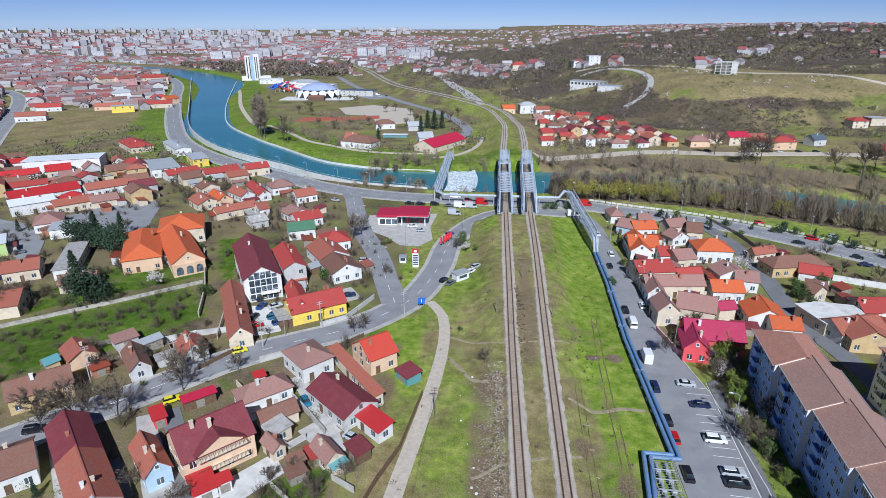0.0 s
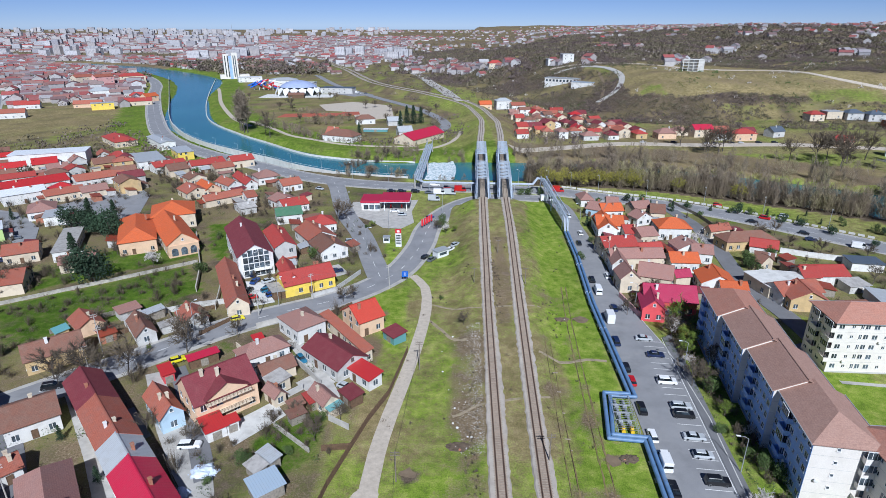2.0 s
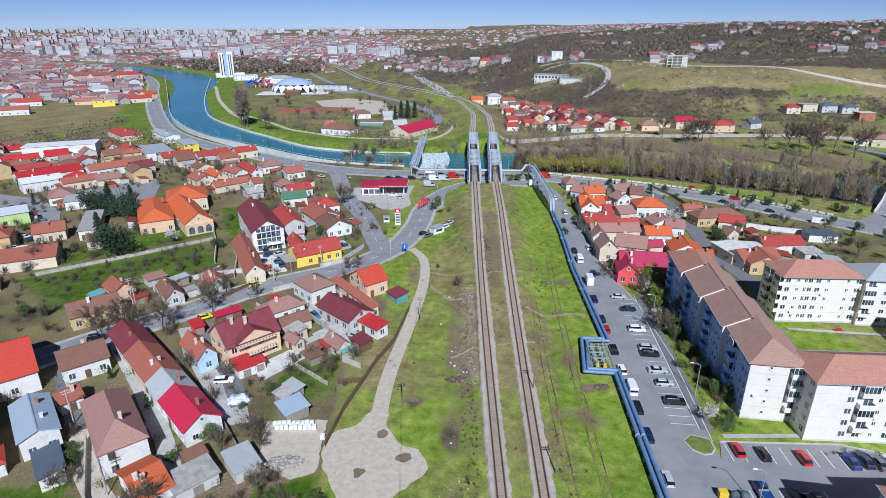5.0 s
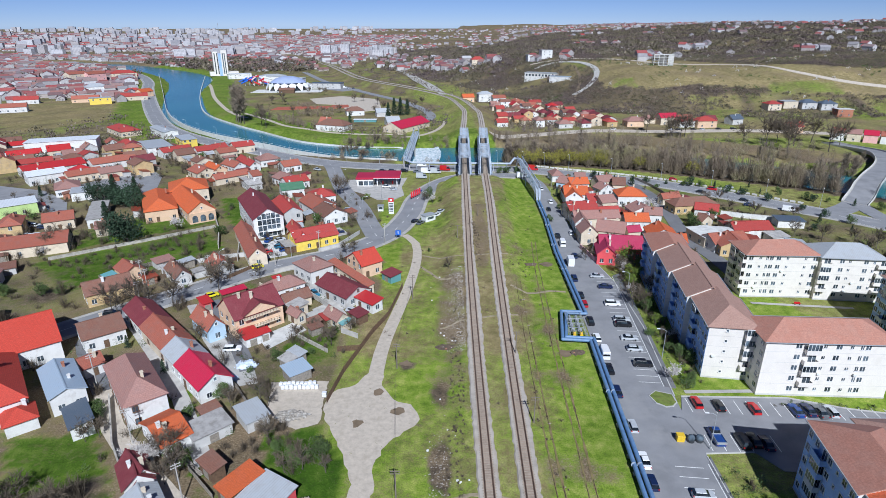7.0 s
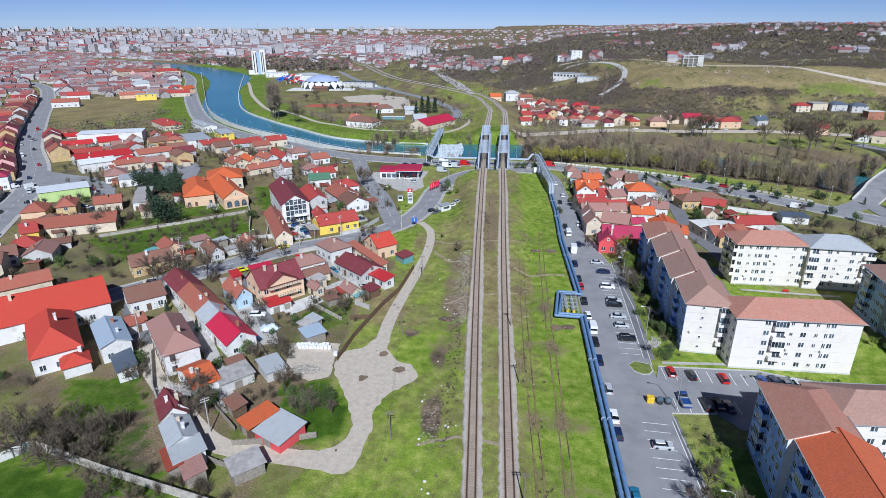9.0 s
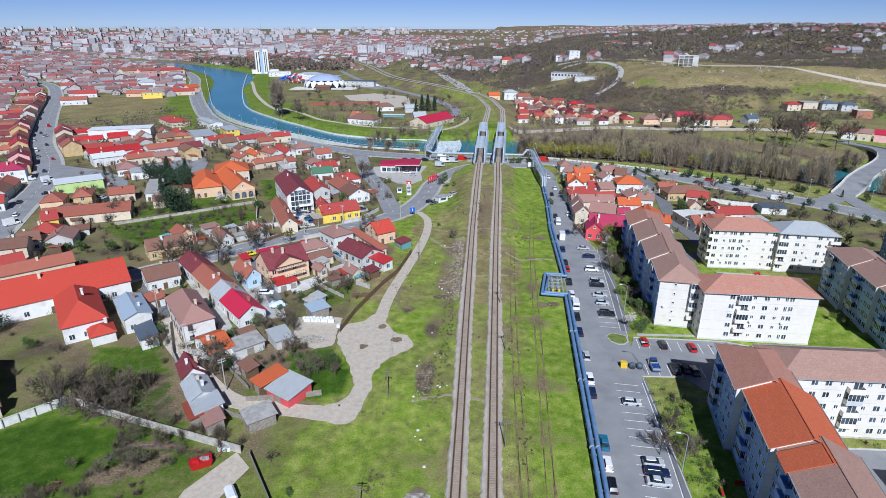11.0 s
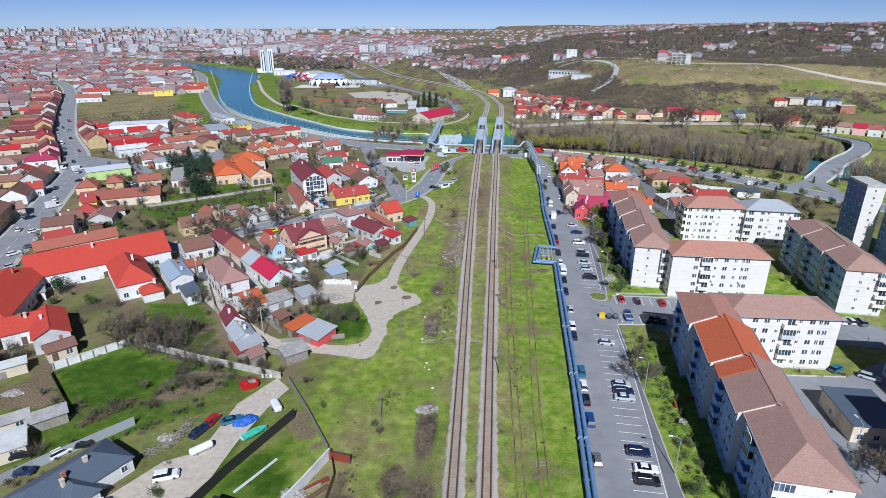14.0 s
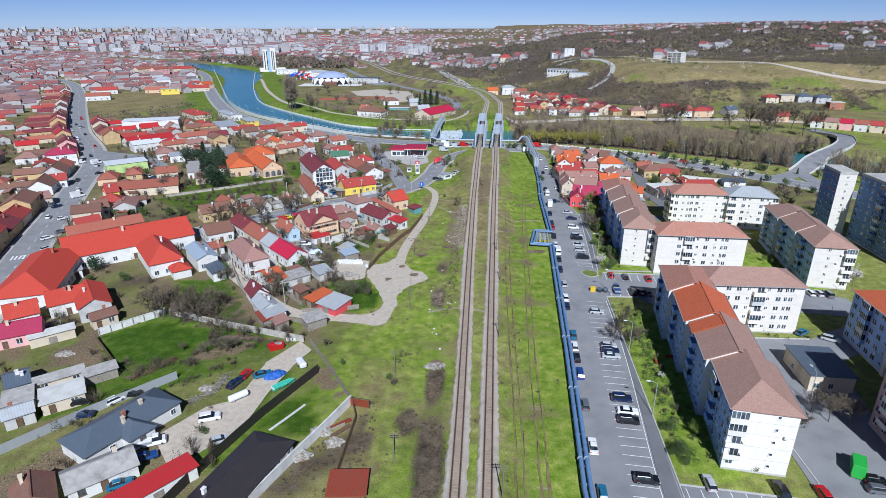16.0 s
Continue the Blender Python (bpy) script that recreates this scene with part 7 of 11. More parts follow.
def build_fir(seed):
    rnd = random.Random(seed)
    trunk, crown = bmesh.new(), bmesh.new()
    branch(trunk, Vector((0, 0, -0.03)), Vector((0, 0, 1)), 1.0, 0.02, 5, 0.01, rnd)
    for k in range(42):
        z = 0.1 + 0.88 * k / 42
        reach = 0.26 * (1 - z) ** 0.8 * rnd.uniform(0.75, 1.1) + 0.015
        for j in range(9):
            a = rnd.uniform(0, 6.28)
            for i in range(7):
                f = rnd.uniform(0.15, 1)
                p = Vector((math.cos(a) * reach * f, math.sin(a) * reach * f, z - 0.05 * f + rnd.uniform(-0.012, 0.012)))
                leaf(crown, p + Vector((rnd.uniform(-1, 1), rnd.uniform(-1, 1), 0)) * 0.02, rnd.uniform(0.009, 0.019), rnd)
    return trunk, crown


def build_bush(seed, round_top=False):
    rnd = random.Random(seed)
    trunk, crown = bmesh.new(), bmesh.new()
    for k in range(6):
        branch(trunk, Vector((rnd.uniform(-0.1, 0.1), rnd.uniform(-0.1, 0.1), -0.03)), spread(Vector((0, 0, 1)), rnd.uniform(0.1, 0.6), rnd), 0.7, 0.016, 3, 0.2, rnd)
    lumps = [(Vector((rnd.uniform(-0.28, 0.28), rnd.uniform(-0.28, 0.28), rnd.uniform(0.3, 0.75))), rnd.uniform(0.16, 0.3)) for k in range(9)]
    if round_top:
        lumps.append((Vector((0, 0, 0.58)), 0.42))
    for c, r in lumps:
        for k in range(170):
            d = Vector((rnd.gauss(0, 1), rnd.gauss(0, 1), rnd.gauss(0, 1))).normalized()
            leaf(crown, c + d * r * rnd.uniform(0.6, 1.05), rnd.uniform(0.016, 0.032), rnd)
    return trunk, crown


TREE_WORDS = {"bare": ("leafless grey-brown tree with fine twigs", "twigs"), "poplar": ("tall slender leafless poplar tree", "twigs_river"), "alder": ("leafless tan-brown riverside tree", "twigs_river"), "gold": ("willow with yellow-green spring twigs", "twigs_gold"),
              "bloom": ("small fruit tree covered in white blossom", "blossom"), "fresh": ("young tree with fresh yellow-green leaves", "leaf_fresh"), "fir": ("tall dark green pointed conifer", "leaf_fir"),
              "bush": ("dense dark green leafy shrub", "leaf_bush"), "bushbig": ("round evergreen tree with dense foliage", "leaf_fir")}


def tree(x, y, kind, height, z=None, wide=1.0):
    rnd = random.Random(int(x * 17 + y * 29))
    variant = rnd.randrange(4 if kind == "bare" else 2)
    z = terrain_at(x, y) if z is None else z
    m = Matrix.Translation((x, y, z)) @ Matrix.Rotation(rnd.uniform(0, 6.28), 4, "Z") @ Matrix.Diagonal((height * wide, height * wide, height, 1))
    if (kind, variant) not in TREES:
        seed = 11 + variant * 7
        tr, cr = build_fir(seed) if kind == "fir" else build_bush(seed, kind == "bushbig") if kind.startswith("bush") else build_bare(seed, kind)
        label, leafmat = TREE_WORDS[kind]
        t = thing("shrub" if kind == "bush" else "tree", Matrix(), label, "shrub" if kind == "bush" else "tree")
        part("trunk", tr, "bark", t)
        part("crown", cr, leafmat, t)
        t.matrix_basis = m
        TREES[kind, variant] = t
        return t
    t = copy_thing(TREES[kind, variant], Matrix())
    t.matrix_basis = m
    return t


for x, y, kind, h in ((50.5, 99, "fresh", 5), (48.5, 94, "bloom", 3.5), (48.8, 75, "fresh", 4), (51, 88, "fresh", 4.5), (52.3, 105, "gold", 6), (50.8, 68, "bloom", 3), (46.2, 12, "fresh", 2.5), (43.5, -18, "bloom", 2), (45.5, -30, "fresh", 2.5)):
    tree(x, y, kind, h)
tree(-54.4, -41.2, "bush", 1.3, wide=1.6)
tree(-33.5, 25.5, "bush", 5.0)
tree(-36.0, 22.0, "bare", 6)
tree(-44.0, 29.0, "bare", 6.5)
tree(-42.0, 27.0, "bush", 3)
tree(-31.5, 21.0, "bare", 4)
tree(-58.5, 44.0, "bush", 4.5)
tree(-55.0, 40.0, "bare", 6)
tree(-50.0, 44.0, "bare", 6)
tree(-47.5, 41.0, "bare", 5)
tree(-63.0, 37.5, "bush", 3.5)
tree(-38.0, 66.0, "bare", 5)
tree(-42.5, 62.0, "bush", 2.5)
tree(-49.5, 58.5, "bush", 4.0)
tree(-126.9, 141.2, "bushbig", 13)
tree(-133.7, 147.2, "bushbig", 11)
tree(-141.9, 155.8, "fir", 13)
tree(-143.8, 182.4, "bushbig", 12)
tree(-141.9, 184.0, "fir", 10)
tree(-137.0, 144.9, "bare", 8)
tree(-133.1, 166.1, "bare", 6)
tree(-114.2, 154.8, "bloom", 6)
tree(-154.7, 139.9, "bare", 7)
tree(-120.6, 177.6, "bush", 3)
tree(-102.1, 184.3, "bush", 3)
tree(-115.0, 189.9, "bush", 3)
tree(-78.4, 99.1, "bare", 10)
tree(-78.4, 110.7, "bare", 6)
tree(-88.0, 88.6, "bare", 11)
tree(-97.2, 87.5, "bare", 11)
tree(-104.7, 86.5, "bare", 9)
tree(-101.4, 83.1, "bare", 7)
tree(-68.0, 107.1, "bare", 6)
tree(-43.1, 128.0, "bare", 6)
tree(-40.5, 130.8, "bare", 5)
tree(-82.6, 104.1, "bare", 9)
tree(-94.4, 88.3, "bare", 8)
tree(-79.1, 112.3, "bare", 7)
tree(-88.6, 100.0, "fresh", 2)
tree(-38.4, 68.2, "bare", 5)
tree(-33.8, 72.0, "bare", 5)
tree(-37.8, 72.7, "bush", 2.5)
tree(-48.8, 72.2, "bare", 3)
tree(-6.7, 113.0, "bare", 4.5)
tree(-13.2, 130.9, "bush", 1.5)
tree(36.9, 163.5, "bush", 3.2)
tree(-58.2, 202.2, "bare", 11)
tree(-56.0, 209.0, "bare", 9)
tree(-43.0, 197.9, "fresh", 3.5)
tree(-45.2, 196.1, "bush", 2.5)
tree(-14.2, 197.5, "bush", 6)
tree(-16.0, 194.0, "bare", 5)
tree(-12.3, 190.9, "bloom", 4)
tree(-8.7, 189.5, "fresh", 3)
tree(24.2, 246.6, "bush", 4)
tree(28.6, 246.8, "bush", 5)
tree(34.5, 247.1, "bush", 4)
tree(46.9, 200.3, "fir", 5)
tree(44.6, 165.8, "bare", 7)
tree(44.9, 172.8, "bare", 6)
tree(44.3, 180.3, "bush", 3.5)
tree(41.1, 121.1, "bare", 6)
tree(57.0, 109.5, "fresh", 8)
tree(54.5, 110.0, "bare", 7)
tree(51.7, 109.9, "bloom", 5)
tree(93.5, 155.2, "bush", 6)
tree(95.4, 161.5, "bush", 5)
tree(106.3, 167.5, "bush", 5)
tree(53.6, 114.4, "fresh", 9)
tree(49.4, 108.6, "bare", 7)
tree(51.7, 102.9, "fresh", 7)
tree(46.1, 85.7, "bare", 8)
tree(48.3, 84.5, "bare", 7)
tree(49.5, 83.4, "bush", 5)
tree(53.7, 92.6, "bare", 8)
tree(43.0, 48.3, "bloom", 4.5)
tree(45.9, 46.1, "bush", 4)
tree(47.5, 62.1, "bush", 3)
tree(47.7, 67.4, "bare", 4)
tree(49.3, 58.8, "bush", 4)
tree(51.1, 55.5, "bush", 4)
tree(45.5, 69.3, "bush", 3)
tree(52.1, 54.0, "bush", 2.5)
tree(53.2, 134.5, "bare", 6)
tree(36.5, -1.7, "bare", 6)
tree(40.2, -4.4, "bare", 6)
tree(39.4, 2.8, "bare", 7)
tree(43.2, -1.4, "bare", 5)
tree(38.7, -43.8, "bush", 4)
tree(44.1, -37.9, "fresh", 4)
tree(38.9, -36.4, "bush", 3)
tree(39.6, -46.1, "bush", 2)
tree(51.7, -47.0, "bush", 2.5)
tree(71.5, -29.4, "bare", 6)
tree(73.5, -32.2, "bare", 7)
tree(76.4, -31.1, "bare", 6)
tree(77.6, -32.9, "bare", 6)
tree(65.1, -36.1, "bare", 6)
tree(119.4, 36.1, "bloom", 6)
tree(103.6, 52.7, "bush", 3)
tree(101.0, 54.9, "fresh", 3)
tree(-63.9, 25.4, "bare", 6)
tree(-62.1, 26.2, "bare", 7)
tree(-58.0, 19.4, "bare", 8)
tree(-58.8, 22.7, "bush", 6)
tree(-60.0, 18.6, "bare", 6)
tree(-66.5, 23.7, "bloom", 6)
tree(-64.3, 22.8, "bloom", 4)
tree(-72.2, 41.6, "bloom", 6)
tree(-76.6, 46.4, "bloom", 5)
tree(-74.8, 36.2, "fir", 3)
tree(-89.7, 65.5, "fir", 4)
tree(-75.6, 54.2, "fir", 4)
tree(-55.3, 53.9, "bush", 2)
tree(-81.9, 37.3, "bush", 4)
tree(-83.8, 39.5, "bush", 4)
tree(-80.6, 30.2, "bare", 5)
tree(-73.0, 67.6, "bare", 6)
tree(-43.7, 74.0, "bare", 4)
tree(-62.2, 64.2, "bare", 6)
tree(-126.2, 37.3, "bushbig", 6)
tree(-112.0, 30.1, "bush", 3.5)
tree(-123.2, 29.6, "bush", 3)
tree(-92.4, 8.2, "bare", 8)
tree(-86.8, 5.1, "bare", 9)
tree(-93.5, 13.3, "bare", 7)
tree(-85.3, 10.2, "bare", 8)
tree(-79.8, 8.7, "bare", 8)
tree(-76.6, 8.8, "bare", 8)
tree(-74.8, 12.3, "bare", 7)
tree(-79.9, 2.2, "bare", 8)
tree(-75.3, 2.4, "bare", 7)
tree(-87.8, 11.8, "bare", 7)
tree(-83.8, 15.5, "bare", 6)
tree(-73.6, 5.7, "bare", 6)
tree(-78.4, 31.5, "bare", 5)
tree(-37.5, -7.5, "bare", 3)
tree(-37.1, 23.2, "bush", 5)
tree(-39.2, 21.2, "bare", 5)
tree(-60.3, -4.4, "bare", 4)
tree(-65.3, -3.1, "bare", 5)
tree(-68.8, -1.8, "bare", 5)
tree(-61.2, -10.8, "bare", 5)
tree(-66.9, -12.5, "bare", 4)
tree(-31.6, -15.2, "bush", 1.6)
tree(-73.4, -11.3, "bare", 3)
tree(-19.4, -21.0, "bush", 2)
tree(-18.1, -23.9, "bare", 2.5)
tree(-161.0, 191.1, "bushbig", 13)
tree(-157.0, 191.3, "fir", 15)
tree(-151.7, 188.1, "bushbig", 12)
tree(-151.3, 198.5, "fir", 12)
tree(-167.2, 194.3, "bushbig", 10)
tree(-152.3, 139.0, "bare", 9)
tree(-149.4, 144.1, "bare", 7)
tree(-140.8, 149.7, "bare", 7)
tree(-130.3, 144.9, "bare", 6)
tree(-121.2, 173.4, "bloom", 5)
tree(-152.5, 134.0, "bare", 8)
tree(-142.7, 96.4, "bush", 5)
tree(-147.3, 96.2, "bush", 4)
tree(-131.2, 96.9, "bush", 5)
tree(-125.4, 97.1, "bush", 4)
tree(-154.2, 95.9, "bush", 4)
tree(-109.6, 113.5, "bare", 6)
tree(-93.6, 110.1, "bare", 6)
tree(-102.9, 105.7, "bare", 6)

# ---------------- the town beyond ----------------
AVENUE = smooth_line(STREET_WEST, 15)
SHORE = smooth_line(BOULEVARD, 15)
MAINLINE = smooth_line(MAIN, 8)
DECK_LINE = smooth_line([(181, 186), (186, 191), (192, 197), (200, 206), (216, 223), (236, 243), (251, 262), (262, 284), (266, 306), (262, 330)], 4)
TAKEN = [(o.matrix_basis.translation.x, o.matrix_basis.translation.y) for o in bpy.data.objects if o.parent is None and o.type == "EMPTY" and o.name.split(".")[0] in ("house", "hall", "shed", "apartment_block")]
WALLS = ("plaster_white", "plaster_cream", "plaster_grey", "plaster_ochre", "plaster_grey", "plaster_cream", "plaster_peach")
ROOFS = ("tile_red", "tile_rust", "tile_rust", "tile_brown", "tile_brown", "tile_pinkish", "tile_burgundy", "tile_red", "tile_rust", "tin_red", "tile_burgundy", "tile_brown", "tile_burgundy")


def clear_of(x, y, gap, roads=True):
    if any((x - a) ** 2 + (y - b) ** 2 < gap * gap for a, b in TAKEN):
        return False
    if roads:
        for key, line, width in (("avenue", AVENUE, 14), ("shore", SHORE, 16), ("main", MAINLINE, 12), ("north", RAIL_NORTH, 22)):
            if line_gap(key, line, x, y) < width:
                return False
    return line_gap("river", RIVER, x, y) > 44


def settle(poly, count, seed, gap, angle, wide=(8, 13), eave=(3.2, 4.5)):
    """Single houses set down in a quarter, clear of roads, river and one another."""
    rnd = random.Random(seed)
    xs, ys = [p[0] for p in poly], [p[1] for p in poly]
    made = tries = 0
    while made < count and tries < count * 25:
        tries += 1
        x, y = rnd.uniform(min(xs), max(xs)), rnd.uniform(min(ys), max(ys))
        if not in_poly(poly, x, y) or not clear_of(x, y, gap):
            continue
        TAKEN.append((x, y))
        L, W = rnd.uniform(*wide), rnd.uniform(wide[0] - 1, wide[0] + 2)
        tall = rnd.random() < 0.2
        house(round(x, 1), round(y, 1), round(L, 1), round(W, 1), angle + rnd.choice((0, 90)) + rnd.uniform(-6, 6), 5.6 if tall else rnd.uniform(*eave), rnd.uniform(1.9, 2.8),
              rnd.choice(("gable", "gable", "hip")), rnd.choice(WALLS), rnd.choice(ROOFS), 2 if tall else 1, near=False)
        made += 1


def street_row(line, side, y0, y1, seed, offset, wide=(10, 18), depth=(8.5, 11)):
    """Houses wall to wall along one side of a street, ridges along it."""
    rnd = random.Random(seed)
    row, k = [], 0
    run = [0.0]
    for a, b in zip(line[:-1], line[1:]):
        run.append(run[-1] + (b - a).length)
    at = 0.0
    while at < run[-1]:
        L = rnd.uniform(*wide)
        mid = at + L / 2
        at += L + (rnd.uniform(2.5, 4) if rnd.random() < 0.25 else 0.15)
        k = int(np.searchsorted(run, mid)) - 1
        if k < 0 or k >= len(line) - 1:
            continue
        a, b = line[k], line[k + 1]
        d = (b - a).normalized()
        q = a + d * (mid - run[k])
        W = rnd.uniform(*depth)
        x, y = q.x + side * d.y * (offset + W / 2), q.y - side * d.x * (offset + W / 2)
        if not y0 < y < y1 or not clear_of(x, y, 11, False) or line_gap("main", MAINLINE, x, y) < 12:
            continue
        ang = math.degrees(math.atan2(d.y, d.x))
        row.append((x, y))
        two = rnd.random() < 0.3
        house(round(x, 1), round(y, 1), round(L - 0.7, 1), round(W, 1), round(ang), 6.4 if two else rnd.uniform(3.6, 4.6), rnd.uniform(2.6, 3.4), "gable", rnd.choice(WALLS + ("plaster_pink", "plaster_ochre")), rnd.choice(ROOFS), 2 if two else 1, near=False)
        if rnd.random() < 0.62:
            # a wing behind it along the edge of the plot
            lw, ww = rnd.uniform(10, 20), rnd.uniform(5.5, 7)
            ox, oy = x + side * d.y * (W / 2 + lw / 2) + d.x * (L / 2 - ww / 2 - 0.4), y - side * d.x * (W / 2 + lw / 2) + d.y * (L / 2 - ww / 2 - 0.4)
            if clear_of(ox, oy, 9):
                row.append((ox, oy))
                house(round(ox, 1), round(oy, 1), round(lw, 1), round(ww, 1), round(ang + 90), rnd.uniform(2.8, 3.6), rnd.uniform(1.8, 2.4), "gable", rnd.choice(WALLS), rnd.choice(ROOFS), 1, near=False, windows=False)
    TAKEN.extend(row)


street_row(AVENUE, -1, 15, 560, 31, 8.4)
street_row(AVENUE, 1, 246, 330, 32, 8.4)
settle([(40, 402), (38, 500), (70, 545), (105, 520), (130, 450), (150, 402), (100, 392)], 46, 3, 10.5, 12)
settle([(-168, 62), (-150, 110), (-180, 158), (-192, 150), (-176, 95)], 8, 6, 10, 26)
settle([(-270, 50), (-195, 50), (-222, 130), (-260, 215), (-340, 200)], 20, 7, 10, 26)
settle([(-340, 200), (-265, 225), (-355, 335), (-430, 330)], 14, 8, 11, 40)
settle([(-250, 250), (-200, 235), (-150, 260), (-150, 320), (-230, 330), (-285, 300)], 16, 9, 11, 40)
# houses on the north bank and below the hill
for x, y, L, W, a, e, r, shape, wall, tile, n in (
        (180, 412, 15, 10, 8, 6, 3, "gable", "plaster_cream", "tin_crimson", 2), (190, 400, 13, 10, 5, 5, 2.6, "hip", "plaster_white", "tile_red", 2), (205, 398, 16, 11, 4, 5.5, 2.6, "hip", "plaster_peach", "tile_red", 2),
        (236, 412, 11, 9, 20, 4.5, 3, "gable", "plaster_grey", "tin_dark", 1), (196, 416, 12, 9, 8, 4.5, 2.6, "gable", "plaster_white", "tile_rust", 1), (166, 418, 11, 9, 8, 4, 2.6, "hip", "plaster_cream", "tile_pinkish", 1), (216, 414, 10, 8, 8, 4, 2.6, "gable", "plaster_white", "tile_burgundy", 1), (150, 404, 14, 10, 6, 4.5, 3, "hip", "plaster_peach", "tile_pinkish", 1), (299, 470, 13, 10, 5, 5.5, 2.4, "hip", "plaster_cream", "tile_red", 2), (315, 473, 14, 10, 5, 6, 0.4, "flat", "plaster_cream", "tin_grey", 2),
        (331, 470, 14, 10, 2, 5.6, 2.6, "hip", "plaster_grey", "tin_dark", 2), (347, 466, 14, 10, -2, 5.6, 2.6, "hip", "plaster_grey", "tin_dark", 2), (350, 447, 13, 9, -4, 6.5, 0.4, "flat", "brick_red", "concrete_pale", 2),
        (262, 372, 11, 9, -15, 5, 3, "gable", "plaster_peach", "tile_red", 1)):
    house(x, y, L, W, a, e, r, shape, wall, tile, n, near=False)
    TAKEN.append((x, y))
for k in range(6):
    f = k / 5
    house(round(276 + 40 * f, 1), round(342 - 27 * f, 1), 8.2, 9, -34, 5.6, 2.6, "gable", ("plaster_white", "plaster_cream", "plaster_pink")[k % 3], ("tile_red", "tile_pinkish", "tin_crimson", "tile_rust")[k % 4], 2, near=False)
for x, y, a in ((172, 380, 5), (178, 381, 5), (190, 382, 3), (197, 382, 3), (210, 383, 0), (222, 384, 0), (150, 384, 8), (128, 384, 12)):
    car(x, y, a, ("sedan", "hatch", "wagon", "van")[x % 4], ("white", "silver", "black", "navy")[x % 4])
# larger houses of the quarter across the field
for x, y, L, W, a, e, r, shape, wall, tile, n in (
        (-512, 775, 26, 13, 62, 14, 3, "gable", "plaster_cream", "tile_rust", 3), (-494, 790, 26, 12, 62, 13, 3, "gable", "plaster_pink", "tile_rust", 3), (-480, 842, 34, 16, 35, 10, 4, "hip", "plaster_cream", "tile_red", 3),
        (-422, 660, 24, 14, 32, 8, 3.5, "hip", "plaster_white", "tin_grey", 2), (-361, 556, 20, 10, 30, 6.5, 0.4, "flat", "plaster_yellow", "tin_grey", 2), (-412, 497, 24, 11, 25, 5, 3, "gable", "plaster_white", "tile_rust", 1),
        (-385, 572, 26, 9, 20, 4, 3, "gable", "plaster_peach", "tile_rust", 1), (-342, 590, 26, 10, 25, 4.5, 3, "gable", "plaster_cream", "tile_red", 1), (-440, 560, 22, 10, 25, 4.5, 3, "gable", "plaster_white", "tile_red", 1),
        (-345, 620, 16, 10, 65, 6, 3, "gable", "plaster_peach", "tile_orange", 2), (-368, 640, 18, 10, 30, 5, 3, "hip", "plaster_cream", "tile_red", 1)):
    house(x, y, L, W, a, e, r, shape, wall, tile, n, near=False)
    TAKEN.append((x, y))


for x, y, L, W, a, e, r, shape, wall, tile, n in (
        (111, 146, 14, 9, 2, 3.8, 2, "gable", "plaster_white", "tile_red", 1), (91, 139, 9, 12, 10, 4, 0.4, "flat", "plaster_cream", "concrete_pale", 1), (95, 133, 14, 9, 12, 3.6, 2.4, "gable", "plaster_white", "tile_rust", 1),
        (133, 157, 10, 7, -10, 3, 0.4, "flat", "plaster_white", "tin_dark", 1), (120, 128, 12, 6, 80, 2.6, 0.6, "shed", "plaster_grey", "tin_grey", 0), (108, 122, 9, 6, 5, 2.6, 0.6, "shed", "plaster_cream", "tile_brown", 0),
        (106, 172, 9, 7, -25, 3, 2, "gable", "plaster_white", "tile_red", 1), (118, 139, 7, 5, 10, 2.6, 0.5, "shed", "plaster_grey", "eternit", 0)):
    house(x, y, L, W, a, e, r, shape, wall, tile, n, near=False)
    TAKEN.append((x, y))
VERGE = random.Random(90)
for x, y in ((128, 212), (131, 205), (137, 201), (143, 191), (151, 177), (155, 167), (154, 149), (166, 145), (167, 138), (147, 215), (157, 206), (118, 218), (108, 222), (98, 226), (100, 214), (90, 221), (80, 232), (74, 237), (160, 158), (164, 190), (148, 160), (140, 150)):
    tree(x, y, VERGE.choice(("bush", "fir", "bushbig", "bushbig")), VERGE.uniform(3.0, 5.5))
for x, y, h in ((125, 168, 7), (118, 176, 6), (112, 186, 7), (140, 165, 6), (128, 144, 7), (135, 138, 8), (145, 135, 7), (126, 116, 8), (140, 122, 9), (150, 130, 8), (99, 190, 6), (120, 190, 6), (136, 110, 8), (152, 112, 9)):
    tree(x, y, "bare", h)


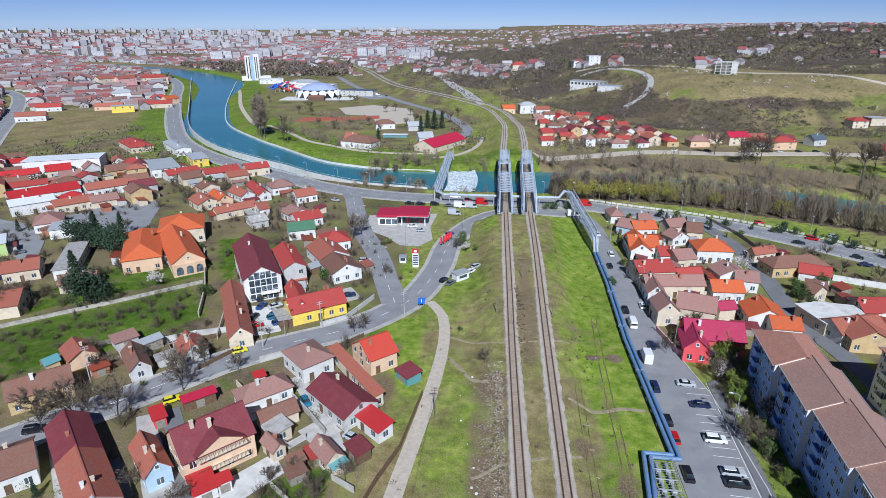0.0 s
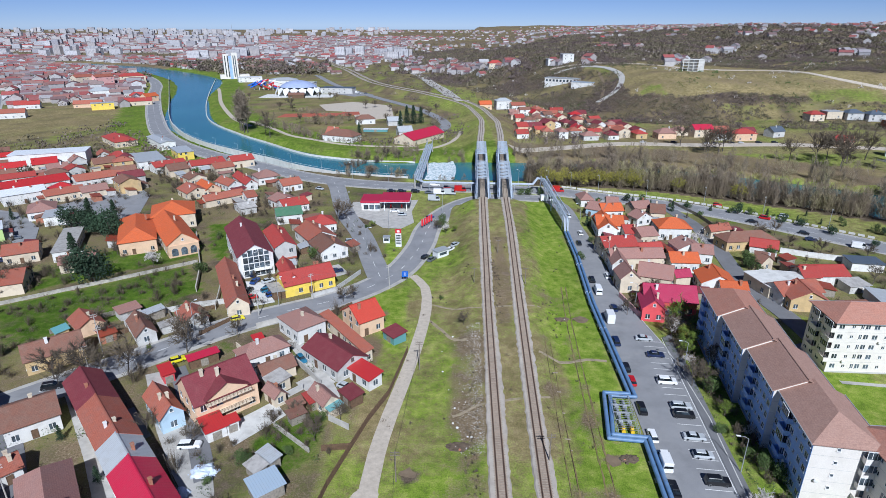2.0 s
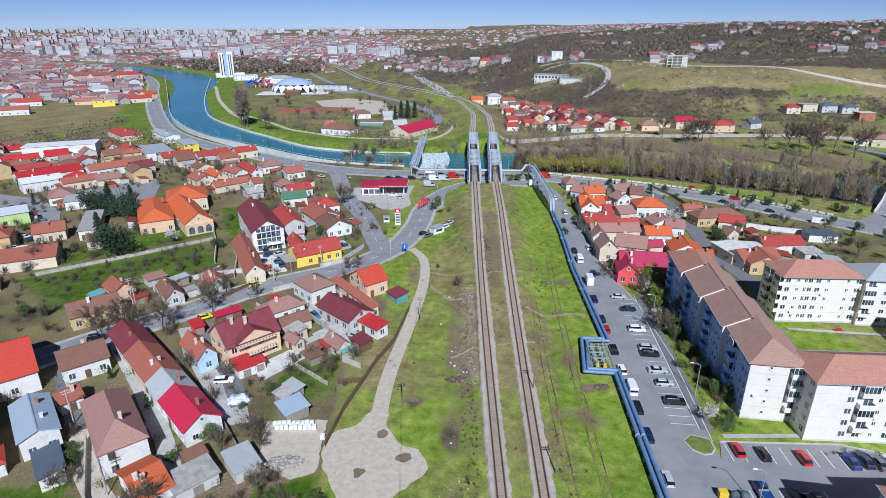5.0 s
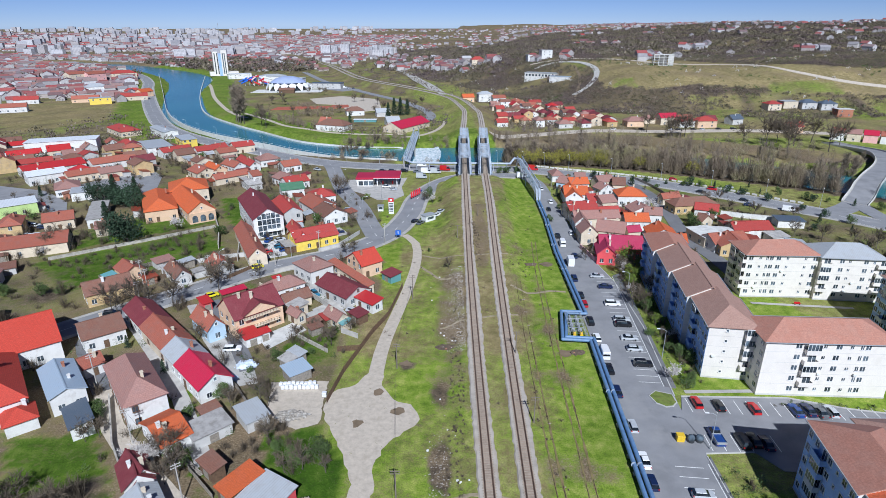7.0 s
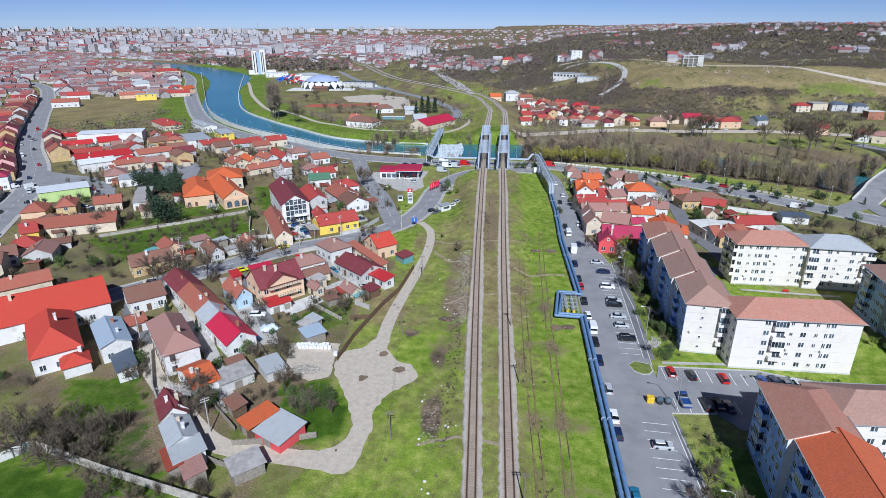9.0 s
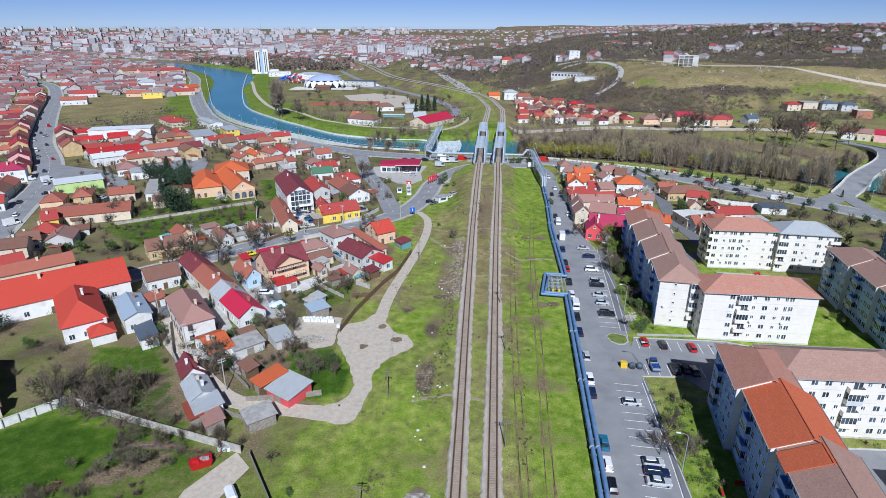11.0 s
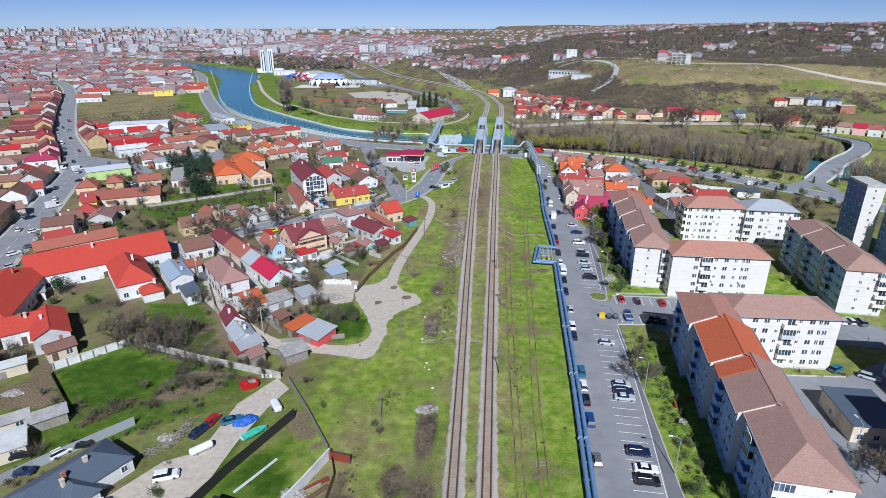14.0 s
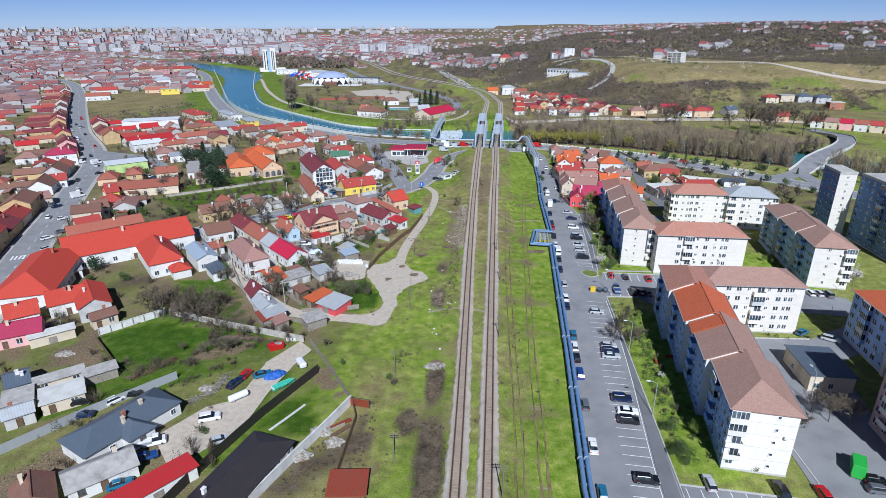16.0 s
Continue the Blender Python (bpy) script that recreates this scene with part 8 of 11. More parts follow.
OUT = random.Random(314)
BARNS = [(o.matrix_basis.translation.x, o.matrix_basis.translation.y, o.rotation_euler.z) for o in bpy.data.objects if o.parent is None and o.name.split(".")[0] == "house"]
made = 0
for x, y, turn in BARNS:
    if not (-265 < x < -40 and 96 < y < 335 or 44 < x < 112 and 120 < y < 236):
        continue
    for k in range(2):
        a = turn + OUT.choice((0, 90, 180, 270)) * math.pi / 180 + OUT.uniform(-0.2, 0.2)
        q = OUT.uniform(8.0, 12.5)
        px, py = x + math.cos(a) * q, y + math.sin(a) * q
        if made < 120 and clear_of(px, py, 6.6) and line_gap("main", MAINLINE, px, py) > 9 and not in_poly([(-60, 240), (-60, 200), (-30, 170), (-20, 240)], px, py) and abs(px - 88.5) > 6 and not in_poly([(-150, 120), (-103, 166), (-108, 182), (-152, 165)], px, py) and px < 112 and line_gap("shore", SHORE, px, py) > 14 and (px < 0 or px > 49):
            house(round(px, 1), round(py, 1), round(OUT.uniform(3.5, 7.5), 1), round(OUT.uniform(2.6, 4.4), 1), round(math.degrees(turn) + OUT.choice((0, 90))), 2.4, round(OUT.uniform(0.4, 0.9), 1), "shed", OUT.choice(("plaster_grey", "wood_grey", "wood_dark", "plaster_cream", "brick_red")), OUT.choice(("eternit", "tin_grey", "tile_brown", "tile_rust", "tin_rust", "tile_pinkish", "tile_burgundy")), 0, near=False)
            TAKEN.append((px, py))
            made += 1
made = 0
while made < 110:
    x, y = (OUT.uniform(-270, -42), OUT.uniform(100, 335)) if OUT.random() < 0.8 else (OUT.uniform(50, 112), OUT.uniform(120, 232))
    made += 1
    if clear_of(x, y, 6.2) and abs(x - 88.5) > 5 and not in_poly([(-60, 240), (-60, 200), (-34, 160), (-15, 240)], x, y):
        tree(round(x, 1), round(y, 1), OUT.choice(("bare", "bare", "bare", "bush", "bloom", "bare", "fir")), round(OUT.uniform(3.5, 7.0), 1))


def gable_solid(vs, fs, mats, x, y, z, L, W, ang, eave, rise, wall, roof, chimney=False):
    c, s = math.cos(ang), math.sin(ang)

    def at(px, py, pz):
        return (x + px * c - py * s, y + px * s + py * c, z + pz)
    n, a, b = len(vs), L / 2, W / 2
    vs += [at(-a, -b, -1), at(a, -b, -1), at(a, b, -1), at(-a, b, -1), at(-a, -b, eave), at(a, -b, eave), at(a, b, eave), at(-a, b, eave), at(-a, 0, eave + rise), at(a, 0, eave + rise)]
    fs += [(n, n + 1, n + 5, n + 4), (n + 1, n + 2, n + 6, n + 9, n + 5), (n + 2, n + 3, n + 7, n + 6), (n + 3, n, n + 4, n + 8, n + 7)]
    mats += [wall] * 4
    o = 0.45
    dz = rise * o / b
    n = len(vs)
    vs += [at(-a - o, -b - o, eave - dz + 0.1), at(a + o, -b - o, eave - dz + 0.1), at(a + o, 0, eave + rise + 0.1), at(-a - o, 0, eave + rise + 0.1), at(a + o, b + o, eave - dz + 0.1), at(-a - o, b + o, eave - dz + 0.1)]
    fs += [(n, n + 1, n + 2, n + 3), (n + 3, n + 2, n + 4, n + 5)]
    mats += [roof, roof]


def flat_solid(vs, fs, mats, x, y, z, L, W, H, ang, wall, roof):
    c, s = math.cos(ang), math.sin(ang)
    n, a, b = len(vs), L / 2, W / 2
    for dz in (-3, H):
        for px, py in ((-a, -b), (a, -b), (a, b), (-a, b)):
            vs.append((x + px * c - py * s, y + px * s + py * c, z + dz))
    fs += [(n + k, n + (k + 1) % 4, n + 4 + (k + 1) % 4, n + 4 + k) for k in range(4)] + [(n + 4, n + 5, n + 6, n + 7)]
    mats += [wall] * 4 + [roof]


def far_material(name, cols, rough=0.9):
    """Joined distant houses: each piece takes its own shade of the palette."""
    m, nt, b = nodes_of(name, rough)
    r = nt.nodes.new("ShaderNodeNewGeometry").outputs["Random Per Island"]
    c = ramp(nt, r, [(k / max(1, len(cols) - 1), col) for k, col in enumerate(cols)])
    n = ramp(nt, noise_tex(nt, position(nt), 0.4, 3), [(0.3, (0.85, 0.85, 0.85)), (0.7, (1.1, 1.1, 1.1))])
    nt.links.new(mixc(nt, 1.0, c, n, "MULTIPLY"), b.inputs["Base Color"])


# wall and roof tones paled and greyed, distance haze put into them
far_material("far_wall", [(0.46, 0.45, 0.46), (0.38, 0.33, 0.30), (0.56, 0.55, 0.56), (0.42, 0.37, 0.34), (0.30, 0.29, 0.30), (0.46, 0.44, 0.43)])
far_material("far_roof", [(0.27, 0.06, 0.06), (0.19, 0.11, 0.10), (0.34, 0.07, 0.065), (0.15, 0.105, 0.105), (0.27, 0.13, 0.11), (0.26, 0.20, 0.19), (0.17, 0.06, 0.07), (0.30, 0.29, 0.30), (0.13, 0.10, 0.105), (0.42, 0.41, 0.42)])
far_material("far_block", [(0.42, 0.41, 0.43), (0.50, 0.49, 0.51), (0.34, 0.33, 0.36), (0.44, 0.40, 0.39), (0.60, 0.59, 0.61)])
nt, b = MATS["far_block"].node_tree, MATS["far_block"].node_tree.nodes["Principled BSDF"]
zed = nt.nodes.new("ShaderNodeSeparateXYZ")
nt.links.new(position(nt), zed.inputs[0])
floors = mathn(nt, "GREATER_THAN", mathn(nt, "FRACT", mathn(nt, "DIVIDE", zed.outputs[2], 3.0)), 0.55)
bays = mathn(nt, "GREATER_THAN", mathn(nt, "FRACT", mathn(nt, "DIVIDE", mathn(nt, "ADD", zed.outputs[0], zed.outputs[1]), 3.6)), 0.4)
old = b.inputs["Base Color"].links[0].from_socket
nt.links.new(mixc(nt, mathn(nt, "MULTIPLY", mathn(nt, "MULTIPLY", floors, bays), 0.6), old, (0.12, 0.13, 0.16)), b.inputs["Base Color"])
far_material("far_flat", [(0.3, 0.28, 0.28), (0.24, 0.23, 0.24), (0.36, 0.34, 0.33)])


def stuff_mesh(name, vs, fs, mats, materials, label, category):
    me = bpy.data.meshes.new(name)
    me.from_pydata(vs, [], fs)
    for m in materials:
        me.materials.append(MATS[m])
    me.polygons.foreach_set("material_index", mats)
    return tagged(new(name, me), label, category, kind="stuff")


rnd = random.Random(21)
vs, fs, mats = [], [], []
FIELD = [(-470, 555), (-400, 590), (-330, 560), (-285, 470), (-330, 385), (-380, 430)]
PARK = [(-320, 900), (-395, 935), (-330, 720), (-240, 500), (-150, 405), (-30, 380), (-20, 560), (-90, 700), (-180, 960)]
quarters = [([(-700, 120), (-330, 190), (-420, 345), (-350, 480), (-480, 600), (-900, 560), (-900, 200)], 620), ([(-480, 600), (-335, 570), (-355, 690), (-420, 860), (-900, 1000), (-900, 580)], 520),
            ([(-900, 1000), (-420, 880), (-520, 1150), (-700, 1500), (-1300, 1500)], 500), ([(-640, 1320), (-330, 1000), (-180, 1000), (-170, 1900), (-900, 2000)], 420),
            ([(-1900, 900), (-900, 500), (-900, 1500), (-2200, 2000)], 650), ([(-2600, 2000), (-200, 1700), (-150, 3300), (-3200, 3300)], 1100),
            ([(-345, 30), (-185, 30), (-222, 130), (-262, 215), (-345, 200)], 0)]
def town_rows(poly, seed, angle, along, across, fill):
    """Rows of plots with a street between every second pair of rows."""
    r2 = random.Random(seed)
    xs, ys = [p[0] for p in poly], [p[1] for p in poly]
    cx, cy, reach = (min(xs) + max(xs)) / 2, (min(ys) + max(ys)) / 2, math.hypot(max(xs) - min(xs), max(ys) - min(ys)) / 2
    c, sn = math.cos(radians(angle)), math.sin(radians(angle))
    pts = []
    v, j = -reach, 0
    while v < reach:
        u = -reach + r2.uniform(0, along)
        while u < reach:
            step = along * r2.uniform(0.75, 1.5)
            bend = 14 * math.sin(u / 140 + seed) + 9 * math.sin(v / 90)
            x, y = cx + c * u - sn * (v + bend), cy + sn * u + c * (v + bend)
            if r2.random() < fill and in_poly(poly, x, y):
                pts.append((x, y, step, angle + r2.uniform(-7, 7) + (90 if r2.random() < 0.3 else 0)))
            u += step
        j += 1
        v += across * (1.55 if j % 2 else 0.9)
    X, Y = np.array([q[0] for q in pts]), np.array([q[1] for q in pts])
    ok = ~inside(FIELD, X, Y) & ~inside(PARK, X, Y) & (distance_to(AVENUE, X, Y)[0] > 13) & (distance_to(SHORE, X, Y)[0] > 15) & (distance_to(RIVER, X, Y)[0] > 52) & (distance_to(RAIL_NORTH, X, Y)[0] > 25)
    Z = terrain(X, Y)
    for (x, y, step, a), z, good in zip(pts, Z, ok):
        if not good or any((x - p) ** 2 + (y - q) ** 2 < 190 for p, q in TAKEN):
            continue
        big = r2.random() < 0.12
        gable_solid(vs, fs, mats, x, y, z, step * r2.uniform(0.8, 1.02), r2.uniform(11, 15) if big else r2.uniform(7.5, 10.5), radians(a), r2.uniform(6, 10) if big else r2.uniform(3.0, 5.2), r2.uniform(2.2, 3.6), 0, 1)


for k, (poly, count) in enumerate(quarters):
    town_rows(poly, k + 3, (34, 28, 40, 24, 36, 20, 26)[k], 13.5 if k < 3 or k == 6 else 17 if k < 5 else 26, 15 if k < 3 or k == 6 else 20 if k < 5 else 30, 0.84 if k < 3 or k == 6 else 0.75)
# houses on the hills
X, Y = np.random.RandomState(5).uniform(-150, 2300, 2600), np.random.RandomState(6).uniform(560, 3000, 2600)
d, s = distance_to(HILL_FOOT, X, Y)
g = wave(X, Y, 330, 31)
ok = (s > 0) & (d > 150) & (((g > 0.3) & (d > 330)) | ((d > 800) & (g > -0.05))) & (X < Y * 0.95)
Z = terrain(X, Y)
for x, y, z in zip(X[ok], Y[ok], Z[ok]):
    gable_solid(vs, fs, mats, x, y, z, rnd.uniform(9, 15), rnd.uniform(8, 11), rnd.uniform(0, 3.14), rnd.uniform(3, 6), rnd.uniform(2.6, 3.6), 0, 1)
X, Y = np.random.RandomState(7).uniform(-700, 1500, 1500), np.random.RandomState(8).uniform(1500, 4600, 1500)
Z = terrain(X, Y)
ok = (X > -0.22 * Y) & (X < 0.5 * Y) & (wave(X, Y, 700, 43) > -0.1)
for x, y, z in zip(X[ok], Y[ok], Z[ok]):
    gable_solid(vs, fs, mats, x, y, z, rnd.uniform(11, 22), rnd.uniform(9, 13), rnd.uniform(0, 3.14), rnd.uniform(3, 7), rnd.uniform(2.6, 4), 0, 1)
# rows below the hill and along the road on its brow
for x0, y0, x1, y1, n, w in ((-60, 1060, 62, 856, 46, 30), (120, 770, 160, 722, 8, 12), (215, 690, 330, 740, 8, 25), (380, 890, 440, 940, 12, 20), (420, 760, 640, 800, 14, 30), (-140, 1500, -60, 1080, 40, 60)):
    for k in range(n):
        f = rnd.random()
        x, y = x0 + (x1 - x0) * f + rnd.uniform(-w, w), y0 + (y1 - y0) * f + rnd.uniform(-w, w)
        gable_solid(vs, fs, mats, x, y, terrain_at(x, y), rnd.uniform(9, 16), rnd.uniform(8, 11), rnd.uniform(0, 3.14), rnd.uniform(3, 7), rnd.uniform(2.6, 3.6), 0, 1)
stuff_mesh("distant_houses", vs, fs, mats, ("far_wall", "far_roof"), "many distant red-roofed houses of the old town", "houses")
vs, fs, mats = [], [], []
for k in range(560):
    cluster = random.Random(k // 14 + 5)
    az, dist = radians(cluster.uniform(-46, -6)), cluster.uniform(1500, 4600)
    turn = radians(cluster.choice((4, 14, -8)))
    far = dist > 2300
    x, y = math.sin(az) * dist + rnd.uniform(-110, 110) * (2 if far else 1), math.cos(az) * dist + rnd.uniform(-130, 130) * (2 if far else 1)
    if in_poly([(-480, 1000), (-1000, 1450), (-700, 1000)], x, y) or line_gap("river", RIVER, x, y) < 90 or line_gap("north", RAIL_NORTH, x, y) < 60:
        continue
    tall = cluster.random() < 0.35
    flat_solid(vs, fs, mats, x, y, terrain_at(x, y), rnd.uniform(14, 38), rnd.uniform(10, 13), rnd.uniform(17, 27) if tall else rnd.uniform(9, 15), turn, 0, 1)
stuff_mesh("distant_blocks", vs, fs, mats, ("far_block", "far_flat"), "distant pale apartment blocks of the city", "apartment blocks")

# woods: dense small clumps of twigs over the hills and in the far city
vs, fs = [], []
leaf_size = 1.2


def clump(x, y, z, r, h, n, coarse=1.0):
    for k in range(n):
        a, e, q = rnd.uniform(0, 6.28), rnd.uniform(0.1, 1.0), rnd.uniform(0.3, 1.0)
        p = Vector((x + math.cos(a) * r * q * (1.15 - 0.55 * e), y + math.sin(a) * r * q * (1.15 - 0.55 * e), z + h * e * rnd.uniform(0.6, 1.0)))
        nrm = Vector((rnd.gauss(0, 1), rnd.gauss(0, 1), rnd.gauss(0, 0.8))).normalized()
        sdir = nrm.orthogonal().normalized() * min(r * rnd.uniform(0.13, 0.34), leaf_size * rnd.uniform(0.6, 1.3)) * coarse
        tdir = nrm.cross(sdir) * rnd.uniform(0.5, 1.2)
        i = len(vs)
        vs.extend((p + sdir, p + tdir, p - sdir * 0.8))
        fs.append((i, i + 1, i + 2))


for seed, x0, x1, y0, y1, count in ((41, -200, 1300, 760, 1900, 26000), (43, 20, 560, 440, 760, 15000)):
    X, Y = np.random.RandomState(seed).uniform(x0, x1, count), np.random.RandomState(seed + 1).uniform(y0, y1, count)
    d, s = distance_to(HILL_FOOT, X, Y)
    g = wave(X, Y, 190, 15) + 0.7 * wave(X, Y, 70, 16)
    mott = wave(X, Y, 34, 61)
    open_land = inside(MEADOW, X, Y)
    for lawn in HILL_LAWNS:
        open_land |= inside(lawn, X, Y)
    sparse = np.random.RandomState(seed + 2).uniform(0, 1, count)
    ok = (s > 0) & (X < Y * 0.9 + 120) & (d > 4) & np.where(open_land, sparse < 0.10 + 0.12 * mott, g + 0.75 * mott < 0.52)
    Z = terrain(X, Y)
    for x, y, z, small in list(zip(X[ok], Y[ok], Z[ok], open_land[ok])):
        near = y < 760
        if small:
            clump(x, y, z - 0.3, rnd.uniform(0.7, 1.5), rnd.uniform(0.7, 1.8), 20, 0.8)
        else:
            clump(x, y, z - 0.4, rnd.uniform(1.3, 3.0) if near else rnd.uniform(3.0, 6.5), rnd.uniform(1.6, 4.2) if near else rnd.uniform(2.5, 6.0), 30 if near else 20, 0.95 if near else 1.7)
for poly, count, hh in (([(-640, 1240), (-380, 985), (-230, 1000), (-250, 1180), (-480, 1340)], 1300, 12), ([(-900, 900), (-450, 860), (-520, 1000)], 120, 8)):
    xs, ys = [p[0] for p in poly], [p[1] for p in poly]
    for k in range(count):
        x, y = rnd.uniform(min(xs), max(xs)), rnd.uniform(min(ys), max(ys))
        if in_poly(poly, x, y):
            clump(x, y, terrain_at(x, y), rnd.uniform(4, 7), hh * rnd.uniform(0.7, 1.1), 30, 2.2)
for k in range(6500):
    az, dist = radians(rnd.uniform(-46, 14)), 380 + 3600 * rnd.random() ** 1.3
    x, y = math.sin(az) * dist, math.cos(az) * dist
    if (not in_poly(PARK, x, y)) and not in_poly(FIELD, x, y) and clear_of(x, y, 0, True):
        clump(x, y, terrain_at(x, y), rnd.uniform(2.5, 6) * (1 + dist / 2500), rnd.uniform(3, 7), 26 if dist < 1000 else 13, 0.9 if dist < 1000 else 1.6)
me = bpy.data.meshes.new("distant_scrub")
me.from_pydata(vs, [], fs)
me.materials.append(MATS["scrub"])
tagged(new("distant_scrub", me), "brown leafless thickets on the hillsides and far streets", "thicket", kind="stuff")
vs, fs = [], []
X, Y = np.random.RandomState(51).uniform(20, 700, 900), np.random.RandomState(52).uniform(440, 1000, 900)
d, s = distance_to(HILL_FOOT, X, Y)
ok = (s > 0) & (X < Y * 0.9) & (wave(X, Y, 90, 53) > 0.12)
Z = terrain(X, Y)
for x, y, z in zip(X[ok], Y[ok], Z[ok]):
    clump(x, y, z, rnd.uniform(1.4, 2.8), rnd.uniform(2.2, 4.2), 22)
me = bpy.data.meshes.new("blossom_thicket")
me.from_pydata(vs, [], fs)
me.materials.append(MATS["blossom"])
tagged(new("blossom_thicket", me), "white blossoming wild fruit bushes on the hillside", "thicket", kind="stuff")
vs, fs = [], []
for k in range(2600):
    f = rnd.random()
    x, y = 40 + 640 * f, 452 + rnd.uniform(0, 420)
    if line_gap("foot", HILL_FOOT, x, y) < 330 and math.sin(x / 31 + y / 47) + math.sin(x / 17 - y / 23) > 0.35:
        clump(x, y, terrain_at(x, y), rnd.uniform(1.2, 2.6), rnd.uniform(1.2, 3.0), 22)
me = bpy.data.meshes.new("hill_shrubs")
me.from_pydata(vs, [], fs)
me.materials.append(MATS["leaf_bush"])
tagged(new("hill_shrubs", me), "dark green shrubs dotted over the hillside", "thicket", kind="stuff")

# thickets on the river banks and in gardens
def brush(x, y, z, r, h, n, w):
    """A leafless shrub: thin shoots that rise and spread from a common foot."""
    for k in range(n):
        a, lean = rnd.uniform(0, 6.28), rnd.uniform(0.0, 1.0)
        foot = Vector((x + math.cos(a) * r * lean * 0.45, y + math.sin(a) * r * lean * 0.45, z + h * rnd.uniform(0, 0.45)))
        a2 = a + rnd.uniform(-0.9, 0.9)
        tip = foot + Vector((math.cos(a2) * r * lean * rnd.uniform(0.3, 0.8), math.sin(a2) * r * lean * rnd.uniform(0.3, 0.8), h * rnd.uniform(0.25, 0.55)))
        s = Vector((-math.sin(a2), math.cos(a2), rnd.uniform(-0.4, 0.4))) * w * rnd.uniform(0.6, 1.3)
        i = len(vs)
        vs.extend((foot - s, foot + s, tip))
        fs.append((i, i + 1, i + 2))


def crown(x, y, z, r, h, n, w):
    """A bare crown: fine upright sprays of twigs, widest above the middle, round a thin stem."""
    for k in range(n):
        e, a, q = rnd.uniform(0.08, 0.9), rnd.uniform(0, 6.28), rnd.random() ** 0.6
        wide = r * (0.45 + 1.1 * e if e < 0.5 else 1.9 * (1 - e) + 0.05) * q
        foot = Vector((x + math.cos(a) * wide, y + math.sin(a) * wide, z + h * e))
        L = h * rnd.uniform(0.08, 0.2)
        tip = foot + Vector((math.cos(a) * L * q * 0.55 + rnd.gauss(0, 0.12), math.sin(a) * L * q * 0.55 + rnd.gauss(0, 0.12), L))
        b = rnd.uniform(0, 6.28)
        s = Vector((math.cos(b), math.sin(b), 0.2)) * w * rnd.uniform(0.6, 1.4)
        i = len(vs)
        vs.extend((foot - s, foot + s, tip))
        fs.append((i, i + 1, i + 2))


def thicket(name, material, label, spots, shoot=0.0):
    global vs, fs
    vs, fs = [], []
    for x, y, r, h, n in spots:
        if shoot:
            brush(x, y, terrain_at(x, y) - 0.1, r, h, n * 2, shoot)
        else:
            clump(x, y, terrain_at(x, y) - 0.1, r, h, n)
    me = bpy.data.meshes.new(name)
    me.from_pydata(vs, [], fs)
    me.materials.append(MATS[material])
    return tagged(new(name, me), label, "thicket", kind="stuff")


rnd = random.Random(63)
spots = []
while len(spots) < 950:
    x = rnd.uniform(30, 232)
    gap = rnd.uniform(20.5, 37)
    y = next((yy for yy in range(150, 340, 2) if abs(line_gap("river", RIVER, x, yy) - gap) < 2), None)
    if y is None:
        continue
    if rnd.random() < 0.12:
        y = next((yy for yy in range(380, 220, -2) if abs(line_gap("river", RIVER, x, yy) - gap) < 2), y)
    if line_gap("shore", SHORE, x, y) > 12 and line_gap("deck", DECK_LINE, x, y) > 10:
        spots.append((x, y + rnd.uniform(-1, 1), rnd.uniform(1.8, 3.4), rnd.uniform(6, 13), 50))
for k in range(70):
    x = rnd.uniform(-75, -2)
    if not -29 < x < -18:
        spots.append((x, rnd.choice((rnd.uniform(280, 288), rnd.uniform(331, 341))), rnd.uniform(1.5, 3), rnd.uniform(3, 6), 36))
for (ax, ay), (bx, by), n, h0, h1 in (((-150, 442), (-108, 398), 50, 3, 7), ((-108, 398), (-84, 382), 22, 2, 4), ((-135, 470), (-100, 460), 30, 3, 6), ((-160, 540), (-90, 480), 36, 2, 5), ((-70, 345), (-30, 350), 30, 3, 6), ((45, 405), (120, 400), 40, 2.5, 6), ((50, 430), (95, 520), 60, 2.5, 6), ((95, 410), (110, 500), 50, 2.5, 6)):
    for k in range(n):
        f = rnd.random()
        spots.append((ax + (bx - ax) * f + rnd.uniform(-5, 5), ay + (by - ay) * f + rnd.uniform(-5, 5), rnd.uniform(1.2, 2.6), rnd.uniform(h0, h1), 40))
thicket("riverside_thicket", "twigs_river", "dense grey-brown leafless thicket on the river bank", spots[::4], 0.06)
vs, fs = [], []
for x, y, r, h, n in spots:
    crown(x, y, terrain_at(x, y), r * 0.9, h * 1.12, 150, 0.075)
me = bpy.data.meshes.new("riverside_canopy")
me.from_pydata(vs, [], fs)
me.materials.append(MATS["river_wood"])
tagged(new("riverside_canopy", me), "soft tan crowns of bare willows and alders along the river", "thicket", kind="stuff")
leaf_size = 0.2
spots, greens = [], []
near = [(a, b) for a, b in TAKEN if b < 330 and a > -330]
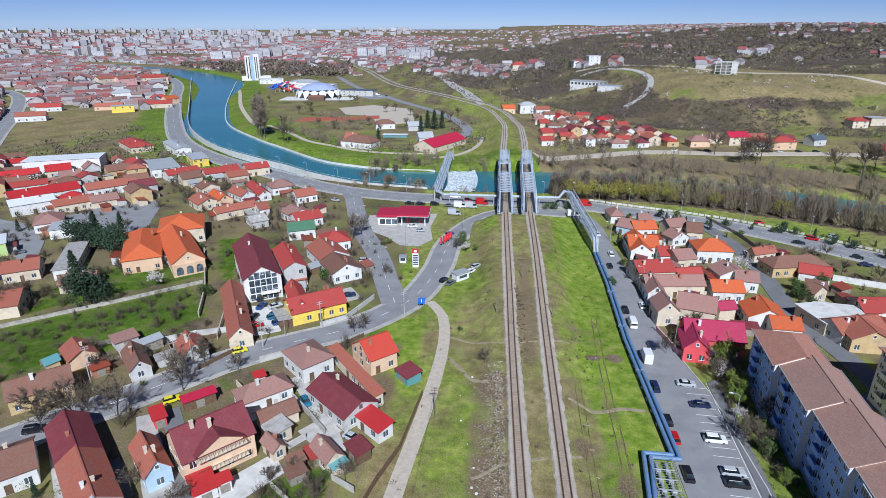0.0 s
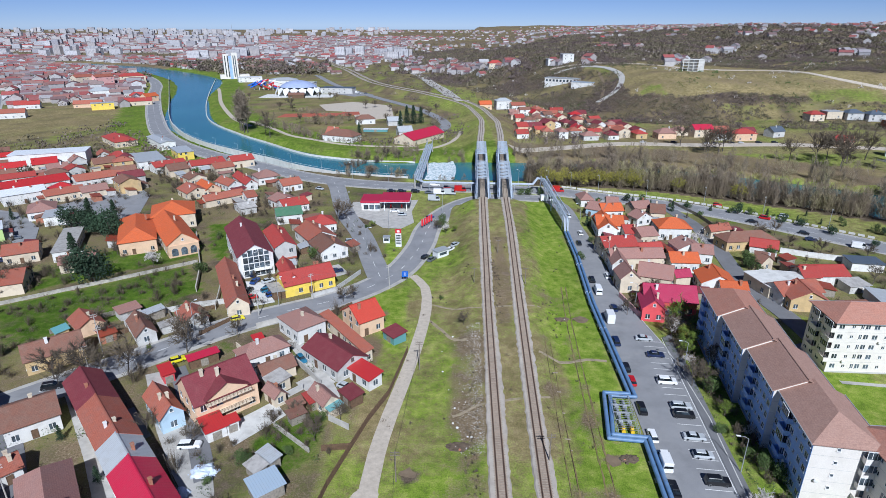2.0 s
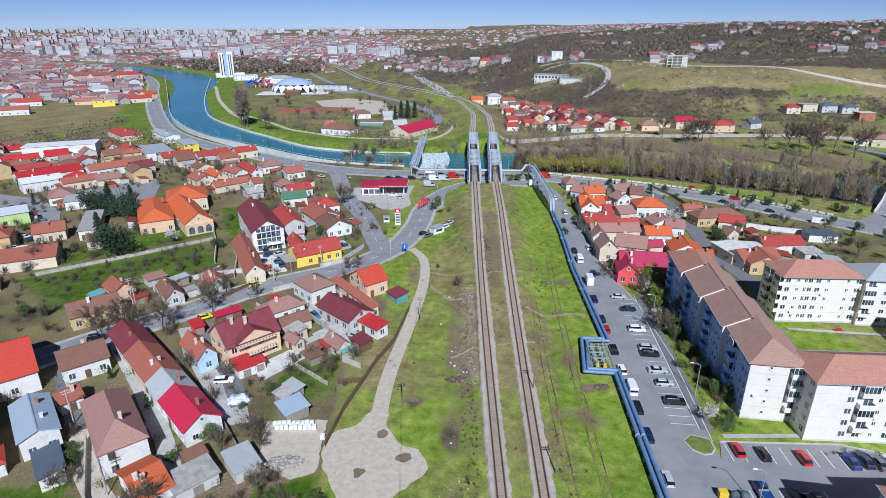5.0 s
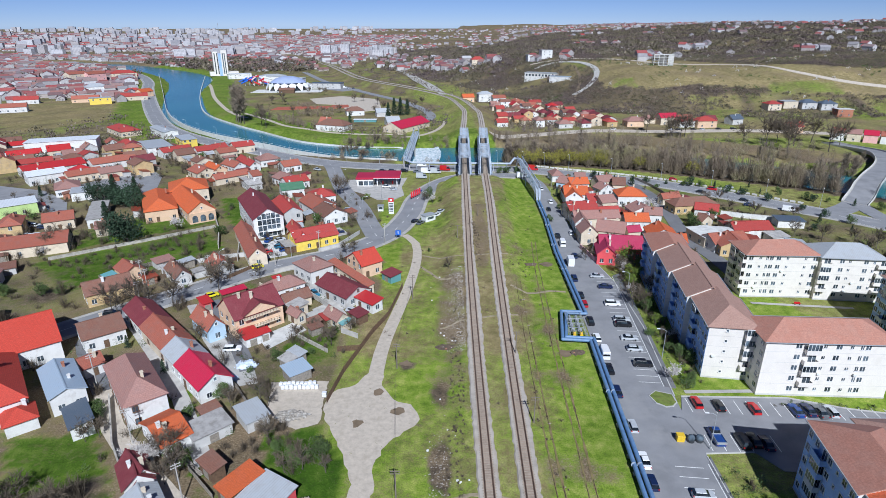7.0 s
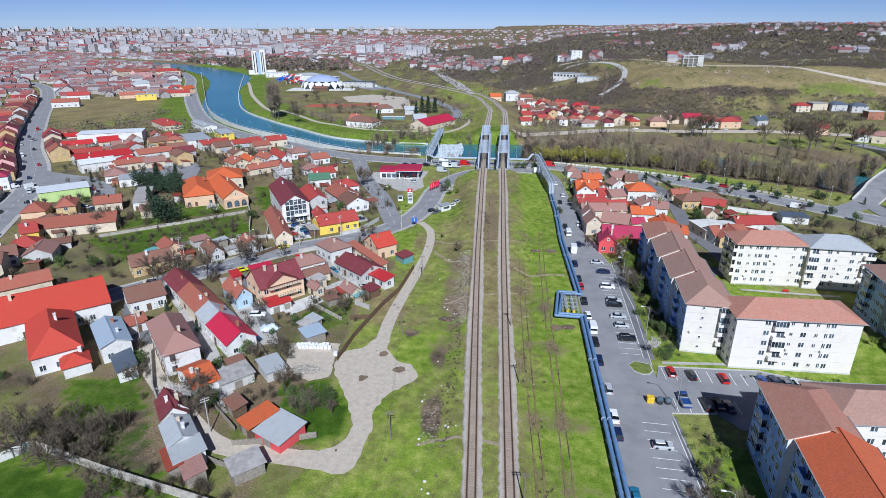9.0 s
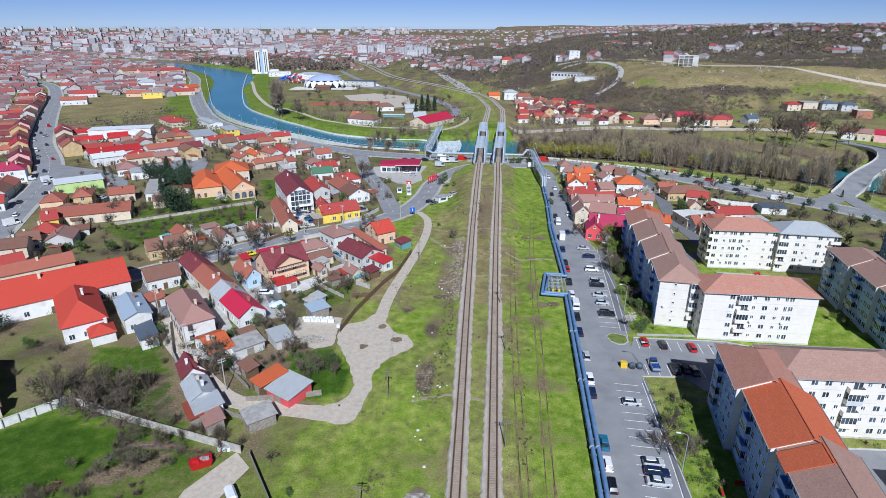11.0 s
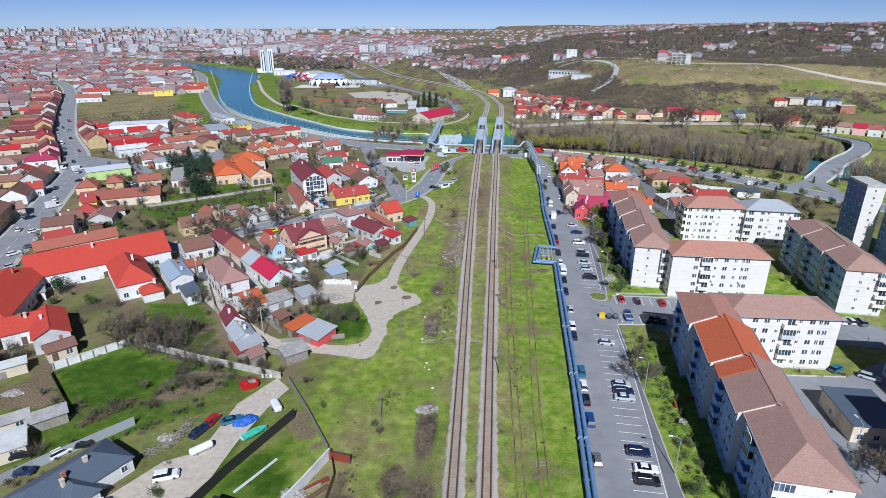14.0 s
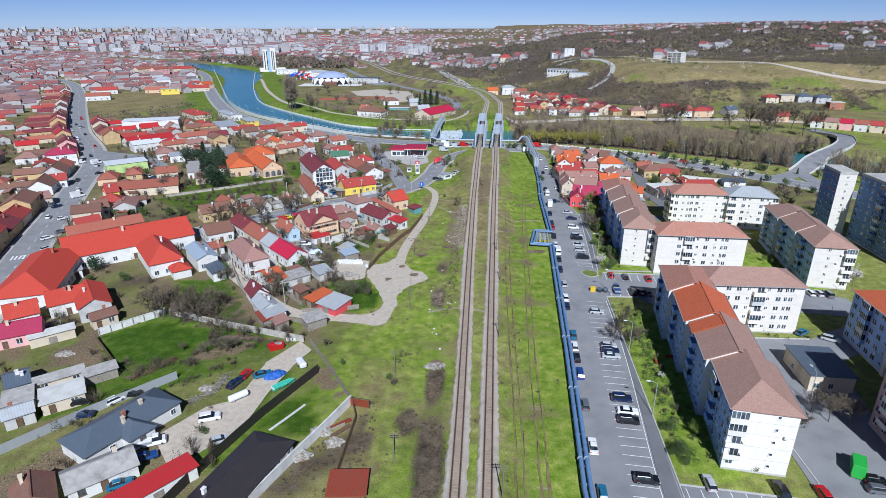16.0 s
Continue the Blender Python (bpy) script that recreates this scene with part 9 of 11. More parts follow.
for a, b in near:
    for k in range(9):
        an, q = rnd.uniform(0, 6.28), rnd.uniform(6.5, 16)
        x, y = a + math.cos(an) * q, b + math.sin(an) * q
        if any((x - c) ** 2 + (y - d) ** 2 < 42 for c, d in near) or line_gap("main", MAINLINE, x, y) < 8 or line_gap("avenue", AVENUE, x, y) < 9 or line_gap("shore", SHORE, x, y) < 10:
            continue
        if x > -110 and y < 125 and rnd.random() < 0.6:
            continue
        if x > -36 + 0.06 * y and x < 47 or (x > 30 and y < 120) or abs(x - 88) < 5:
            continue
        (spots if rnd.random() < 0.75 else greens).append((x, y, rnd.uniform(1.9, 3.2), rnd.uniform(4, 7.5), 80) if rnd.random() < 0.22 and x < -40 else (x, y, rnd.uniform(0.9, 2.3), rnd.uniform(1.2, 4.0), 46))
for k in range(170):
    x, y = rnd.uniform(-175, -100), rnd.uniform(80, 180)
    if clear_of(x, y, 9):
        (spots if rnd.random() < 0.75 else greens).append((x, y, rnd.uniform(1, 2.5), rnd.uniform(1, 3.5), 30))
for k in range(90):
    x, y = rnd.uniform(-110, -55), rnd.uniform(-60, 25)
    if clear_of(x, y, 8) and not in_poly([(-98, -5), (-88, 5), (-67, -2), (-77, -17), (-90, -17)], x, y):
        (spots if rnd.random() < 0.6 else greens).append((x, y, rnd.uniform(0.5, 1.6), rnd.uniform(0.5, 1.6), 20))
def along(pts, n, w, r, h, m, share):
    """Shrubs scattered along a line; a share of them evergreen."""
    for k in range(n):
        i = rnd.randrange(len(pts) - 1)
        q = Vector(pts[i]).lerp(Vector(pts[i + 1]), rnd.random())
        (greens if rnd.random() < share else spots).append((q.x + rnd.uniform(-w, w), q.y + rnd.uniform(-w, w), rnd.uniform(*r), rnd.uniform(*h), m))


along([(-86, 10), (-70, 4), (-44, -4)], 46, 2.2, (1.0, 2.2), (1.5, 4.0), 60, 0.1)
along([(-69, -3), (-62, -9), (-50, -6)], 40, 2.0, (0.8, 1.8), (0.8, 2.5), 50, 0.15)
along([(-92, 8), (-80, 12), (-70, 10)], 26, 4.5, (1.8, 3.2), (3.5, 7.0), 90, 0.15)
along([(-90, -18), (-80, -21), (-72, -17), (-62, -8)], 44, 2.2, (1.0, 2.2), (1.0, 3.0), 50, 0.3)
along([(-58, -14), (-66, -24), (-80, -40)], 40, 1.6, (0.6, 1.4), (0.6, 1.8), 40, 0.2)
along([(-140, 118), (-118, 132), (-100, 146)], 44, 5, (1.0, 2.4), (1.2, 4.5), 60, 0.35)
along([(-158, 120), (-150, 150), (-135, 165)], 34, 6, (1.4, 2.8), (3, 7), 80, 0.4)
along([(-60, 60), (-48, 66), (-40, 78)], 40, 4, (0.8, 1.8), (1.0, 3.2), 50, 0.3)
along([(-52, 26), (-44, 34), (-36, 22)], 30, 4, (0.8, 2.0), (1.0, 3.4), 50, 0.4)
along([(48.5, 50), (50, 80), (51.5, 108)], 80, 1.4, (0.5, 1.2), (0.5, 1.9), 40, 0.45)
along([(41, -44), (43.5, -10), (46, 18)], 90, 2.0, (0.4, 1.3), (0.4, 2.2), 46, 0.6)
along([(40, -46), (45, 20)], 60, 0.35, (0.35, 0.6), (0.5, 0.9), 30, 0.9)
along([(45.6, 48), (47.5, 112)], 60, 0.35, (0.35, 0.6), (0.5, 0.9), 30, 0.9)
along([(62, 40), (84, 38)], 30, 0.8, (0.4, 0.8), (0.5, 1.2), 40, 0.8)
along([(64, 20), (60, 4), (88, 2)], 30, 1.5, (0.5, 1.2), (0.6, 2.2), 40, 0.6)
for k in range(60):
    x, y = rnd.uniform(48, 53), rnd.uniform(48, 108)
    spots.append((x, y, rnd.uniform(0.8, 1.8), rnd.uniform(1.2, 3.6), 30))
for k in range(60):
    x, y = rnd.uniform(39.5, 45), rnd.uniform(-46, 20)
    greens.append((x, y, rnd.uniform(0.5, 1.2), rnd.uniform(0.5, 1.8), 60))
thicket("garden_thicket", "twigs", "leafless brown shrubs scattered through the gardens", spots, 0.035)
leaf_size = 0.13
thicket("garden_crowns", "twigs", "fine brown haze of bare fruit trees and hedges in the gardens", [(x, y, r, h, 70) for x, y, r, h, n in spots if h > 1.6])
leaf_size = 0.2
thicket("garden_shrubs", "leaf_bush", "small green shrubs scattered through the gardens", greens)
spots = []
for k in range(2600):
    y = rnd.uniform(-75, 228)
    x = rnd.uniform(-34 + 0.05 * y, 24 + 0.055 * y)
    if min(abs(x - x_left(y)), abs(x - x_right(y))) < 2.2 or in_poly([(-36, 2), (-14, 30), (-15, 62), (-22, 150), (-16, 150), (-16, 90), (-10, 30), (-20, 2)], x, y):
        continue
    spots.append((x, y, rnd.uniform(0.12, 0.5), rnd.uniform(0.1, 0.45), 9))
thicket("weeds", "weed", "tufts of rough grass and weeds by the railway", spots)
spots = []
for k in range(150):
    y = rnd.uniform(-70, 228)
    x = rnd.uniform(-30 + 0.05 * y, 22 + 0.055 * y)
    if min(abs(x - x_left(y)), abs(x - x_right(y))) > 2.6:
        spots.append((x, y, rnd.uniform(0.4, 1.2), rnd.uniform(0.3, 1.0), 24))
for cx, cy, rx, ry, n in ((-9, -22, 2.6, 8, 70), (-8.5, -48, 3.2, 15, 130), (-14, -36, 2.5, 5, 40), (-8, 22, 2.0, 12, 60), (-6.5, 48, 1.6, 22, 90), (-4.5, 84, 1.5, 16, 50), (3, 140, 2.2, 30, 120), (19, 120, 2, 14, 30), (11, 10, 1.5, 40, 50), (-22, -46, 2.5, 16, 90), (-30, -52, 5, 14, 90), (-17, -12, 2, 4, 25)):
    for k in range(n):
        a, q = rnd.uniform(0, 6.28), rnd.random() ** 0.5
        spots.append((cx + math.cos(a) * rx * q, cy + math.sin(a) * ry * q, rnd.uniform(0.3, 0.8), rnd.uniform(0.25, 0.9), 22))
thicket("low_scrub", "twigs", "low brown scrub growing beside the tracks", spots, 0.03)

# riverside woods of bare trees
rnd = random.Random(77)
placed = []
for k in range(1600):
    f = rnd.random()
    x = 34 + 190 * f
    y0 = 268 - 0.0007 * (x - 34) ** 2 - 0.09 * (x - 34)
    y = y0 + rnd.uniform(0, 20 + 6 * f)
    if any((x - a) ** 2 + (y - b) ** 2 < 6 for a, b in placed) or len(placed) > 105:
        continue
    if line_gap("river", RIVER, x, y) < 21 or line_gap("shore", SHORE, x, y) < 11 or line_gap("deck", DECK_LINE, x, y) < 10:
        continue
    placed.append((x, y))
    gold = y < 300 and rnd.random() < (0.65 if 40 < x < 80 else 0.2)
    tree(round(x, 1), round(y, 1), "gold" if gold else rnd.choice(("alder", "poplar", "poplar", "alder", "bare")), rnd.uniform(7, 11) if gold else rnd.uniform(8, 14))
for k in range(24):
    x, y = rnd.uniform(-72, -6), rnd.choice((rnd.uniform(281, 292), rnd.uniform(328, 342)))
    if not -14 < x < -8 and not -32 < x < -20:
        tree(round(x, 1), round(y, 1), "bare", rnd.uniform(5, 10))
for x, y, h in ((-179, 435, 27), (-176, 431, 25), (-172, 428, 26), (-182, 439, 23), (-147, 404, 17), (-152, 410, 15), (-165, 455, 13), (-80, 409, 11), (-48, 470, 16), (-42, 465, 17), (-36, 470, 15), (-52, 452, 14)):
    tree(x, y, "poplar" if x < -170 else "bare" if x < -100 else "fir", h)
for x, y, h in ((150, 372, 17), (160, 352, 18), (166, 348, 20), (172, 355, 17), (158, 345, 15), (212, 318, 22), (222, 310, 21), (232, 320, 23), (243, 300, 20), (226, 330, 19), (200, 325, 16), (250, 330, 20), (262, 318, 18), (216, 300, 17)):
    tree(x, y, "bare", h)
for x, y, h in ((44, 263, 9), (50, 266, 11), (56, 262, 10), (62, 265, 11), (68, 262, 10), (75, 264, 9), (84, 259, 10), (104, 252, 9), (128, 240, 9)):
    tree(x, y, "gold", h)
for k in range(20):
    f = k / 19
    tree(round(60 + 150 * f, 1), round(236 - 20 * f - 60 * f * f + rnd.uniform(-2, 2), 1), rnd.choice(("bush", "fir", "bush")), rnd.uniform(2.2, 4.5))


cover_ground(ground_sheet.data, GROUND_X, GROUND_Y, [(a, b, 11 if b < 420 else 16) for a, b in TAKEN if not (a > 40 and b < 110)])


# ---------------- landmarks across the river ----------------
t = thing("hotel_tower", pose(-357, 912, 0, 0, 0, 24), "tall white tower with blue glass stripes", "tower")
for x0, x1, y0, y1, hgt, m in ((-11, -3.2, -6, 8, 37, "panel_white"), (-3.2, 1.4, -5, 7, 34, "panel_blue"), (1.4, 10, -6, 8, 39, "panel_white")):
    part("wing", box(bmesh.new(), x0, x1, y0, y1, 0, hgt), m, t)
for px in (-9.2, -5.2, 3.2, 6.0):
    part("window_band", box(bmesh.new(), px, px + 1.5, -6.08, -5.9, 3, 35), "pane", t)
for lvl in range(11):
    part("window_row", box(bmesh.new(), 10, 10.1, -5, 7, 3 + lvl * 3.1, 4.5 + lvl * 3.1), "pane", t)
part("podium", box(bmesh.new(), -18, 26, -4, 12, 0, 6), "panel_white", t)
t = thing("water_park_dome", pose(-196, 690, 0), "lavender-blue dome with white petal arches of a water park", "dome")
bm = bmesh.new()
bmesh.ops.create_uvsphere(bm, u_segments=40, v_segments=16, radius=1, matrix=Matrix.Diagonal((27, 23, 17, 1)))
for v in [v for v in bm.verts if v.co.z < 7.5]:
    bm.verts.remove(v)
for f in bm.faces:
    f.smooth = True
part("shell", bm, "dome_blue", t, "lavender-blue roof shell")
for k in range(11):
    a = radians(180 - 20 + k * 22)
    bm = bmesh.new()
    c, sd = Vector((math.cos(a) * 29, math.sin(a) * 25, 0)), Vector((-math.sin(a), math.cos(a), 0))
    mid, top = c * 0.95 + Vector((0, 0, 4.0)), c * 0.88 + Vector((0, 0, 7.6))
    pts = [c - sd * 0.3, c + sd * 0.3, mid + sd * 3.0, top + sd * 5.0, c * 0.80 + Vector((0, 0, 9.6)), top - sd * 5.0, mid - sd * 3.0]
    quad(bm, pts)
    quad(bm, [p * 0.985 for p in pts][::-1])
    part("petal", bm, "white_paint", t)
part("glass_wall", cyl(bmesh.new(), (0, 0, 0), (0, 0, 8.4), 21.5, 21.5, 28), "pane", t)
house(-150, 706, 40, 16, -8, 7, 0.4, "flat", "plaster_grey", "tin_dark", 2, near=False)
house(-245, 800, 40, 24, 20, 8, 3.0, "hip", "plaster_white", "tin_grey", 2, near=False)
house(-205, 740, 34, 22, -10, 10, 0.4, "flat", "plaster_white", "tin_white", 2, near=False)
house(-312, 860, 34, 16, 25, 7, 0.4, "flat", "plaster_white", "tin_white", 2, near=False)
t = thing("water_slides", pose(-252, 742, 0), "tangle of red, blue and white water slides", "water slide")
for k in range(30):
    r2 = random.Random(k)
    p = Vector((r2.uniform(-16, 14), r2.uniform(-8, 8), r2.uniform(4, 13)))
    q = p + Vector((r2.uniform(-12, 12), r2.uniform(-5, 5), r2.uniform(-5, -1)))
    part("tube", cyl(bmesh.new(), p, q, 0.9, n=7), ("sign_red", "sign_blue", "plastic_white")[k % 3], t)
for k in range(6):
    part("column", cyl(bmesh.new(), (-15 + k * 6, 0, 0), (-15 + k * 6, 0, 9), 0.3, n=6), "plastic_white", t)
for x, y, h in ((-160, 640, 9), (-150, 650, 8), (-140, 630, 10), (-172, 560, 12), (-180, 548, 10), (-165, 540, 9), (-96, 560, 10), (-88, 570, 9), (-70, 540, 9), (-60, 495, 10), (-66, 480, 8), (-100, 480, 9), (-112, 470, 8), (-125, 462, 9), (-85, 450, 7), (-140, 470, 9), (-38, 520, 10), (-30, 500, 11), (-24, 540, 9), (-240, 640, 8), (-262, 670, 9)):
    tree(x, y, "bare", h)
flat_area("car_park", [(-205, 770), (-150, 745), (-105, 690), (-125, 668), (-172, 715), (-222, 745)], 0.34, "asphalt", "grey asphalt car park beside the dome", "car park", thick=1)
house(-84, 470, 16, 10, 15, 4.5, 3, "hip", "plaster_white", "tile_brown", 1, near=False)
house(-58, 462, 12, 9, 15, 4.0, 3, "gable", "plaster_grey", "tin_grey", 1, near=False)
house(-190, 655, 18, 8, 5, 4.0, 2, "gable", "wood_dark", "tile_brown", 1, near=False)
road([(-187, 480), (-159, 446), (-134, 411), (-112, 394), (-89, 377), (-61, 369), (-34, 369)], 3.2, "gravel", 0.3, "pale gravel footpath across the river meadow", "footpath", follow=True, category="path")
for k in range(14):
    f, row = (k // 2) / 6, k % 2
    car(round(-200 + 78 * f + row * 7, 1), round(752 - 62 * f + row * 7, 1), 35, ("sedan", "hatch", "wagon", "van")[k % 4], ("black", "navy", "white", "grey", "silver")[k * 7 % 5], z=0.36)
flat_area("plaza", [(-235, 655), (-150, 660), (-150, 690), (-235, 690)], 0.3, "concrete_pale", "pale paved plaza before the dome", "pavement", thick=1)
flat_area("sports_court", [(-170, 503), (-117, 512), (-112, 532), (-168, 524)], 0.32, "clay_red", "red clay sports court", "sports court", thick=1)
flat_area("sports_court", [(-112, 512), (-96, 520), (-100, 540), (-116, 536)], 0.33, "clay_red", "red clay sports court", "sports court", thick=1)
flat_area("gravel_field", [(-150, 591), (-118, 616), (-73, 586), (-62, 500), (-92, 484), (-108, 540), (-134, 548)], 0.3, "gravel", "bare gravel field beside the railway", "gravel field", thick=1)
road([(-340, 800), (-309, 729), (-262, 610), (-219, 518), (-198, 481), (-178, 453)], 4, "gravel", 0.3, "pale footpath along the riverbank", "footpath", follow=True, category="path")
road([(-237, 978), (-170, 800), (-98, 659), (-43, 559), (-15, 470), (-22, 420)], 9, "asphalt", 0.45, "asphalt road beside the railway", follow=True)
road([(-105, 1480), (-122, 1390), (-134, 1260), (-118, 1140), (-82, 1040), (-56, 942), (-38, 830), (-20, 739), (-8, 660), (2, 590)], 15, "concrete", 0.7, "wide motorway curving along the hill", follow=True)
road([(30, 352), (70, 366), (111, 380), (163, 376), (238, 377), (330, 350)], 11, "gravel", 0.35, "dusty road along the north bank", follow=True)
road([(-36, 356), (-20, 366), (-8, 392), (-2, 430)], 3, "gravel", 0.3, "gravel footpath up to the railway", "footpath", follow=True, category="path")
# market hall with a red roof
house(-33, 392, 40, 17, 58, 4.0, 4.0, "gable", "plaster_cream", "tin_crimson", 1, near=False)
house(-90, 391, 25, 13, -22, 4.6, 3.8, "hip", "plaster_white", "tile_brown", 1, near=False)
house(-97, 397, 9, 9, -22, 4.6, 4.4, "gable", "plaster_cream", "tile_rust", 1, near=False)
house(-46, 415, 11, 9, 20, 3.4, 3.4, "gable", "plaster_grey", "tin_grey", 1, near=False)
house(-70, 430, 19, 5, -1, 2.0, 0.3, "flat", "tin_teal", "tin_white", 0, near=False)
house(42, 560, 15, 10, 10, 8, 2.4, "hip", "plaster_white", "tin_grey", 3, near=False, ground=1)
house(56, 553, 14, 9, 12, 4.5, 2.6, "gable", "plaster_white", "tile_rust", 1, near=False, ground=1)
house(24, 556, 12, 9, 10, 5, 3, "gable", "plaster_peach", "tile_orange", 2, near=False, ground=1)
# unfinished concrete building on the hill
hz = terrain_at(254, 630)
t = thing("unfinished_building", pose(254, 630, hz, 0, 0, -12), "bare concrete frame building on the hillside", "building")
for lvl in range(5):
    part("slab", box(bmesh.new(), -11, 11, -7, 7, lvl * 3.0, lvl * 3.0 + 0.35), "concrete_pale", t)
for px in (-10.5, -5.2, 0, 5.2, 10.5):
    for py in (-6.5, 6.5):
        part("column", box(bmesh.new(), px - 0.35, px + 0.35, py - 0.35, py + 0.35, 0, 12.2), "concrete_pale", t)
part("core", box(bmesh.new(), -4, 4, -4, 4, 0, 12.2), "concrete", t)
part("infill", box(bmesh.new(), 5.5, 10.5, -6.4, -6.1, 0.3, 12), "concrete_pale", t)
t = thing("low_white_building", pose(121, 668, terrain_at(121, 668), 0, 0, -30), "long low white building on the hillside", "building")
part("wall", box(bmesh.new(), -20, 20, -6, 6, -9, 5), "plaster_white", t)
part("roof", box(bmesh.new(), -20.5, 20.5, -6.5, 6.5, 5, 5.5), "tin_grey", t)
for k in range(9):
    part("window", box(bmesh.new(), -18.6 + k * 4.2, -16.2 + k * 4.2, -6.1, -5.9, 1.2, 3.6), "pane", t)
# roads on the hill
road([(137, 560), (155, 573), (169, 597), (176, 630), (172, 670), (158, 700), (140, 712), (118, 712)], 6, "concrete", 0.5, "pale road winding up the hillside", follow=True)
road([(118, 740), (152, 722), (214, 695), (262, 652), (321, 606), (358, 543), (430, 500), (560, 480)], 5, "gravel", 0.5, "pale gravel track across the hillside", follow=True)
road([(160, 660), (154, 610), (140, 560), (128, 530)], 3, "mud", 0.4, "dark steep path down the hillside", "footpath", follow=True, category="path")
house(137, 632, 24, 10, -30, 7.5, 0.4, "flat", "plaster_white", "tin_blue", 1, near=False, ground=terrain_at(137, 632) - 3.5)
house(140, 752, 15, 11, 10, 11, 0.4, "flat", "plaster_white", "tin_white", 3, near=False)
house(122, 762, 12, 10, 10, 8, 0.4, "flat", "plaster_white", "tin_grey", 2, near=False)
house(56, 872, 20, 12, 10, 8, 4, "hip", "plaster_cream", "tile_red", 2, near=False)
# road bridge downstream
DECK = DECK_LINE


def deck_height(x, y):
    return 0.25 + 3.6 * float(smooth01((y - 184) / 26)) * float(1 - smooth01((y - 268) / 55))


road([(150, 176), (160, 173), (172, 179), (183, 188)], 9.5, "asphalt", 0.225, "asphalt slip road up to the bridge")
road([(190, 131), (183, 146), (179, 165), (181, 180), (184, 189)], 8, "asphalt", 0.228, "asphalt slip road up to the bridge")
t = thing("road_bridge", Matrix(), "asphalt road bridge on concrete piers over the river", "bridge")
part("deck", strip(bmesh.new(), DECK, 10.6, deck_height, 1.3), "concrete", t)
part("carriageway", strip(bmesh.new(), DECK, 8.6, lambda x, y: deck_height(x, y) + 0.1, 0.06), "asphalt", t)
for e in (-1, 1):
    edge = []
    for k, q in enumerate(DECK):
        d = (DECK[min(k + 1, len(DECK) - 1)] - DECK[max(k - 1, 0)]).normalized()
        edge.append(Vector((q.x + e * d.y * 5.2, q.y - e * d.x * 5.2)))
    part("parapet", strip(bmesh.new(), edge, 0.22, lambda x, y: deck_height(x, y) + 0.75, 0.9), "concrete_pale", t)
for f in (0.24, 0.42, 0.6):
    q = DECK[int(f * len(DECK))]
    part("pier", box(bmesh.new(), q.x - 4, q.x + 4, q.y - 1, q.y + 1, -6.5, deck_height(q.x, q.y) - 0.9), "concrete", t)
t = thing("lattice_mast", pose(-560, 1500, 20), "tall slender grey lattice mast", "mast")
part("shaft", cyl(bmesh.new(), (0, 0, -20), (0, 0, 62), 1.1, 0.35, 4), "metal_grey", t)

# ---------------- paths, markings and kerbs ----------------
def on_ground(dz):
    return lambda x, y: terrain_at(x, y) + dz


def ground_patch(name, pts, material, label, category, dz=0.07, ragged=0.25):
    """A thin sheet on the ground inside a slightly ragged outline."""
    rr = random.Random(int(pts[0][0] * 10 + pts[0][1]))
    pts = [Vector(p[:2]) for p in pts]
    ring = []
    for a, b in zip(pts, pts[1:] + pts[:1]):
        n = max(1, int((b - a).length / 1.0))
        for k in range(n):
            ring.append(a.lerp(b, k / n) + Vector((rr.uniform(-1, 1), rr.uniform(-1, 1))) * ragged)
    if sum(p.x * q.y - q.x * p.y for p, q in zip(ring, ring[1:] + ring[:1])) < 0:
        ring.reverse()
    bm = bmesh.new()
    f = bm.faces.new([bm.verts.new((p.x, p.y, terrain_at(p.x, p.y) + dz)) for p in ring])
    bmesh.ops.triangulate(bm, faces=[f])
    return tagged(part(name, bm, material), label, category, kind="structure")


road([(-23.2, 148.5), (-18.6, 139), (-17.6, 124), (-18.8, 108), (-20.8, 92), (-23.6, 74), (-25, 62), (-25.4, 50)], (3.0, 3.6), "gravel", 0.09, "pale gravel path beside the railway", "footpath", thick=0.2, follow=True, category="path")
ground_patch("gravel_yard", smooth_line([(-27.4, 53), (-30, 48.5), (-35, 45), (-34.8, 38), (-32, 31.5), (-28.8, 24.5), (-26.6, 18), (-27.6, 13), (-32, 10.3), (-38.3, 9.4), (-38, 6.2), (-33, 5.3), (-26.6, 4.2), (-24.2, 5.6), (-22.6, 15), (-22.8, 22.5), (-21, 28), (-17.8, 31.8), (-14.6, 35.8), (-16, 40), (-20.4, 43), (-23.2, 48), (-23.6, 53), (-27.4, 53)], 1.2), "gravel", "open pale gravel turning place with a curving lane", "gravel yard", 0.1, 0.35)
road([(-86, 47), (-77.5, 34.5), (-68, 25), (-57.6, 15), (-51, 10.6), (-43.7, 9.2), (-35, 8)], 4.2, "gravel", 0.12, "pale gravel lane between houses", "lane", thick=0.2, follow=True, category="lane")
road([(-86, 47), (-96, 60), (-102, 68), (-104, 78)], 4.5, "asphalt_dark", 0.14, "narrow asphalt lane between houses", "lane", thick=0.2, follow=True, category="lane")
road([(-53, 106), (-47, 97), (-41, 88), (-37, 80)], 3.4, "concrete", 0.13, "concrete driveway beside a house", "driveway", thick=0.2, follow=True, category="driveway")
road([(-78, 92), (-70, 80), (-62, 66), (-56, 55)], 4.0, "asphalt_dark", 0.13, "narrow yard lane between houses", "lane", thick=0.2, follow=True, category="lane")
ground_patch("concrete_yard", [(-78, 143), (-70, 142), (-64, 128), (-71, 124.5)], "concrete_pale", "pale concrete yard with parked cars", "yard", 0.12, 0.03)
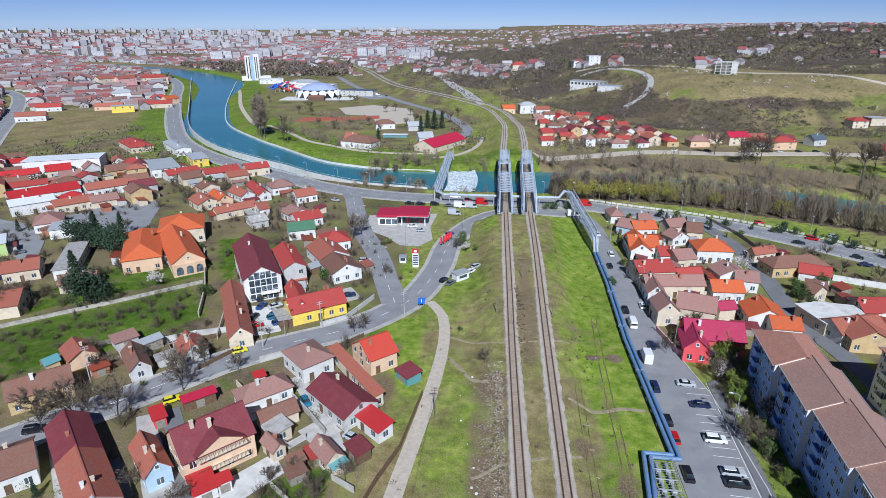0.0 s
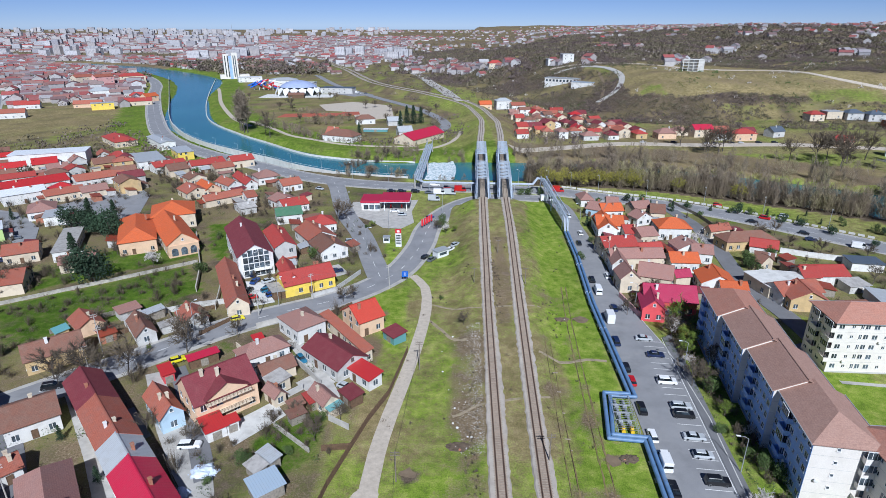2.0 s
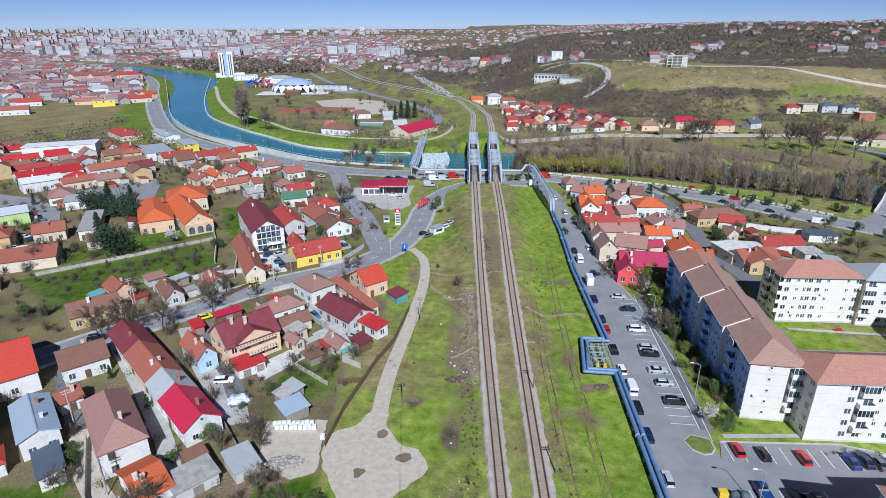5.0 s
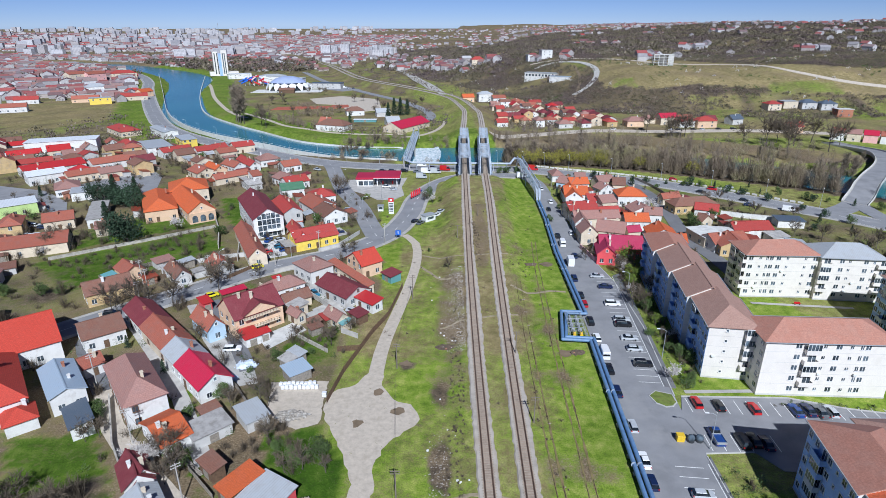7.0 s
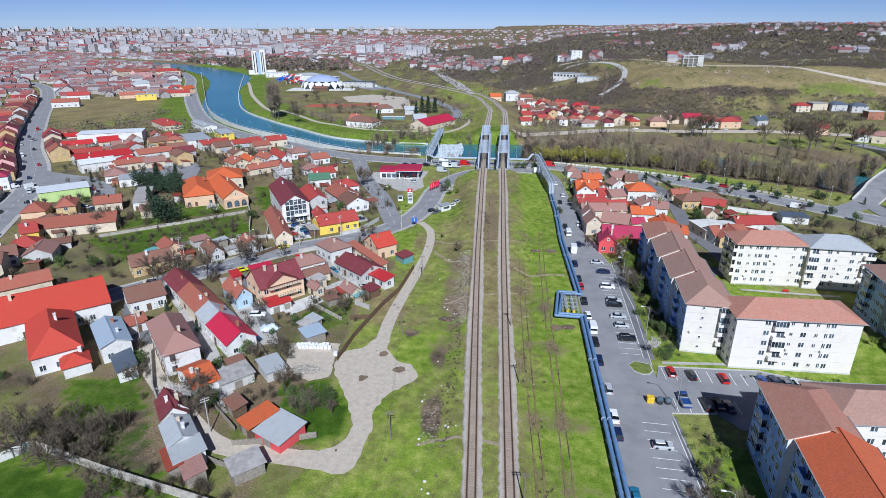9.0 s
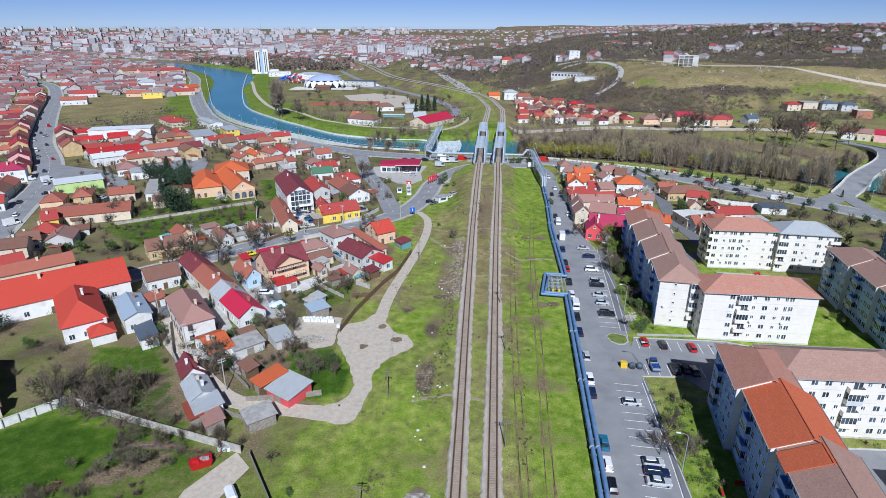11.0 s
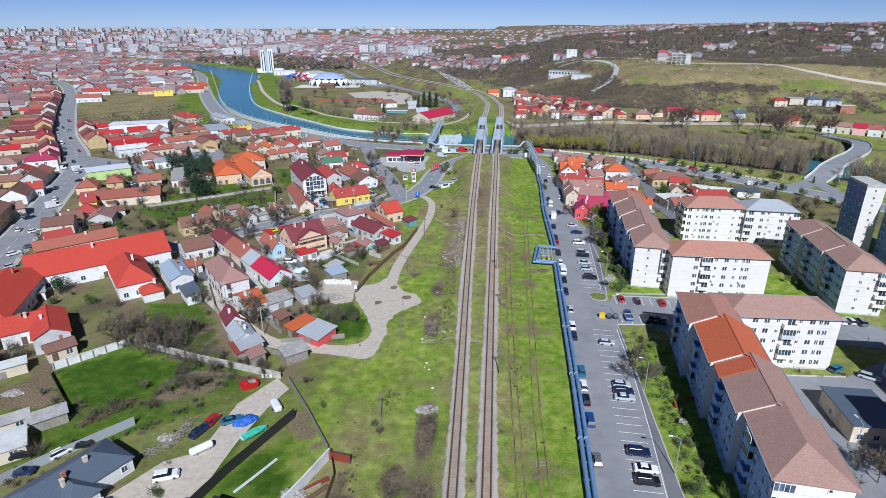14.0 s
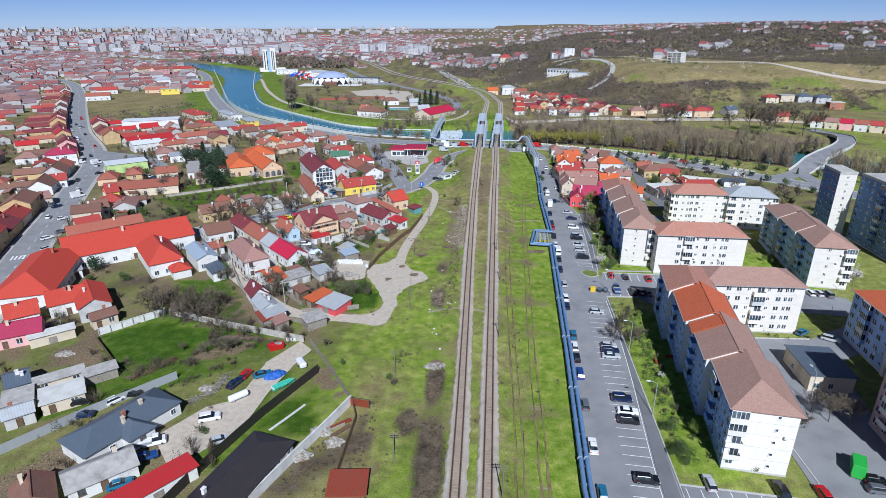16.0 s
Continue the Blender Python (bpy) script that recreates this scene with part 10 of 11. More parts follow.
ground_patch("concrete_yard", [(-64, -43), (-57.8, -33), (-52, -30), (-50.6, -15), (-45, -5), (-41, -9), (-43.5, -16), (-46, -27), (-47.5, -40), (-53, -47), (-58, -50)], "gravel", "pale gravel yard with parked cars", "yard", 0.1, 0.03)
ground_patch("concrete_lane", [(-84.2, 88.9), (-81.2, 90.2), (-65.7, 70), (-55.5, 57), (-52, 49.5), (-56, 48.5), (-63, 56.5), (-72, 69)], "concrete", "grey concrete lane between houses", "lane", 0.1, 0.03)
ground_patch("concrete_lane", [(-98.2, 80.1), (-94.8, 81.3), (-77.5, 61.5), (-65.5, 44), (-53, 24), (-56, 22.5), (-69, 43), (-81, 59)], "concrete", "grey concrete lane between houses", "lane", 0.1, 0.03)
ground_patch("storage_yard", [(-49, 50), (-36, 50), (-35.5, 35), (-40, 33), (-47, 38)], "gravel", "pale gravel storage yard behind a fence", "yard", 0.1)
ground_patch("concrete_yard", [(-58, 70), (-50, 79), (-46, 74), (-54, 64)], "concrete_pale", "pale concrete yard of a house", "yard", 0.1, 0.03)
ground_patch("concrete_yard", [(-66, 91), (-59, 97), (-54, 92), (-61, 86)], "concrete", "grey concrete yard between houses", "yard", 0.1, 0.03)
ground_patch("concrete_yard", [(-47, 86), (-42.5, 91), (-37.5, 86.5), (-42, 81)], "concrete", "grey concrete yard between houses", "yard", 0.1, 0.03)
# row house's cast shadow laid on the yard as a dark patch
ground_patch("concrete_yard", [(-84, 73), (-80.5, 76.5), (-72, 67), (-75, 63.5)], "asphalt_dark", "dark yard strip between houses, coloured as the row's shadow", "yard", 0.105, 0.03)
ground_patch("concrete_yard", [(-59, 152), (-50, 158), (-45, 150), (-53, 144)], "concrete", "grey concrete yard behind a house", "yard", 0.1, 0.03)
ground_patch("forecourt", [(-57, 234), (-56, 216), (-45, 206), (-38.6, 197), (-31, 196), (-26, 204), (-28, 219), (-26, 238)], "concrete", "concrete forecourt of the filling station", "forecourt", 0.12, 0.03)
ground_patch("parking_apron", [(-175, 262), (-198, 222), (-182, 200), (-160, 196), (-150, 215), (-160, 245)], "asphalt", "asphalt yard in front of shops", "yard", 0.12, 0.03)
ground_patch("footpath", [(82, 88.5), (110, 84.5), (110, 83.2), (82, 87.2)], "paving", "pale paved footpath across a lawn", "path", 0.1, 0.03)
ground_patch("footpath", [(44.5, 45.2), (60, 45.2), (60, 44), (44.5, 44)], "paving", "paved footpath along the block", "path", 0.1, 0.03)
rr = random.Random(71)
vs, fs = [], []
for k in range(1900):
    y = rr.uniform(62, 112) if rr.random() < 0.9 else rr.gauss(20, 6)
    x = float(x_left(y)) - 2.6 - abs(rr.gauss(0, 2.6)) if y > 50 else rr.gauss(-10.5, 1.2)
    z, r = terrain_at(x, y), rr.uniform(0.06, 0.2)
    n = len(vs)
    vs += [(x - r, y - r * 0.6, z), (x + r, y - r * 0.5, z), (x + r * 0.2, y + r, z), (x + rr.uniform(-0.4, 0.4) * r, y, z + r * rr.uniform(0.4, 0.9))]
    fs += [(n, n + 1, n + 3), (n + 1, n + 2, n + 3), (n + 2, n, n + 3)]
me = bpy.data.meshes.new("crushed_stone")
me.from_pydata(vs, [], fs)
me.materials.append(MATS["rubble"])
tagged(new("crushed_stone", me), "scattered pale crushed stone beside the track", "gravel", kind="stuff")
for px, py, r in ((27, 118, 2.2), (21.5, 61, 1.8), (-18.5, 57, 1.6), (-9, -14, 1.8), (-19.3, 38.6, 1.5), (-24.2, 45.5, 1.4), (-27.5, 35, 1.3), (3.5, 150, 1.4), (7.5, 142, 1.6)):
    rr = random.Random(int(px * 10))
    ring = [(px + r * rr.uniform(0.6, 1.2) * math.cos(k * 0.7), py + r * rr.uniform(0.6, 1.3) * math.sin(k * 0.7)) for k in range(9)]
    ground_patch("soil_patch", ring, "mud", "bare muddy patch in the grass", "soil", 0.125)


for pts in ([(-17.2, 127.7), (-9, 123.5), (-1.8, 120), (5, 121), (11.1, 121.6), (16, 122)], [(-16.5, 117), (-12.5, 111), (-10, 106.9), (-6, 105)], [(12, 98), (18, 95.5), (24, 97), (29, 96.4)], [(-10, 74), (-4, 77), (4, 79), (12, 80)], [(-13, 13), (-4, 15), (6, 12)]):
    tagged(part("footpath", ragged_strip(smooth_line(pts, 1.0), 0.7, 0.22, on_ground(0.05), 0.06, int(pts[0][1])), "dirt"), "narrow trodden footpath across the grass", "path", kind="structure")


def kerb(pts, label="pale concrete kerb along the asphalt"):
    line = [Vector(p) for p in pts]
    tagged(part("kerb", strip(bmesh.new(), line, 0.22, 0.27, 0.4), "kerb"), label, "kerb", kind="structure")


kerb([(35.2, -80), (36.95, -47), (39.05, -6), (40.4, 24)])
kerb([(41.6, 43), (45.3, 74), (46.1, 103), (44.1, 120)])
kerb([(43, 42.9), (66, 41.9), (77, 37.9), (84, 36.3)])
kerb([(36.9, -51.2), (60, -54.2), (66, -55.7)])
kerb([(61.8, -50), (62, -30), (66.4, -4), (70, 1.8), (88, 1.8)])
kerb([(40.5, 24.8), (50, 25)])
flat_area("kerb", [(35.9, 43.2), (36.6, 40.4), (38.3, 39), (40, 39.2), (41.3, 40.6), (41.4, 43.6), (38, 45)], 0.26, "kerb", "pale concrete kerb round a planted island", "kerb")
flat_area("traffic_island", [(36.15, 43.1), (36.8, 40.6), (38.4, 39.3), (39.9, 39.5), (41.05, 40.7), (41.1, 43.4), (38, 44.7)], 0.29, "turf", "small planted island in the car park", "traffic island")


def bay_lines(x0, y0, dx, dy, n, sx, sy, length=5.0, along=None):
    """White lines between parking bays: n lines, each step apart, of that length in the direction (dx, dy)."""
    bm = bmesh.new()
    d = Vector((dx, dy)).normalized()
    w = Vector((-d.y, d.x)) * 0.07
    for k in range(n):
        p = Vector((x0 + sx * k, y0 + sy * k))
        q = p + d * length
        quad(bm, [(*(p - w), 0.152), (*(q - w), 0.152), (*(q + w), 0.152), (*(p + w), 0.152)])
    o = part("bay_markings", bm, "white_paint")
    return tagged(o, "white painted parking bay lines", "road marking", kind="structure")


bay_lines(26.0, -78, 1, -0.12, 39, 0.191, 2.62, 5.2)
for pts in ([(31.4, -79), (33.2, -50), (36.6, -19.8), (38.5, 1.1), (39.7, 22)], [(40.6, 46.6), (43.6, 77), (46.6, 108)]):
    tagged(part("bay_markings", strip(bmesh.new(), smooth_line(pts, 4), 0.13, 0.152), "white_paint"), "long white painted line closing the parking bays", "road marking", kind="structure")
flat_area("pavement", [(31.7, -79), (33.5, -50), (36.9, -19.8), (38.8, 1.1), (40.0, 22), (41.0, 24), (39.4, -4.6), (37.8, -30.8), (36.2, -50), (34.8, -79)], 0.24, "asphalt_dark", "grey asphalt pavement beside the parking bays", "pavement")
flat_area("pavement", [(40.9, 46.4), (43.9, 77), (46.9, 108), (50.0, 110), (46.4, 77.2), (43.2, 46)], 0.24, "asphalt_dark", "grey asphalt pavement beside the parking bays", "pavement")
bay_lines(35.5, 48.5, 1, -0.12, 23, 0.24, 2.62, 5.0)
b2 = bay_lines(43.6, 42.2, -0.06, -1, 17, 2.55, -0.28, 4.8)
b2.location.z = 0.006
b3 = bay_lines(42.5, 30.2, -0.06, -1, 6, 2.6, -0.1, 4.8)
b3.location.z = 0.006
bay_lines(37.6, -52, -0.03, -1, 12, 2.5, -0.26, 4.8)
# zebra crossing on the avenue
bm = bmesh.new()
for k in range(8):
    c = Vector((-162.4 + k * 1.15, 44.6 + k * 0.5))
    quad(bm, [(*(c + Vector((0, 0))), 0.217), (*(c + Vector((0.55, 0.24))), 0.217), (*(c + Vector((-1.1, 3.9))), 0.217), (*(c + Vector((-1.65, 3.66))), 0.217)])
tagged(part("crossing_marking", bm, "white_paint"), "white striped pedestrian crossing on asphalt", "road marking", kind="structure")


# ---------------- walls and fences ----------------
def wall_line(pts, h, t, material, label, name="garden_wall", cap=True):
    th = thing(name, Matrix(), label, "wall" if "wall" in name else "fence")
    for a, b in zip(pts[:-1], pts[1:]):
        n = max(1, int(math.dist(a, b) / 6))
        for k in range(n):
            p, q = Vector(a).lerp(Vector(b), k / n), Vector(a).lerp(Vector(b), (k + 1) / n)
            m = (p + q) / 2
            L = (q - p).length
            bm = bmesh.new()
            box(bm, -L / 2, L / 2 - 0.02, -t / 2, t / 2, -0.6, h)
            if cap:
                box(bm, -L / 2, L / 2 - 0.02, -t / 2 - 0.06, t / 2 + 0.06, h, h + 0.09)
            o = part("panel", bm, material, th)
            d = q - p
            o.matrix_basis = pose(m.x, m.y, terrain_at(m.x, m.y), 0, 0, math.degrees(math.atan2(d.y, d.x)))
    return th


def board_fence(pts, h, material, label):
    th = thing("fence", Matrix(), label, "fence")
    for a, b in zip(pts[:-1], pts[1:]):
        n = max(1, int(math.dist(a, b) / 5))
        for k in range(n):
            p, q = Vector(a).lerp(Vector(b), k / n), Vector(a).lerp(Vector(b), (k + 1) / n)
            m, L, d = (p + q) / 2, (q - p).length, q - p
            rr = random.Random(int(m.x * 7 + m.y))
            bm = bmesh.new()
            x = -L / 2
            while x < L / 2 - 0.1:
                box(bm, x, x + 0.17, -0.02, 0.02, 0.02, h + rr.uniform(-0.12, 0.08))
                x += 0.2
            box(bm, -L / 2, L / 2, 0.02, 0.06, h * 0.25, h * 0.25 + 0.08)
            box(bm, -L / 2, L / 2, 0.02, 0.06, h * 0.75, h * 0.75 + 0.08)
            box(bm, -L / 2 - 0.06, -L / 2 + 0.06, -0.06, 0.06, -0.5, h + 0.1)
            o = part("panel", bm, material, th)
            o.matrix_basis = pose(m.x, m.y, terrain_at(m.x, m.y), 0, 0, math.degrees(math.atan2(d.y, d.x)))
    return th


wall_line([(-147, 125), (-123, 142), (-100.5, 159)], 1.0, 0.4, "stone_wall", "long weathered garden wall of pale stone")
wall_line([(-112.3, 186.5), (-97, 153), (-91, 135)], 1.8, 0.25, "stone_wall", "dark weathered garden wall")
wall_line([(-99.5, -4.2), (-87.5, 8.0)], 2.0, 0.12, "concrete_pale", "pale grey concrete panel garden wall")
for k in range(7):
    t = tagged(part("fence_post", box(bmesh.new(), -0.11, 0.11, -0.11, 0.11, -0.2, 2.15, 0.02), "concrete"), "grey concrete post in a panel garden wall", "post", "posts of the panel wall")
    t.matrix_basis = pose(-99.35 + 2 * k * 0.985, -4.35 + 2 * k * 1.0, terrain_at(-99.35 + 1.97 * k, -4.35 + 2 * k), 0, 0, 45)
wall_line([(-121, -5), (-117.9, -2.4), (-112.9, 0.4)], 1.8, 0.2, "concrete_pale", "pale concrete wall of a yard")
board_fence([(-99.1, -6.1), (-92.3, -12.7), (-85.5, -19.2)], 1.3, "wood_dark", "dark weathered fence beside a lawn")
wall_line([(-86.4, 8.2), (-70, 2.6), (-44, -5.2)], 1.7, 0.2, "stone_wall", "grey-brown weathered garden wall")
wall_line([(-42.3, -5.6), (-34.6, -17), (-27.3, -28.7)], 1.4, 0.08, "wood_grey", "thin grey wire and plank fence", "fence", False)
wall_line([(-26.6, -30.5), (-29.6, -38.0), (-34.4, -49), (-38.9, -60.1), (-44.3, -73)], 2.2, 0.25, "concrete_pale", "pale concrete boundary wall")
wall_line([(-36.8, -18.8), (-44.6, -35.8), (-51.0, -53.5), (-54, -64)], 2.3, 0.14, "tin_black", "tall black sheet-metal boundary fence", "fence", False)
tagged(part("garden_path", strip(bmesh.new(), smooth_line([(-41.6, -39.9), (-39, -35.5), (-36.6, -31.2)], 1), 0.55, 0.13, 0.12), "concrete_pale"), "narrow pale concrete garden path on a lawn", "path", kind="structure")
wall_line([(-100, -60), (-90.5, -48.4), (-80.9, -36), (-69, -22.8)], 2.1, 0.06, "tin_grey", "grey corrugated sheet fence", "fence", False)
wall_line([(-83, 44), (-74, 28), (-62, 12), (-52, 5)], 1.6, 0.2, "stone_wall", "old grey garden wall beside the lane")
wall_line([(-102, 116), (-88, 124), (-79, 127)], 1.6, 0.2, "plaster_grey", "grey roadside garden wall")
wall_line([(-53.5, 131), (-47, 136), (-41, 150)], 1.4, 0.2, "plaster_grey", "low grey roadside wall")
wall_line([(112, 171), (119.6, 166.9), (136, 160.5)], 2.0, 0.15, "plaster_white", "white panel wall of a yard by the boulevard")
wall_line([(-64.5, 112), (-57, 117)], 1.5, 0.2, "concrete", "low grey roadside wall")
wall_line([(42, 133), (44, 120.5), (52, 118.5)], 1.7, 0.2, "plaster_pink", "pink garden wall before the magenta house")
board_fence([(-21.5, 100), (-24.5, 81.5), (-28, 72), (-30.3, 63.6), (-33, 53.5), (-35, 41.6)], 1.7, "wood_dark", "dark weathered board fence beside the path")
wall_line([(-57.0, 103.4), (-46, 91.2), (-40.8, 85)], 1.6, 0.15, "concrete", "grey concrete wall between house plots")
wall_line([(-44.6, 83.6), (-47.4, 80.4), (-51, 83)], 1.5, 0.15, "plaster_grey", "low grey yard wall between houses")
wall_line([(-66.4, 101.6), (-58.4, 93.6)], 1.6, 0.15, "plaster_cream", "cream wall between house plots")
wall_line([(-47.6, 70.4), (-38.4, 62.6)], 0.9, 0.3, "stone_wall", "low ruined stone garden wall")
wall_line([(-36.5, 72.5), (-31.6, 69.4)], 1.4, 0.12, "concrete", "thin concrete panel garden wall")
wall_line([(-84.5, 139), (-80, 122.5)], 1.7, 0.2, "stone_wall", "dark weathered garden wall")
board_fence([(-104, 104), (-99, 109.5)], 1.5, "wood_dark", "dark board fence of a garden")
board_fence([(-89.5, 115.5), (-95, 123)], 1.5, "wood_grey", "grey board fence between gardens")
board_fence([(-78.5, 107.5), (-72, 117.5)], 1.5, "wood_dark", "dark board fence between gardens")
board_fence([(-30.3, 63.6), (-36, 63.0)], 1.6, "wood_dark", "dark weathered board fence of a garden")
board_fence([(-49, 10.8), (-40, 12), (-33, 14)], 1.5, "wood_grey", "grey board fence beside the lane")
board_fence([(-53, 6.8), (-47, 4.5), (-43, 5)], 1.4, "wood_grey", "grey board fence beside the lane")
board_fence([(-26.5, -30), (-24.5, -36), (-25, -52)], 1.8, "wood_dark", "dark board fence of a plot")
board_fence([(-62, 30), (-57, 22), (-50, 15)], 1.3, "wood_grey", "grey picket fence of a garden")
board_fence([(-66, 60), (-56, 47), (-49, 37)], 1.5, "wood_grey", "grey board fence between gardens")
board_fence([(94, 236), (99, 214), (100, 196)], 1.5, "wood_grey", "grey board fence of a garden")
board_fence([(-120, 108), (-112, 117), (-104, 122)], 1.5, "wood_grey", "grey board fence by the road")
board_fence([(-86, 120), (-80, 124)], 1.5, "wood_dark", "dark board fence by the road")
board_fence([(-47, 118), (-40, 126)], 1.4, "wood_dark", "dark board fence by the road")
# stacked firewood rows
t = thing("firewood_stack", pose(-57.5, 23.5, 0.0, 0, 0, -43), "long stack of split firewood logs", "firewood")
for k in range(40):
    rr = random.Random(k)
    reuse("log", shared("log", lambda bm: cyl(bm, (0, -0.5, 0), (0, 0.5, 0), 0.13, n=6), "wood_grey"), t, pose(-4.5 + (k % 20) * 0.46, rr.uniform(-0.1, 0.1), 0.14 + (k // 20) * 0.3, 0, rr.uniform(0, 60), 0))


# ---------------- poles and lamps ----------------
def utility_pole(x, y, h=8.5, arms=2, turn=0, material="wood_pole"):
    t = thing("utility_pole", pose(x, y, terrain_at(x, y), 0, 0, turn), "slender weathered utility pole with crossarms", "pole", "utility poles")
    part("shaft", cyl(bmesh.new(), (0, 0, -0.5), (0, 0, h), 0.15, 0.09, 8), material, t)
    for k in range(arms):
        bm = bmesh.new()
        box(bm, -0.85, 0.85, -0.05, 0.05, h - 0.35 - k * 0.55, h - 0.25 - k * 0.55)
        for e in (-0.75, -0.35, 0.35, 0.75):
            cyl(bm, (e, 0, h - 0.25 - k * 0.55), (e, 0, h - 0.08 - k * 0.55), 0.04, n=5)
        part("crossarm", bm, material, t)
    return t


for x, y, h in ((-18.4, -19.4, 7), (4.9, -55.8, 7), (6.9, -1.4, 6.5), (8.9, 34, 6.5), (-18.2, 14, 7), (8.6, 60, 6.5), (-18, 92, 8), (-3.0, 136.4, 5), (13, 135.4, 5.5), (6.2, 159, 5), (-20.5, 55, 7), (-15, -48, 7)):
    utility_pole(x, y, h, 1 if y > 100 else 2)
for x, y in ((-99, 97), (-84, 108), (-53, 130.6), (-30, 138), (-97, 88), (-66, 119), (-88.5, 49), (-71, 29.5), (-55, 14.5), (-104, 104)):
    utility_pole(x, y, 8.5, 2, 40, "concrete")


def street_lamp(x, y, turn, h=8.0, arm=1.6):
    t = thing("street_lamp", pose(x, y, terrain_at(x, y), 0, 0, turn), "grey steel street lamp with curved arm", "street lamp", "street lamps")
    part("pole", cyl(bmesh.new(), (0, 0, -0.3), (0, 0, h), 0.1, 0.06, 8), "metal_grey", t)
    bm = bmesh.new()
    cyl(bm, (0, 0, h), (arm * 0.5, 0, h + 0.45), 0.05, n=6)
    cyl(bm, (arm * 0.5, 0, h + 0.45), (arm, 0, h + 0.5), 0.05, n=6)
    part("arm", bm, "metal_grey", t)
    part("lamp_head", box(bmesh.new(), arm - 0.15, arm + 0.65, -0.16, 0.16, h + 0.42, h + 0.6, 0.04), "plastic_white", t)
    return t


for x, y, a in ((37.7, -31.7, 172), (39.4, -5.8, 172), (44.4, 58, 172), (41.8, 26, 172), (101.3, 15.8, 90), (72.8, -26, 100), (46.5, 92, 172), (44.5, 125, 172), (45.4, 160, 172), (45, 205, 172)):
    street_lamp(x, y, a)
for k, p in enumerate(smooth_line(BOULEVARD[6:], 34)[::1]):
    street_lamp(round(p.x, 1) + 5, round(p.y, 1) + 6, 235, 9.0)
for x, y, a in ((-42, 172, 0), (-36, 196, 180), (-14, 218, 140), (-58, 220, 0), (-62, 125.5, 60), (-81, 110, 60)):
    street_lamp(x, y, a, 8.5)


# overhead wires between poles
def wire(a, b, sag=0.5):
    line = [Vector(a).lerp(Vector(b), k / 8) - Vector((0, 0, sag * 4 * (k / 8) * (1 - k / 8))) for k in range(9)]
    bm = bmesh.new()
    for p, q in zip(line[:-1], line[1:]):
        cyl(bm, p, q, 0.02, n=3)
    return tagged(part("wire", bm, "metal_dark"), "thin dark overhead wire between poles", "wire", "overhead wires")


for a, b in (((-99, 97), (-84, 108)), ((-84, 108), (-66, 119)), ((-66, 119), (-53, 130.6)), ((-53, 130.6), (-30, 138)), ((-88.5, 49), (-71, 29.5)), ((-71, 29.5), (-55, 14.5)), ((-18.4, -19.4), (-18.2, 14)), ((-18.2, 14), (-20.5, 55)), ((-20.5, 55), (-18, 92))):
    wire((*a, 8.1 if a[0] < -25 else 6.7), (*b, 8.1 if b[0] < -25 else 6.7))

# ---------------- filling station ----------------
t = thing("filling_station", Matrix(), "filling station with burgundy and white flat canopy", "filling station")
part("shop_wall", box(bmesh.new(), -51.0, -42.6, 221, 231.5, -0.3, 3.7), "plaster_white", t)
bm = bmesh.new()
box(bm, -51.4, -42.3, 220.6, 232, 3.7, 4.7, 0.05)
part("shop_roof", bm, "tin_crimson", t)
for k in range(3):
    part("shop_window", box(bmesh.new(), -50 + k * 2.6, -47.8 + k * 2.6, 220.93, 221.1, 0.6, 2.8), "pane", t)
bm = bmesh.new()
box(bm, -42.2, -28.8, 219.2, 232.4, 4.6, 5.5, 0.06)
part("canopy", bm, "tin_crimson", t, "burgundy canopy with white edge")
part("canopy_edge", box(bmesh.new(), -42.35, -28.65, 219.05, 232.55, 4.45, 4.62), "plastic_white", t)
for x in (-40.5, -30.5):
    for y in (221, 230.5):
        part("column", box(bmesh.new(), x - 0.2, x + 0.2, y - 0.2, y + 0.2, 0, 4.6), "plastic_white", t)
for x in (-38, -33):
    bm = bmesh.new()
    box(bm, x - 0.35, x + 0.35, 224.5, 225.6, 0.15, 1.9, 0.05)
    part("fuel_pump", bm, "sign_red", t)
t = thing("price_totem", pose(-30.2, 175.5, 0.1), "tall white price sign with red top and dark bars", "sign")
part("slab", box(bmesh.new(), -1.1, 1.1, -0.2, 0.2, 0, 5.4, ), "plastic_white", t)
part("top_panel", box(bmesh.new(), -1.12, 1.12, -0.23, 0.23, 5.4, 7.0), "sign_red", t)
part("emblem", box(bmesh.new(), -0.5, 0.5, -0.26, -0.22, 5.8, 6.6), "plastic_white", t)
for k in range(6):
    part("price_bar", box(bmesh.new(), -0.85, 0.85, -0.24, -0.19, 1.0 + k * 0.68, 1.4 + k * 0.68), "metal_dark", t)
t = thing("kiosk", pose(-35.2, 180, 0.1), "small glazed white kiosk on the forecourt", "kiosk")
part("wall", box(bmesh.new(), -1.2, 1.2, -1.0, 1.0, 0, 2.3), "plastic_white", t)
part("roof", box(bmesh.new(), -1.4, 1.4, -1.2, 1.2, 2.3, 2.5), "metal_grey", t)
part("pane", box(bmesh.new(), -0.9, 0.9, -1.03, -0.95, 0.9, 2.0), "pane", t)
t = thing("road_sign", pose(-25.4, 144, 0.1, 0, 0, 10), "blue rectangular road sign on two posts", "road sign")
for e in (-0.6, 0.6):
    part("post", cyl(bmesh.new(), (e, 0, 0), (e, 0, 3.4), 0.05, n=6), "metal_grey", t)
part("panel", box(bmesh.new(), -1.0, 1.0, -0.04, 0.04, 1.5, 3.5), "sign_blue", t)
